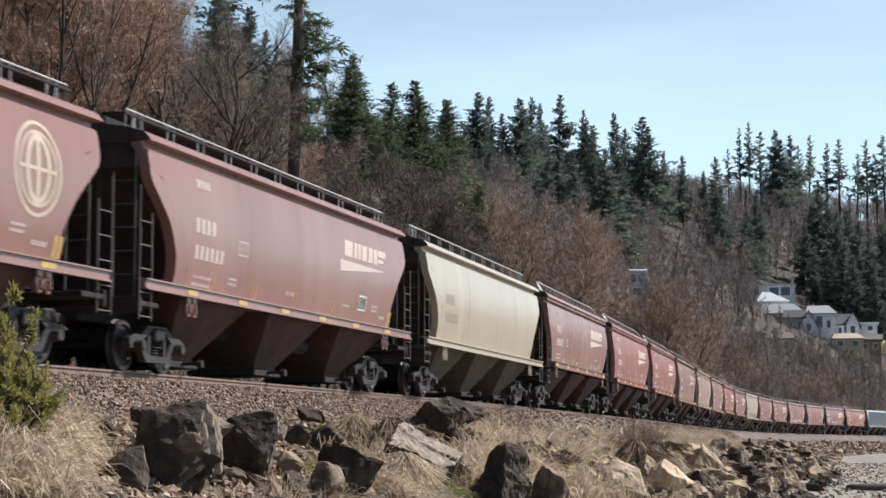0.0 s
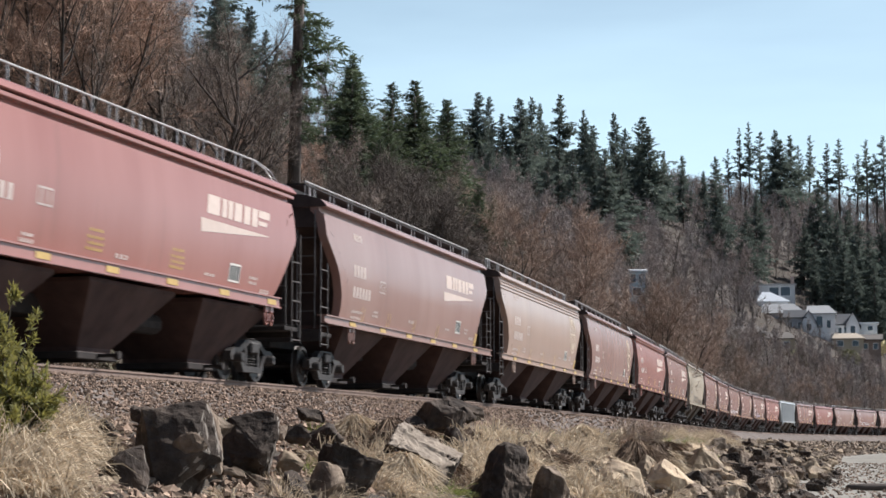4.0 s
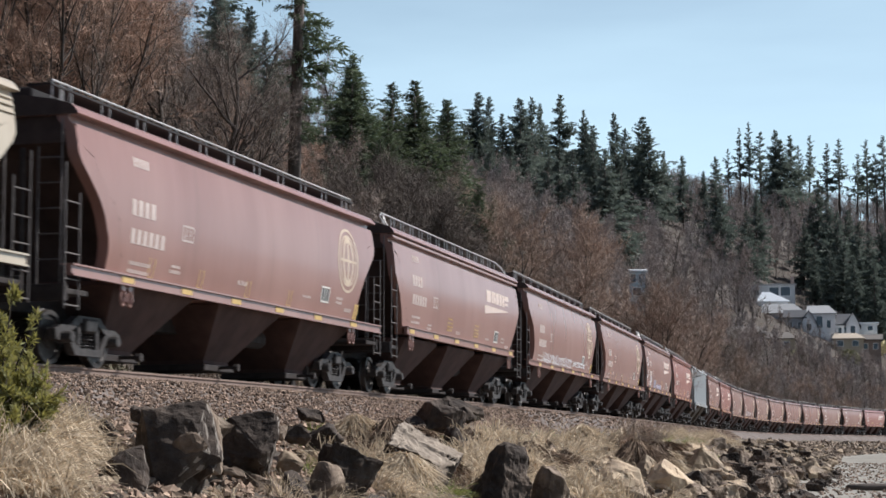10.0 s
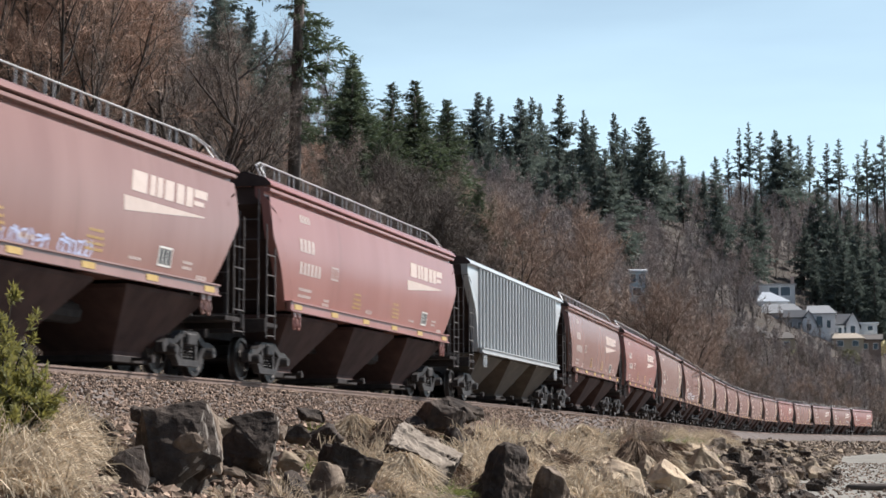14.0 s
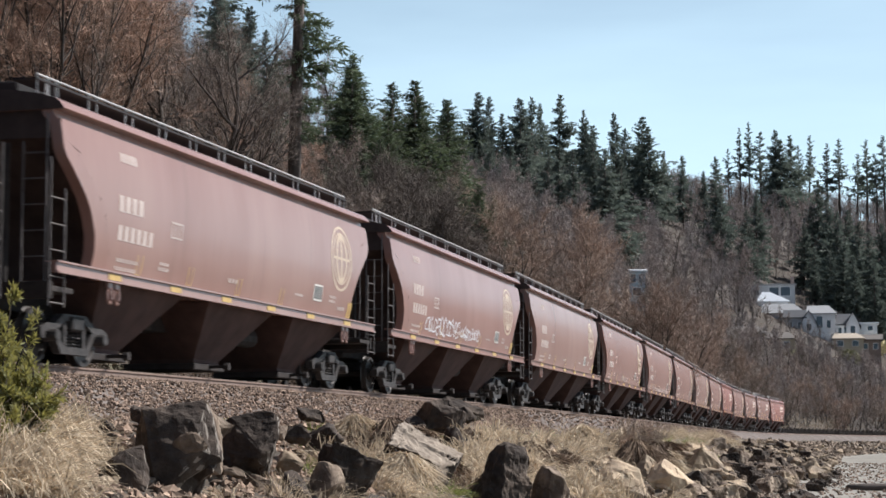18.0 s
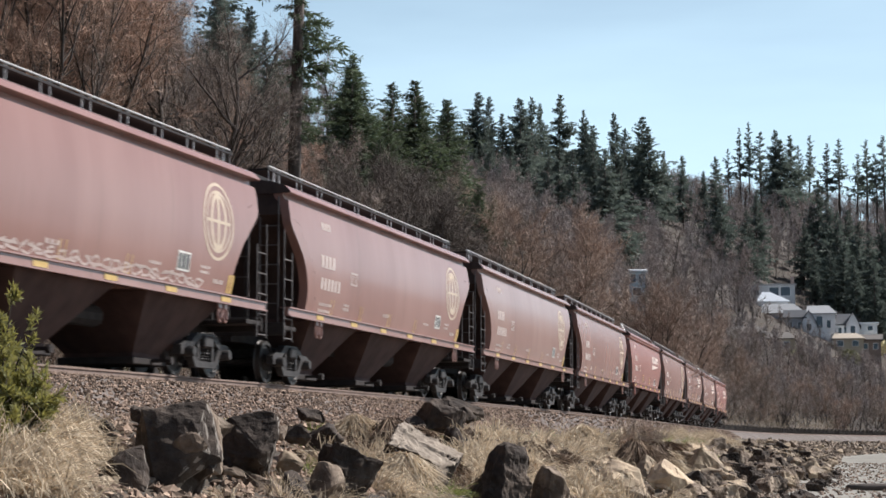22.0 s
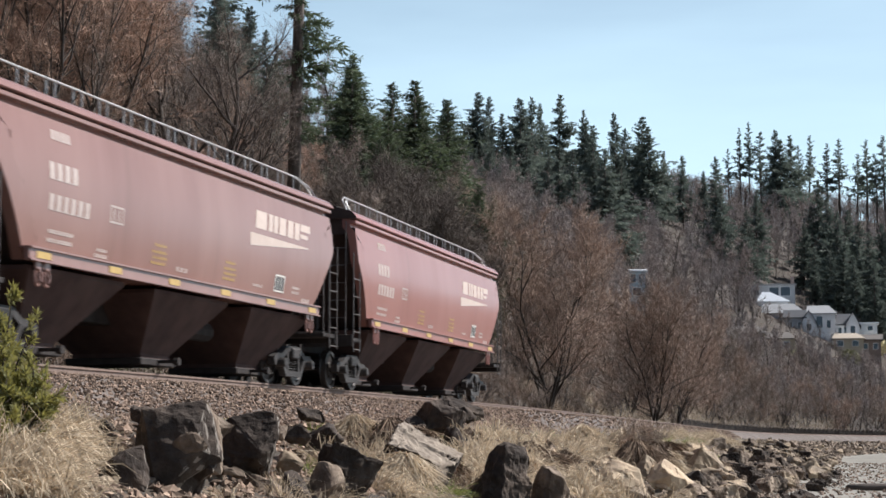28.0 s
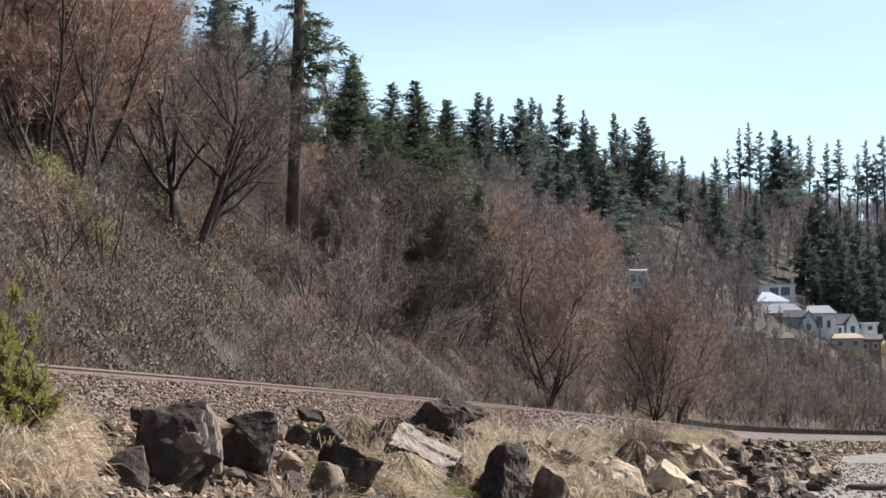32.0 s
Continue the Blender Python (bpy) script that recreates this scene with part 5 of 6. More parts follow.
# ------------------------------------------------------------------ undergrowth on the bluff
def cover(name, count, s0, s1, e0, e1, length, width, material, label, seed, up=0.45, leafy=False, bias=1.0, clump=0.0):
    """Canes or leaves rooted all over a stretch of the bluff, as one mass."""
    rnd = np.random.default_rng(seed)
    s = s0 + (s1 - s0) * rnd.random(count * 4) ** bias
    e = rnd.uniform(e0, e1, count * 4)
    p = on_line(s, 0.0)
    t = np.interp(s, PS, PT)
    x, y = p[:, 0] - e * np.cos(t), p[:, 1] + e * np.sin(t)
    keep = np.abs(x / np.maximum(y, 1)) < 0.26
    if clump:
        keep &= wave(x, y, 3.0, seed) + 0.6 * wave(x, y, 1.1, seed + 1) > clump
    x, y = x[keep][:count], y[keep][:count]
    z = ground_z(x, y)
    n = len(x)
    d = rnd.normal(size=(n, 3)) * 0.55
    d[:, 2] = np.abs(d[:, 2]) + up
    d /= np.linalg.norm(d, axis=1)[:, None]
    l = rnd.uniform(*length, n)[:, None]
    lift = rnd.uniform(0, 0.7 if leafy else 0.25, n)
    if leafy:      # the leaves heap up in mounds
        lift *= np.clip(0.5 + 1.6 * wave(x, y, 1.6, seed + 2), 0.1, 2.4)
    a = np.stack([x, y, z + lift - 0.05], 1)
    side = np.cross(d, rnd.normal(size=(n, 3)))
    side *= (width / 2) * rnd.uniform(0.6, 1.4, (n, 1)) / (np.linalg.norm(side, axis=1)[:, None] + 1e-9)
    tip = a + d * l
    g = Slivers()
    if leafy:
        mid = a + d * l * 0.5
        g.v = np.stack([a, mid + side, tip, a, tip, mid - side], 1).reshape(-1, 3)
    else:
        bend = a + d * l * 0.55 + rnd.normal(size=(n, 3)) * 0.08 * l
        g.v = np.stack([a - side, a + side, bend, bend - side * 0.7, bend + side * 0.7, bend + (tip - bend) * np.array([1, 1, 0.6])], 1).reshape(-1, 3)
    return tagged(new(name, g.mesh(name, material)), label, "undergrowth", kind="stuff")


cover("dead_canes", 90000, 40, 130, 4.4, 30, (0.4, 1.3), 0.017, M_CANE, "tangle of grey-brown dead canes on the bluff", 1, bias=1.3, clump=-0.2)
cover("dead_undergrowth", 40000, 120, 420, 4.4, 60, (0.7, 2.0), 0.05, M_CANE, "dry brown undergrowth on the far slope", 2)
cover("brown_undergrowth", 40000, 40, 130, 4.6, 34, (0.3, 1.0), 0.02, M_TWIG, "dark brown brush on the bluff", 3, bias=1.2)
cover("brambles", 52000, 40, 78, 4.4, 22, (0.07, 0.14), 0.065, M_IVY, "grey-green bramble leaves over the bank", 4, up=0.3, leafy=True, clump=0.02)
cover("bluff_grass", 15000, 112, 360, 4.0, 9.0, (0.4, 1.0), 0.035, M_GRASS, "dry pale grass along the foot of the bluff", 5, up=1.2)
cover("far_undergrowth", 52000, 340, 760, 5, 320, (1.5, 3.8), 0.13, M_TWIG, "dry brown undergrowth on the far hill", 7)
BUSHES = ((-12.3, 79.6, 2.6, 1.2, 31, M_IVY, "broad-leaved evergreen bush under bare trees on the bluff"), (-11.7, 79.0, 1.9, 0.9, 32, M_IVY, "broad-leaved evergreen bush under bare trees on the bluff"),
          (-13.0, 62.8, 1.5, 0.9, 33, M_LEAF, "yellow-green broom on the bank"), (-13.7, 63.4, 1.2, 0.8, 34, M_LEAF, "yellow-green broom on the bank"), (-12.5, 62.9, 1.3, 0.8, 35, M_LEAF, "yellow-green broom on the bank"),
          (-11.6, 61.7, 1.25, 0.75, 36, M_LEAF, "yellow-green broom on the bank"), (-12.1, 62.3, 1.3, 0.8, 37, M_LEAF, "yellow-green broom on the bank"),
          (-12.7, 62.3, 1.3, 0.8, 38, M_LEAF, "yellow-green broom on the bank"), (-11.9, 61.9, 1.1, 0.7, 39, M_LEAF, "yellow-green broom on the bank"))
for x, y, h, w, seed, leaf_material, label in BUSHES:
    rnd, wood, lv = np.random.default_rng(seed), Geo(), Slivers()
    for _ in range(26):
        tip = unit(rnd.normal(size=3) * np.array([1, 1, 0.7]) + np.array([0, 0, 0.5])) * np.array([w, w, h * 0.8]) * rnd.uniform(0.7, 1.0)
        wood.tube([(0, 0, -0.2), tip * 0.5 + np.array([0, 0, 0.2]), tip], [0.03, 0.02, 0.01], 4, False)
        for _ in range(60):
            c = tip * rnd.uniform(0.55, 1.05) + rnd.normal(size=3) * 0.16
            lv.leaf(c, c + unit(rnd.normal(size=3) + np.array([0, 0, 0.2])) * rnd.uniform(0.1, 0.2), 0.07, rnd)
    bush = tagged(new("evergreen_bush"), label, "shrub")
    bush.matrix_basis = pose(x, y, gz(x, y))
    put("stem", mesh_of("stem", wood.v, wood.f, M_BARK), bush)
    put("foliage", lv.mesh("foliage", leaf_material), bush)
# ------------------------------------------------------------------ sleepers, pile wall
ME_TIE = Geo().box(-0.115, 0.115, -1.3, 1.3, -0.40, -0.175, 0.012).mesh("sleeper", M_TIE)
def line_pose(s, right=0.0, z=0.0):
    p, t = on_line(np.array(s), right, z), float(np.interp(s, PS, PT))
    return pose(p[0], p[1], p[2], 0, 0, 90 - math.degrees(t))


for k in range(300):
    put("sleeper", ME_TIE, track, "", line_pose(20 + 0.55 * k))
rest = Geo()
for k in range(460):
    m = line_pose(185 + 0.55 * k)
    n = len(rest.v)
    rest.v += [tuple(m @ v.co) for v in ME_TIE.vertices]
    rest.f += [tuple(n + i for i in p.vertices) for p in ME_TIE.polygons]
tagged(put("far_sleepers", mesh_of("far_sleepers", rest.v, rest.f, M_TIE), track), kind="stuff")

pile_wall = tagged(new("timber_pile_wall"), "low wall of dark upright timber piles behind the track", "retaining wall", kind="structure")
PILES = [Geo().tube([(0, 0, -1.2), (0.02 * k, 0, 0.72 + 0.14 * k), (0.0, 0.01, 0.8 + 0.14 * k)], [0.14, 0.13, 0.11], 7).mesh("pile", M_TIE) for k in range(3)]
for k in range(250):
    put("pile", PILES[(k * 7) % 3], pile_wall, "", line_pose(190 + 1.0 * k, -3.5, 0.0))
more = Geo()
for k in range(90):
    m = line_pose(440 + 1.0 * k, -3.5, 0.0)
    n = len(more.v)
    more.v += [tuple(m @ v.co) for v in PILES[k % 3].vertices]
    more.f += [tuple(n + i for i in p.vertices) for p in PILES[k % 3].polygons]
tagged(put("far_piles", mesh_of("far_piles", more.v, more.f, M_TIE), pile_wall), kind="stuff")


# ------------------------------------------------------------------ boulders
def boulder_mesh(name, seed, material, sx=1.0, sy=0.8, sz=0.75, points=15, rough=0.05, face=None):
    """An angular block: the hull of scattered points, its faces broken up a little."""
    rnd = random.Random(seed)
    bm = bmesh.new()
    lumps = [(0.0, 0.0, 0.0, 1.0)] + ([(rnd.uniform(-0.32, 0.32) * sx, rnd.uniform(-0.3, 0.3) * sy, rnd.uniform(-0.2, 0.1) * sz, rnd.uniform(0.5, 0.72)) for _ in range(3)] if points > 14 else [])
    for ox, oy, oz, k in lumps:
        own = []
        tip = Euler((rnd.uniform(-0.5, 0.5), rnd.uniform(-0.5, 0.5), rnd.uniform(0, 3)))
        for _ in range(points):
            v = Vector((rnd.gauss(0, 1), rnd.gauss(0, 1), rnd.gauss(0, 1))).normalized()
            v = Vector([math.copysign(abs(c) ** 0.62, c) for c in v]) * rnd.uniform(0.82, 1.0) * k
            v.rotate(tip)
            own.append(bm.verts.new((v.x * sx / 2 + ox, v.y * sy / 2 + oy, v.z * sz / 2 + sz * 0.36 + oz)))
        res = bmesh.ops.convex_hull(bm, input=own)
        bmesh.ops.delete(bm, geom=[v for v in own if v.is_valid and not v.link_faces], context="VERTS")
    bmesh.ops.dissolve_limit(bm, angle_limit=0.28, verts=bm.verts, edges=bm.edges)
    bmesh.ops.bevel(bm, geom=list(bm.edges), offset=0.022, segments=1, affect="EDGES", clamp_overlap=True)
    bmesh.ops.triangulate(bm, faces=bm.faces)
    for _ in range(3):
        bmesh.ops.subdivide_edges(bm, edges=[e for e in bm.edges if e.calc_length() > 0.1], cuts=1, use_grid_fill=True)
        bmesh.ops.triangulate(bm, faces=bm.faces)
    for v in bm.verts:      # broken faces: steps and chips
        p = v.co * 3.2 + Vector((seed, seed * 0.37, 0))
        cell = noise.cell_vector(p)
        v.co += (cell - Vector((0.5, 0.5, 0.5))) * rough * 0.9 + noise.noise_vector(v.co * 9 + Vector((seed, 0, 0))) * rough * 0.45
    me = bpy.data.meshes.new(name)
    bm.to_mesh(me)
    bm.free()
    me.materials.append(material)
    # polygons that face one way take the sunlit colour
    if face:
        way, other = face
        me.materials.append(other)
        me.polygons.foreach_set("material_index", [1 if q.normal.dot(Vector(way)) > 0.62 else 0 for q in me.polygons])
    return me


def block_mesh(name, seed, material, sx, sy, sz, wear=0.16, rough=0.05, face=None):
    """A split block: a box with its corners moved in and some broken off, the faces chipped; face: a side coloured as
    sunlit, and its material.
    """
    rnd = random.Random(seed)
    bm = bmesh.new()
    own = []
    for cx in (-1, 1):
        for cy in (-1, 1):
            for cz in (-1, 1):
                c = Vector((cx * (1 - rnd.random() * wear * 2), cy * (1 - rnd.random() * wear * 2), cz * (1 - rnd.random() * wear)))
                if rnd.random() < 0.45:      # a corner broken off leaves three points
                    k = rnd.uniform(0.25, 0.6)
                    own += [bm.verts.new((c.x - cx * k, c.y, c.z)), bm.verts.new((c.x, c.y - cy * k, c.z)), bm.verts.new((c.x, c.y, c.z - cz * k))]
                else:
                    own.append(bm.verts.new(c))
    bmesh.ops.convex_hull(bm, input=own)
    bmesh.ops.delete(bm, geom=[v for v in own if v.is_valid and not v.link_faces], context="VERTS")
    bmesh.ops.scale(bm, vec=(sx / 2, sy / 2, sz / 2), verts=bm.verts)
    bmesh.ops.dissolve_limit(bm, angle_limit=0.1, verts=bm.verts, edges=bm.edges)
    bmesh.ops.bevel(bm, geom=list(bm.edges), offset=0.018, segments=1, affect="EDGES", clamp_overlap=True)
    bmesh.ops.triangulate(bm, faces=bm.faces)
    for _ in range(4):
        bmesh.ops.subdivide_edges(bm, edges=[e for e in bm.edges if e.calc_length() > 0.07], cuts=1, use_grid_fill=True)
        bmesh.ops.triangulate(bm, faces=bm.faces)
    for v in bm.verts:
        p = v.co * 2.6 + Vector((seed, seed * 0.37, 0))
        v.co += (noise.cell_vector(p) - Vector((0.5, 0.5, 0.5))) * rough * 0.7 + noise.noise_vector(v.co * 4 + Vector((seed, 0, 0))) * rough * 0.8 + noise.noise_vector(v.co * 13 + Vector((seed, 0, 0))) * rough * 0.45
    me = bpy.data.meshes.new(name)
    bm.to_mesh(me)
    bm.free()
    me.materials.append(material)
    if face:
        way, other = face
        me.materials.append(other)
        me.polygons.foreach_set("material_index", [1 if q.normal.dot(Vector(way)) > 0.62 else 0 for q in me.polygons])
    return me


# x, y, height of the middle, width, depth, height, rx, ry, rz, and the stone: dark, tan, brown, dark with a sunlit top
# coloured pale, dark with a sunlit side coloured grey
# small brown blocks beside big dark ones stand for their sunlit facets
NEARBANK = ((-3.25, 22.5, 1.51, 0.91, 0.9, 1.01, 4, 10, 20, 4), (-3.01, 22.9, 1.83, 0.58, 0.6, 0.55, 8, 22, -25, 2), (-3.03, 22.05, 1.59, 0.32, 0.3, 0.41, 6, 24, 30, 2), (-2.77, 22.6, 1.57, 0.3, 0.45, 0.85, 4, -8, 25, 2),
          (-3.58, 23.2, 1.92, 0.35, 0.4, 0.33, 10, -30, 20, 0), (-2.63, 25.0, 1.53, 0.75, 0.75, 0.83, 5, 12, 18, 4), (-1.35, 25.6, 1.14, 0.74, 0.8, 0.91, 4, 14, 30, 5), (-1.67, 25.2, 1.07, 0.45, 0.5, 0.53, 8, 20, -20, 2),
          (-0.37, 29.8, 1.32, 1.12, 0.95, 0.64, 22, 27, -6, 3), (1.04, 30.5, 1.05, 0.71, 0.85, 1.23, 4, 12, 35, 5), (1.59, 30.6, 0.92, 0.57, 0.5, 0.75, 10, 26, 38, 2))
MIDBANK = ((-4.74, 25.0, 1.92, 0.27, 0.3, 0.45, 12, -16, 30, 2), (-4.84, 24.4, 1.77, 0.25, 0.25, 0.22, 10, 12, 20, 1), (-4.2, 23.2, 1.52, 0.43, 0.4, 0.38, 12, 8, 40, 2), (-3.62, 21.2, 1.28, 0.47, 0.6, 0.6, 6, 14, 30, 4),
          (-4.47, 24.9, 1.83, 0.19, 0.25, 0.27, 10, 8, 20, 0), (-3.92, 23.8, 1.64, 0.24, 0.3, 0.37, 8, 38, 25, 2), (-5.29, 25.5, 1.97, 0.28, 0.25, 0.18, 14, 10, 30, 1), (-2.17, 26.3, 1.36, 0.38, 0.35, 0.32, 10, 14, 30, 1),
          (-2.68, 23.5, 1.3, 0.35, 0.3, 0.1, 14, 18, 20, 2), (-2.33, 24.3, 1.07, 0.47, 0.4, 0.29, 14, 24, 30, 2), (-1.96, 24.9, 1.05, 0.4, 0.4, 0.39, 6, 8, 20, 0), (-2.27, 29.0, 1.76, 0.38, 0.4, 0.3, 8, 10, 20, 0),
          (-1.91, 30.2, 1.72, 0.56, 0.5, 0.42, 8, 12, 30, 0), (-2.5, 28.2, 1.82, 0.27, 0.3, 0.25, 12, 20, 10, 2), (-2.45, 34.2, 2.14, 0.45, 0.4, 0.27, 10, 10, 30, 0), (-1.52, 33.0, 1.85, 0.3, 0.3, 0.24, 10, 10, 30, 2))
FARBANK = ((0.3, 37.6, 1.52, 0.62, 0.7, 1.0, 4, -22, 10, 0), (-0.1, 44.0, 2.14, 1.0, 0.9, 0.95, 8, 6, 30, 0), (0.35, 45.5, 2.48, 0.95, 0.9, 0.45, 4, 8, 12, 0), (-0.55, 43.5, 2.11, 0.55, 0.6, 0.6, 4, -10, 12, 0),
          (6.95, 53.6, 1.1, 1.5, 1.2, 0.95, 12, 18, 15, 1), (4.3, 41.9, 0.87, 0.9, 0.8, 0.8, 10, 20, 60, 1), (3.5, 38.5, 0.84, 0.9, 0.75, 0.75, 8, 14, 30, 1), (4.75, 41.6, 0.76, 1.0, 0.8, 0.75, 14, 24, 20, 1))
STONES = ((M_BASALT, None, "angular dark basalt boulder on the grassy bank"), (M_GRANITE, None, "angular pale tan riprap boulder on the bank"), (M_BROWNROCK, None, "angular grey-brown boulder with pale patches"),
          (M_BASALT, ((0, 0, 1), M_PALETOP), "dark slab of rock with its sunlit top coloured pale"), (M_BASALT, ((1, 0, 0), M_GREYFACE), "dark boulder with its sunlit side coloured grey"),
          (M_BASALT, ((1, 0, 0), M_GREYFACE), "dark upright block of rock with its sunlit side coloured grey"))
for i, (x, y, z, sx, sy, sz, rx, ry, rz, stone) in enumerate(NEARBANK + MIDBANK + FARBANK):
    rock_paint, rock_face, label = STONES[stone]
    slab = stone in (3, 5)
    me = block_mesh("boulder", 300 + i, rock_paint, sx * 1.1, sy, sz * 1.1, 0.2 if stone == 3 else 0.34, 0.06, rock_face) if slab else boulder_mesh("boulder", 300 + i, rock_paint, sx * 1.3, sy * 1.3, sz * 1.3, 17 if sx > 0.6 else 12, 0.05, rock_face)
    tagged(put("boulder", me, None, "", pose(x, y, z - (0 if slab else 0.45 * sz), rx, ry, rz)), label, "boulder", "riprap boulders")
ROCKS = [block_mesh("rock", 400 + i, (M_BASALT, M_GRANITE, M_BROWNROCK)[i % 3], 1.0, 0.8, 0.66, 0.28, 0.07) for i in range(9)]
DARKROCKS = [boulder_mesh("rock", 420 + i, M_BASALT, 1.0, 0.8, 0.7, 12, 0.06) for i in range(5)]
BROWNROCKS = [block_mesh("rock", 440 + i, M_BROWNROCK, 1.0, 0.8, 0.7, 0.25, 0.06) for i in range(4)]
rock_dice = random.Random(9)


def riprap(count, s0, s1, r0, r1, sizes, pool, label, group, spacing=0.5, bias=1.0, name="rock", heap=0.0, joined=False):
    """Rocks strewn or heaped along the shore; where they are too many to count, joined in one mesh."""
    taken, n, v, f, kinds = [], 0, [], [], []
    for _ in range(count * 25):
        if n >= count:
            break
        s, r = s0 + (s1 - s0) * rock_dice.random() ** bias, rock_dice.uniform(r0, r1)
        x, y, _z = (float(c) for c in on_line(np.array(s), r))
        size = rock_dice.uniform(*sizes)
        if not in_view(x, y) or any((x - a) ** 2 + (y - b) ** 2 < (spacing * (size + c)) ** 2 for a, b, c in taken):
            continue
        taken.append((x, y, size))
        n += 1
        up = heap * rock_dice.random() - 0.12 * size
        m = pose(x, y, gz(x, y) + up, rock_dice.uniform(-25, 25), rock_dice.uniform(-25, 25), rock_dice.uniform(0, 360)) @ Matrix.Diagonal((size, size, size * rock_dice.uniform(0.75, 1.2), 1))
        me = rock_dice.choice(pool)
        if not joined:
            tagged(put(name, me, None, "", m), label, "rock", group)
            continue
        b = len(v)
        v += [tuple(m @ w.co) for w in me.vertices]
        f += [tuple(b + i for i in p.vertices) for p in me.polygons]
        kinds += [me.materials[0]] * len(me.polygons)
    if joined:
        me = mesh_of(name, v, f, pool[0].materials[0])
        slots = list(dict.fromkeys(kinds))
        me.materials.clear()
        for k in slots:
            me.materials.append(k)
        me.polygons.foreach_set("material_index", [slots.index(k) for k in kinds])
        tagged(new(name, me), label, "rocks", kind="stuff")


SMALLROCKS = [boulder_mesh("rock", 460 + i, (M_GRANITE, M_BASALT, M_BROWNROCK)[i % 3], 1.0, 0.8, 0.72, 9, 0.06) for i in range(6)]
riprap(170, 37, 78, 6.5, 10.2, (0.55, 1.15), ROCKS + BROWNROCKS, "angular tan and brown riprap rock heaped on the shore", "heaped riprap above the beach", 0.30, 1.0, "riprap_rock", 0.35)
riprap(120, 38, 80, 6.8, 11.0, (0.3, 0.6), ROCKS + DARKROCKS[:2], "small angular riprap rock on the shore", "small riprap above the beach", 0.36, 1.0, "riprap_rock")
riprap(260, 76, 150, 6.4, 11.2, (0.5, 1.2), SMALLROCKS, "angular tan and grey riprap along the water", "", 0.3, 1.0, "riprap", 0.3, True)
riprap(60, 45, 100, 9.8, 11.6, (0.3, 0.8), DARKROCKS, "dark wet rock at the foot of the riprap", "wet rocks at the beach", 0.45, 1.0, "beach_rock")
riprap(170, 16, 34, 3.6, 7.4, (0.14, 0.42), [*DARKROCKS[:2], *BROWNROCKS, *ROCKS[:2]], "angular grey-brown rock on the bank", "rocks on the bank", 0.42)
riprap(60, 145, 330, 6.8, 11.5, (0.7, 1.5), SMALLROCKS, "angular riprap on the far shore", "", 0.45, 1.0, "far_rocks", 0.2, True)


def pebble_field(name, count, s0, s1, r0, r1, sizes, material, label, seed, lift=None, bias=1.0):
    """Loose stones too many to count, joined in one mesh."""
    rnd = np.random.default_rng(seed)
    s = s0 + (s1 - s0) * rnd.random(count) ** bias
    r = rnd.uniform(r0, r1, count)
    if lift is None:
        p = on_line(s, r)
        p[:, 2] = ground_z(p[:, 0], p[:, 1])
    else:
        p = on_line(s, r, np.interp(r, *lift))
    d = rnd.uniform(*sizes, count)[:, None, None]
    base = np.array([(1, 0, 0), (0, 1, 0), (-1, 0, 0), (0, -1, 0), (0, 0, 0.8), (0, 0, -0.8)], float)
    v = (base[None] + rnd.normal(size=(count, 6, 3)) * 0.28) * d * 0.5
    a = rnd.uniform(0, 6.28, count)[:, None]
    x, y = v[..., 0] * np.cos(a) - v[..., 1] * np.sin(a), v[..., 0] * np.sin(a) + v[..., 1] * np.cos(a)
    v = np.stack([x, y, v[..., 2]], -1) + p[:, None, :]
    f = np.array([(0, 1, 4), (1, 2, 4), (2, 3, 4), (3, 0, 4), (0, 5, 1), (2, 5, 3), (1, 5, 2), (3, 5, 0)])
    f = (f[None] + (np.arange(count) * 6)[:, None, None]).reshape(-1, 3)
    me = mesh_of(name, v.reshape(-1, 3).tolist(), f.tolist(), material)
    return tagged(new(name, me), label, "stones", kind="stuff")


SHOULDER = ((0.4, 1.4, 1.75, 3.4, 4.2), (-0.19, -0.19, -0.23, -1.14, -1.25))
pebble_field("ballast_stones", 30000, 17, 60, 1.1, 3.7, (0.04, 0.09), M_STONE, "loose reddish-grey ballast stones", 1, SHOULDER)
pebble_field("ballast_stones", 6500, 60, 180, 0.9, 3.6, (0.07, 0.16), M_STONE, "loose reddish-grey ballast stones along the line", 2, SHOULDER)
pebble_field("bank_rubble", 12000, 16, 46, 3.2, 7.5, (0.05, 0.17), M_RUBBLE, "stony rubble on the bank", 3)
pebble_field("bank_stones", 3200, 30, 64, 6.6, 10.6, (0.06, 0.26), M_BROWNROCK, "brown stones between the riprap rocks", 6)
pebble_field("far_riprap", 1800, 140, 380, 4.8, 11.8, (0.4, 1.1), M_BROWNROCK, "tan and grey riprap along the far shore", 5)
pebble_field("beach_pebbles", 5000, 45, 160, 10.0, 26, (0.06, 0.22), M_STONE, "scattered pebbles on the beach", 4, bias=1.5)


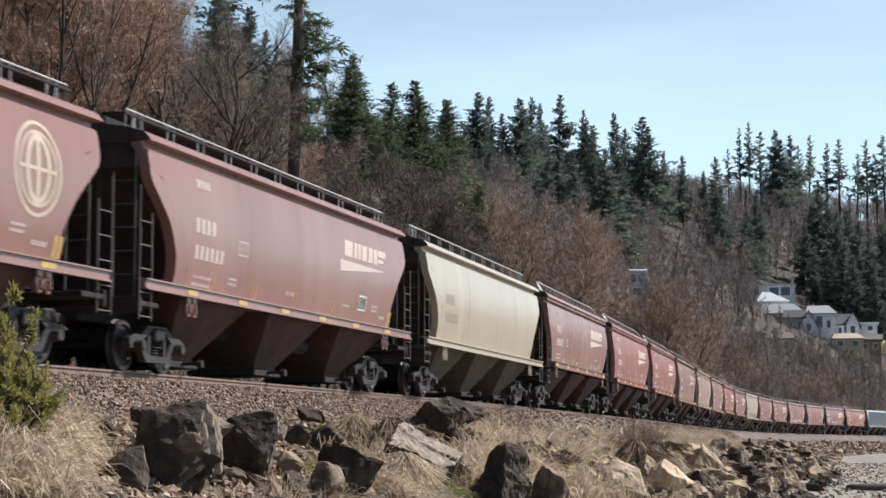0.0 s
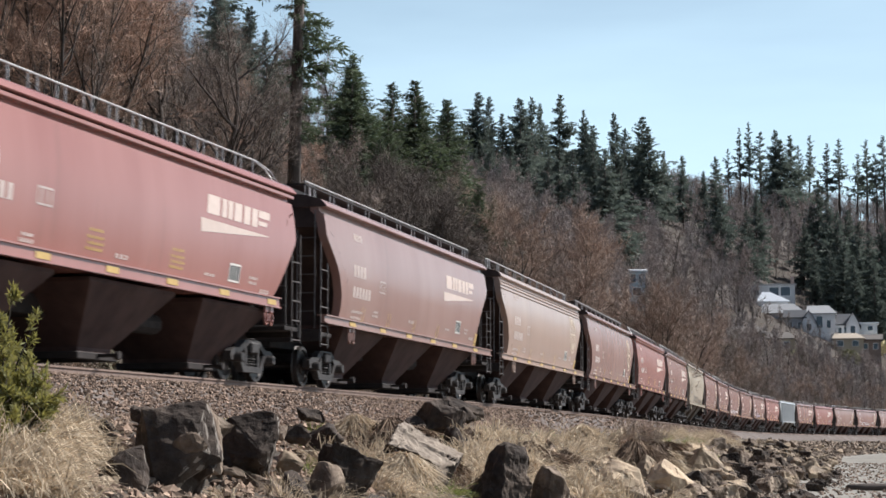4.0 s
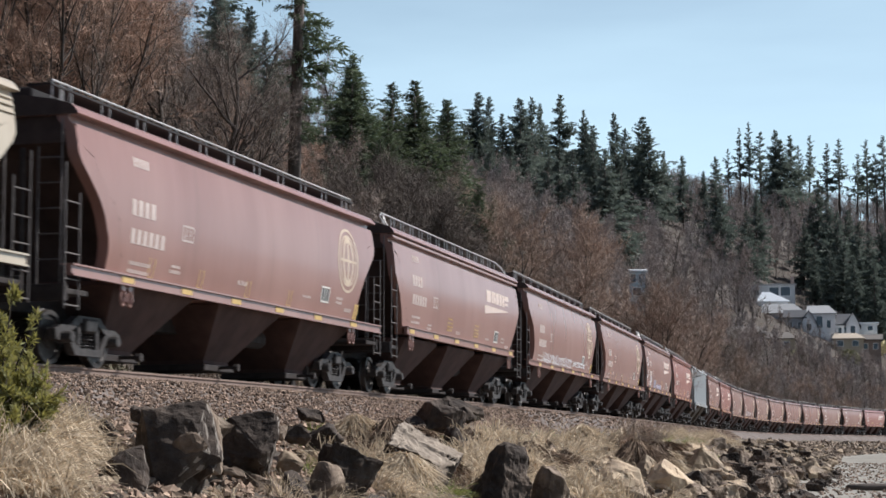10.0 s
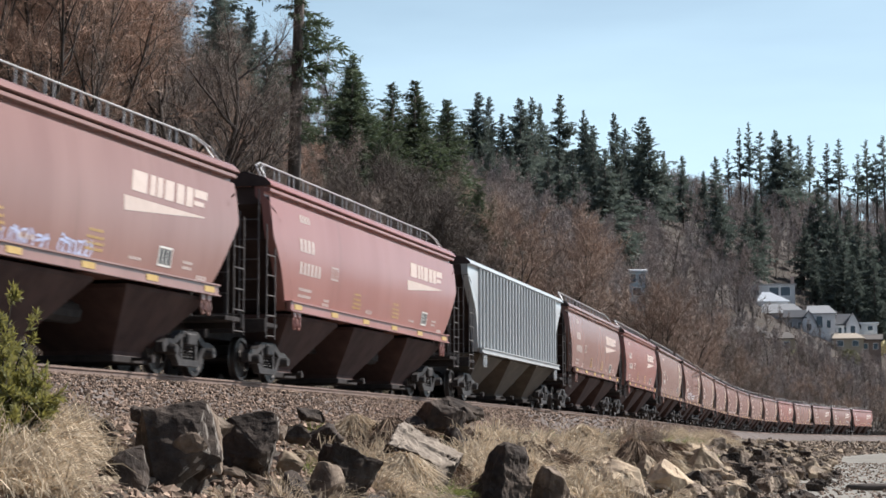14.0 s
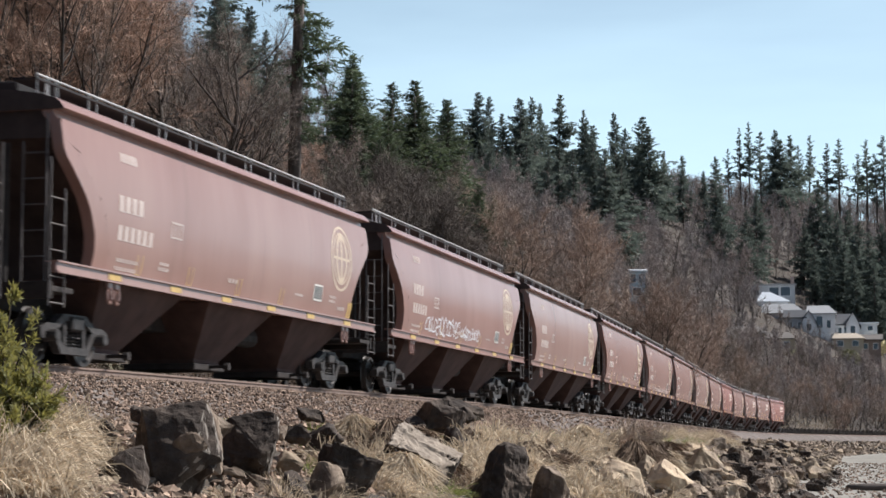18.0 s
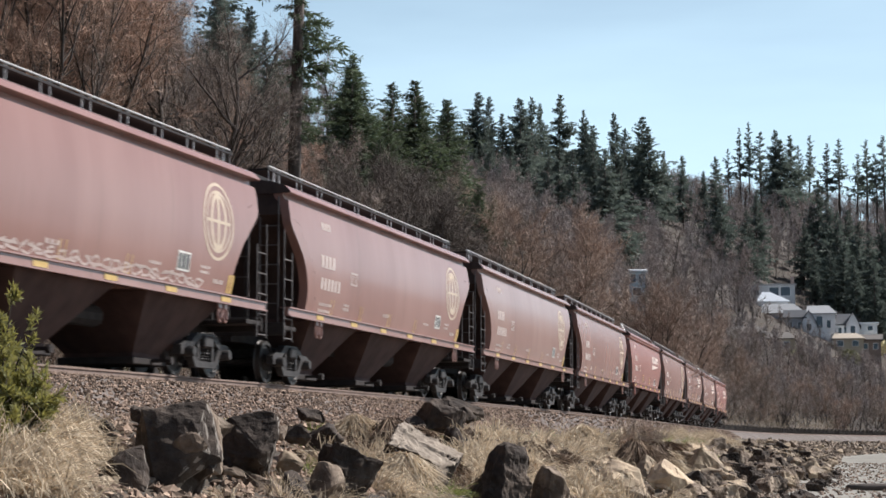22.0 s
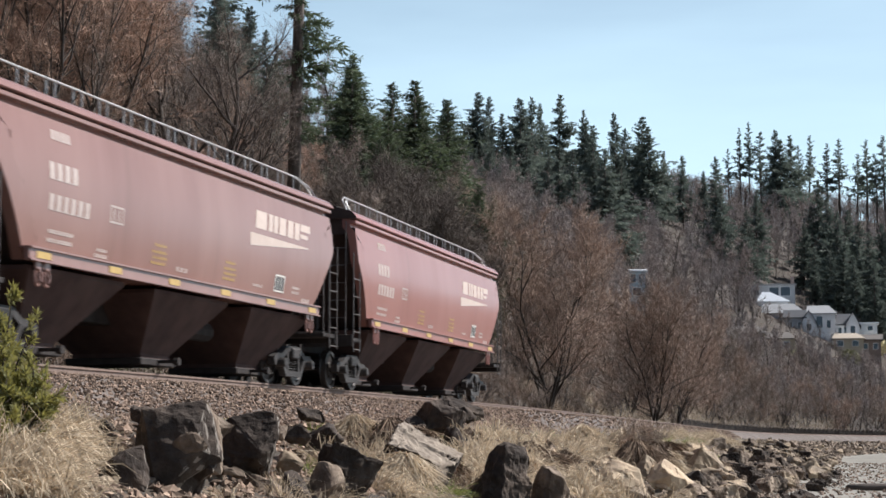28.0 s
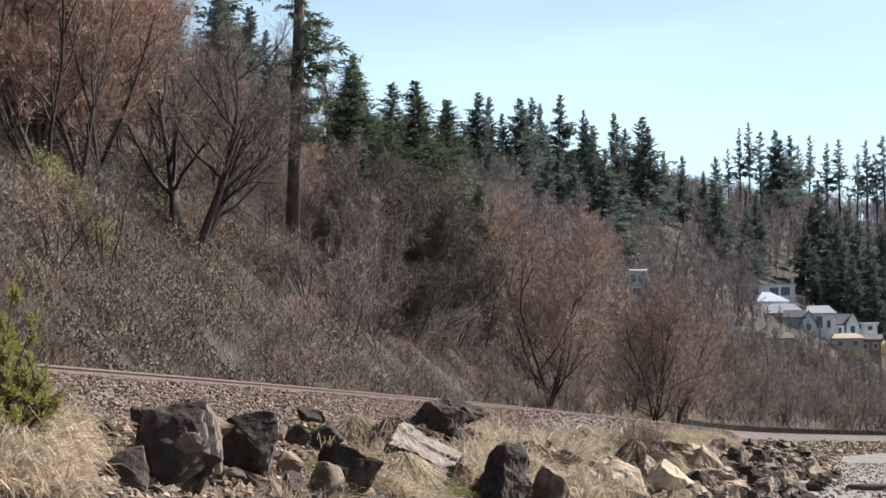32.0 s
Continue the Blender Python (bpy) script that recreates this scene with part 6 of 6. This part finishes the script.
# ------------------------------------------------------------------ grass on the bank
def grass(name, spots, blades, length, material, label, seed, width=0.012):
    """Arching blades in tufts; spots: arrays of s and r."""
    rnd = np.random.default_rng(seed)
    s, r = (np.repeat(a, blades) for a in spots)
    n = len(s)
    p = on_line(s, r)
    ox, oy = rnd.normal(size=n) * 0.10, rnd.normal(size=n) * 0.10
    x, y = p[:, 0] + ox, p[:, 1] + oy
    a = np.stack([x, y, ground_z(x, y) - 0.02], 1)
    t = np.interp(s, PS, PT)
    d = np.stack([np.cos(t) * 0.12 + ox * 5 + rnd.normal(size=n) * 0.3, -np.sin(t) * 0.12 + oy * 5 + rnd.normal(size=n) * 0.3, np.full(n, 1.0)], 1)
    d /= np.linalg.norm(d, axis=1)[:, None]
    tuft = np.repeat(rnd.uniform(0.55, 1.25, len(spots[0])), blades)
    l = (rnd.uniform(length[0], length[1], n) * tuft)[:, None]
    lean = np.repeat(rnd.normal(size=(len(spots[0]), 2)) * 0.45, blades, axis=0)
    d[:, :2] += lean
    d /= np.linalg.norm(d, axis=1)[:, None]
    fall = np.stack([np.cos(t) * 0.25, -np.sin(t) * 0.25, np.full(n, -1.8)], 1) * rnd.uniform(0.5, 1.3, (n, 1)) + rnd.normal(size=(n, 3)) * 0.25
    b = a + d * l * 0.4
    d2 = d + fall * 0.4
    c = b + d2 / np.linalg.norm(d2, axis=1)[:, None] * l * 0.32
    d3 = d + fall
    tip = c + d3 / np.linalg.norm(d3, axis=1)[:, None] * l * 0.36
    side = np.cross(d, rnd.normal(size=(n, 3)))
    side *= width / 2 / (np.linalg.norm(side, axis=1)[:, None] + 1e-9)
    thin = side * 0.75
    g = Slivers()
    g.v = np.stack([a - side, a + side, b + side, a - side, b + side, b - side, b - side, b + side, c + thin, b - side, c + thin, c - thin, c - thin, c + thin, tip], 1).reshape(-1, 3)
    return tagged(new(name, g.mesh(name, material)), label, "grass", kind="stuff")


grng = np.random.default_rng(21)
def spots(n, s0, s1, r0, r1, bias=1.0, clump=None):
    s, r = s0 + (s1 - s0) * grng.random(n * 3) ** bias, grng.uniform(r0, r1, n * 3)
    if clump is not None:
        k = wave(s, r, 1.5, 4) > clump
        s, r = s[k], r[k]
    return s[:n], r[:n]


grass("dry_grass", spots(120, 36, 62, 4.7, 8.2, 1.0, 0.2), 100, (0.4, 0.95), M_GRASS, "long dry straw-coloured grass on the bank", 31, 0.026)
grass("dry_grass", spots(60, 13.5, 18.2, 4.2, 5.75), 95, (0.55, 1.1), M_GRASS, "long dry straw-coloured grass beside the shrub", 32, 0.016)
grass("dry_grass", spots(26, 20, 31, 6.6, 8.2, 1.0, 0.0), 80, (0.25, 0.6), M_GRASS, "tufts of dry grass between the boulders", 33, 0.008)
grass("dry_grass", spots(200, 60, 130, 3.4, 7.2, 1.0, 0.2), 60, (0.4, 0.95), M_GRASS, "dry grass along the bench above the shore", 34, 0.020)
def along(n, s0, r0, s1, r1, spread):
    """Spots along a line of the bank, strewn to both sides of it."""
    q = grng.random(n)
    return s0 + (s1 - s0) * q, r0 + (r1 - r0) * q + grng.normal(size=n) * spread


grass("dry_grass", along(70, 16.3, 6.35, 20.6, 4.4, 0.3), 100, (0.5, 1.0), M_GRASS, "long pale dry grass hanging below the shrub", 39, 0.017)
grass("dry_grass", along(44, 25.2, 7.3, 33.0, 4.9, 0.3), 110, (0.4, 0.95), M_GRASS, "long pale dry grass between the boulders", 36, 0.016)
grass("dry_grass", along(50, 28.5, 7.8, 42.0, 5.0, 0.45), 110, (0.4, 0.95), M_GRASS, "long pale dry grass beside the rock slab", 37, 0.018)
grass("dry_grass", along(60, 33.0, 8.3, 50.0, 5.6, 0.6), 100, (0.45, 1.0), M_GRASS, "long pale dry grass hanging over the bank", 38, 0.02)
grass("green_grass", spots(330, 26, 100, 3.6, 8.0, 1.3), 34, (0.15, 0.38), M_GREENGRASS, "fresh green grass among the dry tufts", 35)


def tussock(seed, radius, high, blades, material=None):
    """A dome of dead grass hanging over itself all round."""
    rnd, g = np.random.default_rng(seed), Slivers()
    for _ in range(blades):
        a, q = rnd.uniform(0, 6.28), rnd.uniform(0.1, 1.0)
        out = np.array([math.cos(a), math.sin(a), 0.0])
        top = out * radius * 0.55 * q + np.array([0, 0, high * rnd.uniform(0.75, 1.0) * (1 - 0.3 * q * q)])
        end = out * radius * rnd.uniform(0.7, 1.1) + np.array([0, 0, high * rnd.uniform(0.0, 0.5)]) + rnd.normal(size=3) * 0.06
        g.add(out * 0.1 * radius, top, 0.014, rnd)
        g.add(top, end, 0.014, rnd)
    return g.mesh("grass_tussock", material or M_DEADGRASS)


for x, y, radius, high, seed in ((4.66, 45.6, 0.78, 1.0, 51), (3.9, 47.5, 0.5, 0.6, 52), (5.4, 48.5, 0.5, 0.55, 53), (2.6, 41.0, 0.45, 0.5, 54)):
    tagged(put("grass_tussock", tussock(seed, radius, high, 1500), None, "", pose(x, y, gz(x, y) - 0.05)), "brown tussock of dead grass hanging over itself", "grass tussock")


DOMES = [tussock(60 + i, 0.5, 0.5, 700, M_DEADGRASS if i % 2 else M_GRASS) for i in range(4)]
dome_dice = random.Random(8)
for k in range(70):
    x, y, _z = (float(c) for c in on_line(np.array(dome_dice.uniform(27, 60)), dome_dice.uniform(5.0, 8.3)))
    size = dome_dice.uniform(0.7, 1.6)
    m = pose(x, y, gz(x, y) - 0.06, dome_dice.uniform(-8, 20), dome_dice.uniform(-12, 12), dome_dice.uniform(0, 360)) @ Matrix.Diagonal((size, size, size * dome_dice.uniform(0.7, 1.2), 1))
    dark = k % 4 % 2
    tagged(put("grass_tussock", DOMES[k % 4], None, "", m), "brown tussock of dead grass hanging over itself" if dark else "straw-coloured tussock of long dry grass", "grass tussock", "tussocks on the bank")


# ------------------------------------------------------------------ evergreen shrub and driftwood
def broom(seed, h, width):
    """Upright stems, the foliage in loose tufts on their side shoots."""
    rnd = np.random.default_rng(seed)
    wood, lv = Geo(), Slivers()
    for k in range(20):
        a, q = rnd.uniform(0, 6.28), rnd.uniform(0, 1) ** 0.5
        tip = np.array([math.cos(a) * width * q, math.sin(a) * width * q, h * rnd.uniform(0.3, 1.0) * (1 - 0.4 * q * q)])
        mid = tip * 0.5 + np.array([0, 0, 0.12 * h])
        wood.tube([(0, 0, -0.1), mid, tip], [0.018, 0.012, 0.005], 4, False)
        for m in range(7):
            t = rnd.uniform(0.45, 1.0)
            base = mid * 2 * t * (1 - t) + tip * t * t
            way = unit(unit(tip) * 0.5 + rnd.normal(size=3) * 0.6 + np.array([0, 0, 0.3]))
            shoot = base + way * rnd.uniform(0.1, 0.26)
            wood.tube([base, shoot], [0.005, 0.003], 3, False)
            for _ in range(44):
                c = base + (shoot - base) * rnd.uniform(0.25, 1.0)
                d = unit(way * 0.8 + rnd.normal(size=3) * 0.55)
                l = rnd.uniform(0.05, 0.12)
                lv.leaf(c, c + d * l, l * 0.2, rnd)
    return mesh_of("stem", wood.v, wood.f, M_BARK), lv.mesh("foliage", M_LEAF)


for x, y, h, w, seed in ((-4.95, 21.0, 1.95, 0.5, 1), (-4.6, 20.6, 1.15, 0.42, 2), (-5.2, 21.6, 1.7, 0.5, 3), (-4.85, 20.2, 0.75, 0.4, 4)):
    shrub = tagged(new("evergreen_shrub"), "yellow-green evergreen shrub with upright feathery shoots", "shrub")
    shrub.matrix_basis = pose(x, y, gz(x, y) - 0.05)
    stems, foliage = broom(seed, h, w)
    put("stem", stems, shrub)
    put("foliage", foliage, shrub)

M_DRIFT = mat("bleached_wood", (0.34, 0.31, 0.27), (0.5, 0.47, 0.42), 4.0, 0.85, bump=0.01, stretch=(1, 8, 8))
for x, y, l, r, turn, label in ((15.6, 67.5, 2.6, 0.14, 12, "dark wet driftwood log on the beach"), (18.6, 97.0, 2.2, 0.16, 35, "bleached driftwood log among the rocks")):
    pts = [(-l / 2, 0, 0), (-l / 4, 0.05, 0.02), (l / 4, -0.04, 0.03), (l / 2, 0.02, 0)]
    log = Geo().tube(pts, [r * 0.8, r, r * 0.95, r * 0.7], 9).tube([(l / 4, 0, 0.05), (l / 4 + 0.2, 0.15, 0.35)], [r * 0.4, r * 0.2], 6).mesh("driftwood_log", M_DRIFT if "bleached" in label else M_TIE, True)
    tagged(put("driftwood_log", log, None, "", pose(x, y, gz(x, y) + r * 0.7, 0, 0, turn)), label, "driftwood")
dead = plant("dead_shrub", SCRUB[1], 5.2, 50.5, "dense dark brown dead shrub above the rocks", "shrub", "", 30, 0.36)
for name, me in (("crown", SCRUB[2][1]), ("crown", SCRUB[0][1])):
    put(name, me, dead, "", pose(0.1, 0.2, 0, 0, 0, 70))
# ------------------------------------------------------------------ houses on the far slope
M_SIDING = mat("grey_siding", (0.36, 0.37, 0.385), (0.44, 0.45, 0.465), 3.0, 0.8, stretch=(0.3, 0.3, 6), bump=0.01)
M_WHITEWALL = mat("white_siding", (0.66, 0.67, 0.68), (0.76, 0.77, 0.78), 3.0, 0.75, stretch=(0.3, 0.3, 6), bump=0.01)
M_BLUEWALL = mat("pale_blue_siding", (0.36, 0.46, 0.52), (0.44, 0.54, 0.60), 3.0, 0.75, stretch=(0.3, 0.3, 6))
M_TANWALL = mat("tan_stucco", (0.44, 0.36, 0.25), (0.52, 0.43, 0.31), 3.0, 0.85)
M_SHINGLE = mat("dark_shingles", (0.05, 0.052, 0.058), (0.10, 0.10, 0.11), 4.0, 0.8, bump=0.01)
M_BROWNROOF = mat("brown_shingles", (0.09, 0.078, 0.07), (0.15, 0.13, 0.115), 4.0, 0.85, bump=0.01)
M_GREYROOF = mat("pale_grey_shingles", (0.22, 0.22, 0.225), (0.32, 0.32, 0.325), 4.0, 0.8, bump=0.01)
M_TANROOF = mat("tan_shingles", (0.34, 0.28, 0.22), (0.44, 0.37, 0.29), 4.0, 0.85, bump=0.01)
M_BROWNWALL = mat("brown_siding", (0.16, 0.12, 0.10), (0.22, 0.17, 0.145), 3.0, 0.8)
M_METALROOF = mat("bright_metal_roof", (0.72, 0.74, 0.76), (0.80, 0.82, 0.84), 3.0, 0.35, metal=0.2)
M_TRIM = mat("white_trim", (0.74, 0.74, 0.73), (0.80, 0.80, 0.79), 3.0, 0.6)
M_BRICKC = mat("chimney_brick", (0.34, 0.25, 0.21), (0.42, 0.33, 0.29), 6.0, 0.9)
M_PANE = mat("window_glass", (0.03, 0.04, 0.05), (0.05, 0.06, 0.07), 1.0, 0.08, spec=0.8)


def house(x, y, w, d, h, rise, walls, roof, label, gable_front, windows, z=None, sink=2.5, name="house", chimney=None, flat=False, hip=0.0):
    """A house turned so that its front faces the camera; windows: (across, up, wide, high) on the front."""
    ob = tagged(new(name), label, "house")
    turn = -math.degrees(math.atan2(x, y))
    ob.matrix_basis = pose(x, y, gz(x, y) if z is None else z, 0, 0, turn)
    g = Geo()
    if gable_front and not flat:
        g.prism([(-w / 2, -sink), (w / 2, -sink), (w / 2, h), (0, h + rise), (-w / 2, h)], 0, d)
    else:
        g.box(-w / 2, w / 2, 0, d, -sink, h)
    put("wall", g.mesh("wall", walls), ob)
    r = Geo()
    o, t = 0.45, 0.22
    if flat:
        r.box(-w / 2 - o, w / 2 + o, -o, d + o, h, h + 0.35, 0.05)
    elif gable_front:
        for s in (-1, 1):
            r.prism([(s * (w / 2 + o), h - o * rise / (w / 2)), (0, h + rise), (0, h + rise + t), (s * (w / 2 + o), h - o * rise / (w / 2) + t)], -o, d + o)
    else:
        n = len(r.v)
        y0, y1 = -o, d + o
        for yy, zz in ((y0, h), (y0, h + t), (d / 2, h + rise + t), (y1, h + t), (y1, h)):
            cut = hip if zz > h + t + 0.01 else 0.0
            r.v += [(-w / 2 - o + cut * 0.3, yy, zz), (w / 2 + o - cut, yy, zz)]
        r.f += [(n, n + 1, n + 3, n + 2), (n + 2, n + 3, n + 5, n + 4), (n + 4, n + 5, n + 7, n + 6), (n + 6, n + 7, n + 9, n + 8), (n, n + 8, n + 9, n + 1), (n, n + 2, n + 4, n + 6, n + 8), (n + 9, n + 7, n + 5, n + 3, n + 1)]
    top = put("roof", r.mesh("roof", roof), ob)
    if chimney:
        put("chimney", Geo().box(chimney - 0.45, chimney + 0.45, 1.0, 1.9, h - 1, h + rise + 1.4, 0.03).mesh("chimney", M_BRICKC), top, "pale brick chimney")
    for wx, wz, ww, wh in windows:
        win = put("window", Geo().box(-ww / 2 - 0.12, ww / 2 + 0.12, -0.06, 0.02, -0.12, wh + 0.12).mesh("window_frame", M_TRIM), ob, "white-framed window", pose(wx, 0, wz))
        put("pane", Geo().box(-ww / 2, ww / 2, -0.085, -0.062, 0, wh).mesh("pane", M_PANE), win)
    return ob


house(84.4, 484, 12.6, 8, 3.6, 1.0, M_SIDING, M_GREYROOF, "long low house with a flat eave and large windows", False, ((1.0, 0.9, 2.4, 2.2), (3.9, 0.9, 2.4, 2.2), (-3.6, 1.0, 1.6, 1.8)), chimney=5.7, flat=True, z=39.41, sink=2.9)
house(83.4, 474, 7.6, 6, 2.0, 2.6, M_WHITEWALL, M_METALROOF, "low wing with a bright pale roof sloping to the shore", False, ((-1.5, -1.5, 1.0, 1.2),), name="house_wing", hip=5.0, z=35.92, sink=2.5)
house(84.0, 464, 10.5, 8, 3.2, 2.6, M_SIDING, M_GREYROOF, "grey-sided house with a broad hipped roof and white trim", False, ((-2.9, 1.0, 1.6, 1.4), (-0.6, 1.0, 1.4, 1.4), (2.2, 1.0, 1.4, 1.6), (-2.6, -1.6, 2.0, 1.4), (1.5, -1.6, 1.6, 1.2)), hip=3.0, z=31.01, sink=2.5)
house(86.0, 459, 4.8, 5, 3.4, 2.0, M_SIDING, M_SHINGLE, "grey house with a black shingle roof", False, ((-1.2, 0.8, 1.0, 1.6), (1.2, 0.8, 1.0, 1.6)), z=29.39, sink=2.5)
house(89.2, 458, 3.0, 6, 3.6, 2.4, M_WHITEWALL, M_SHINGLE, "narrow white gable with a dark roof", True, ((0.0, 1.2, 1.1, 1.6),), z=28.61, sink=2.5)
house(92.6, 460, 6.8, 9, 4.2, 2.2, M_WHITEWALL, M_GREYROOF, "white house with a tall window and pale grey roof", False, ((-0.4, 0.8, 1.4, 2.8), (-2.3, 0.8, 0.9, 1.8), (1.8, 0.8, 0.9, 1.8)), hip=2.0, z=29.72, sink=4.2)
house(98.4, 466, 5.0, 7, 3.6, 2.8, M_WHITEWALL, M_SHINGLE, "white house with a black shingle roof", False, ((-1.4, 0.8, 0.8, 2.2), (0.0, 0.8, 0.8, 2.2), (1.4, 0.8, 0.8, 2.2)), z=27.97, sink=3.3)
house(101.2, 464, 3.2, 7, 3.4, 3.0, M_WHITEWALL, M_SHINGLE, "white gabled house with a dark shingle roof", True, ((0.0, 1.0, 1.1, 2.0),), z=28.26, sink=5.8)
house(105.2, 470, 6.6, 6, 2.2, 0.5, M_WHITEWALL, M_METALROOF, "low white wing beside the gabled house", False, ((-2.0, 0.6, 1.2, 1.0), (1.6, 0.6, 1.2, 1.0)), flat=True, name="house_wing", z=29.95, sink=6.3)
house(64.6, 398, 7.0, 7, 2.4, 1.6, M_TANWALL, M_BROWNROOF, "low tan house with a brown roof and pale posts", False, ((-2.4, 0.2, 0.9, 1.6), (-0.8, 0.2, 0.9, 1.6), (0.8, 0.2, 0.9, 1.6), (2.4, 0.2, 0.9, 1.6)), hip=1.6, z=22.93, sink=2.5)
house(76.0, 425, 7.0, 7, 2.4, 1.6, M_TANWALL, M_BROWNROOF, "low tan house below the grey one", False, ((-1.8, 0.4, 1.2, 1.4), (1.6, 0.4, 1.2, 1.4)), hip=1.6, z=23.36, sink=2.5)
house(97.5, 452, 7.0, 6, 2.0, 1.4, M_TANWALL, M_TANROOF, "low house with a broad pale tan roof", False, ((-2.0, 0.4, 1.4, 1.2), (1.6, 0.4, 1.4, 1.2)), hip=2.0, z=25.3, sink=4.4)
house(103.4, 455, 5.0, 6, 2.6, 1.4, M_BROWNWALL, M_BROWNROOF, "small brown house beside a pale bush", False, ((-1.2, 0.5, 1.0, 1.3), (1.2, 0.5, 1.0, 1.3)), z=24.6, sink=5.3)
house(34.2, 330, 2.8, 5, 4.0, 0.4, M_BLUEWALL, M_METALROOF, "small pale blue house among bare trees", False, ((-0.7, 2.1, 0.9, 1.4), (0.7, 2.1, 0.9, 1.4), (0.0, -0.2, 1.4, 1.3)), z=gz(34.2, 330) + 3.3, sink=3.6)
pale = tagged(new("flowering_bush"), "pale yellow flowering bush beside the houses", "shrub")
pale.matrix_basis = pose(107.5, 466, gz(107.5, 466) + 0.4)
M_BLOOM = mat("pale_blossom", (0.52, 0.44, 0.24), (0.64, 0.56, 0.34), 2.0, 0.9, island=0.3)
brnd, bl = np.random.default_rng(77), Slivers()
for _ in range(1400):
    c = unit(brnd.normal(size=3)) * np.array([2.8, 2.4, 2.0]) * brnd.uniform(0.6, 1.05) + np.array([0, 0, 2.0])
    bl.leaf(c, c + unit(brnd.normal(size=3)) * 0.5, 0.35, brnd)
BUSHSTEM = Geo().tube([(0, 0, -0.3), (0.1, 0, 1.5), (0.3, 0.1, 2.6)], [0.15, 0.1, 0.05], 6).mesh("stem", M_BARK)
put("stem", BUSHSTEM, pale)
put("foliage", bl.mesh("foliage", M_BLOOM), pale)
GARDEN = bl.mesh("foliage", mat("garden_leaves", (0.16, 0.15, 0.075), (0.30, 0.275, 0.15), 1.5, 0.85, island=0.4))
for i, (x, y, size) in enumerate(((76.0, 405, 0.8), (79.5, 412, 0.7), (94.0, 436, 0.8), (97.5, 440, 0.6))):
    bush = tagged(new("garden_bush"), "yellow-green garden bush below the houses", "shrub", "garden bushes")
    bush.matrix_basis = pose(x, y, gz(x, y), 0, 0, 70 * i) @ Matrix.Diagonal((size, size, size, 1))
    put("stem", BUSHSTEM, bush)
    put("foliage", GARDEN, bush)
motions()
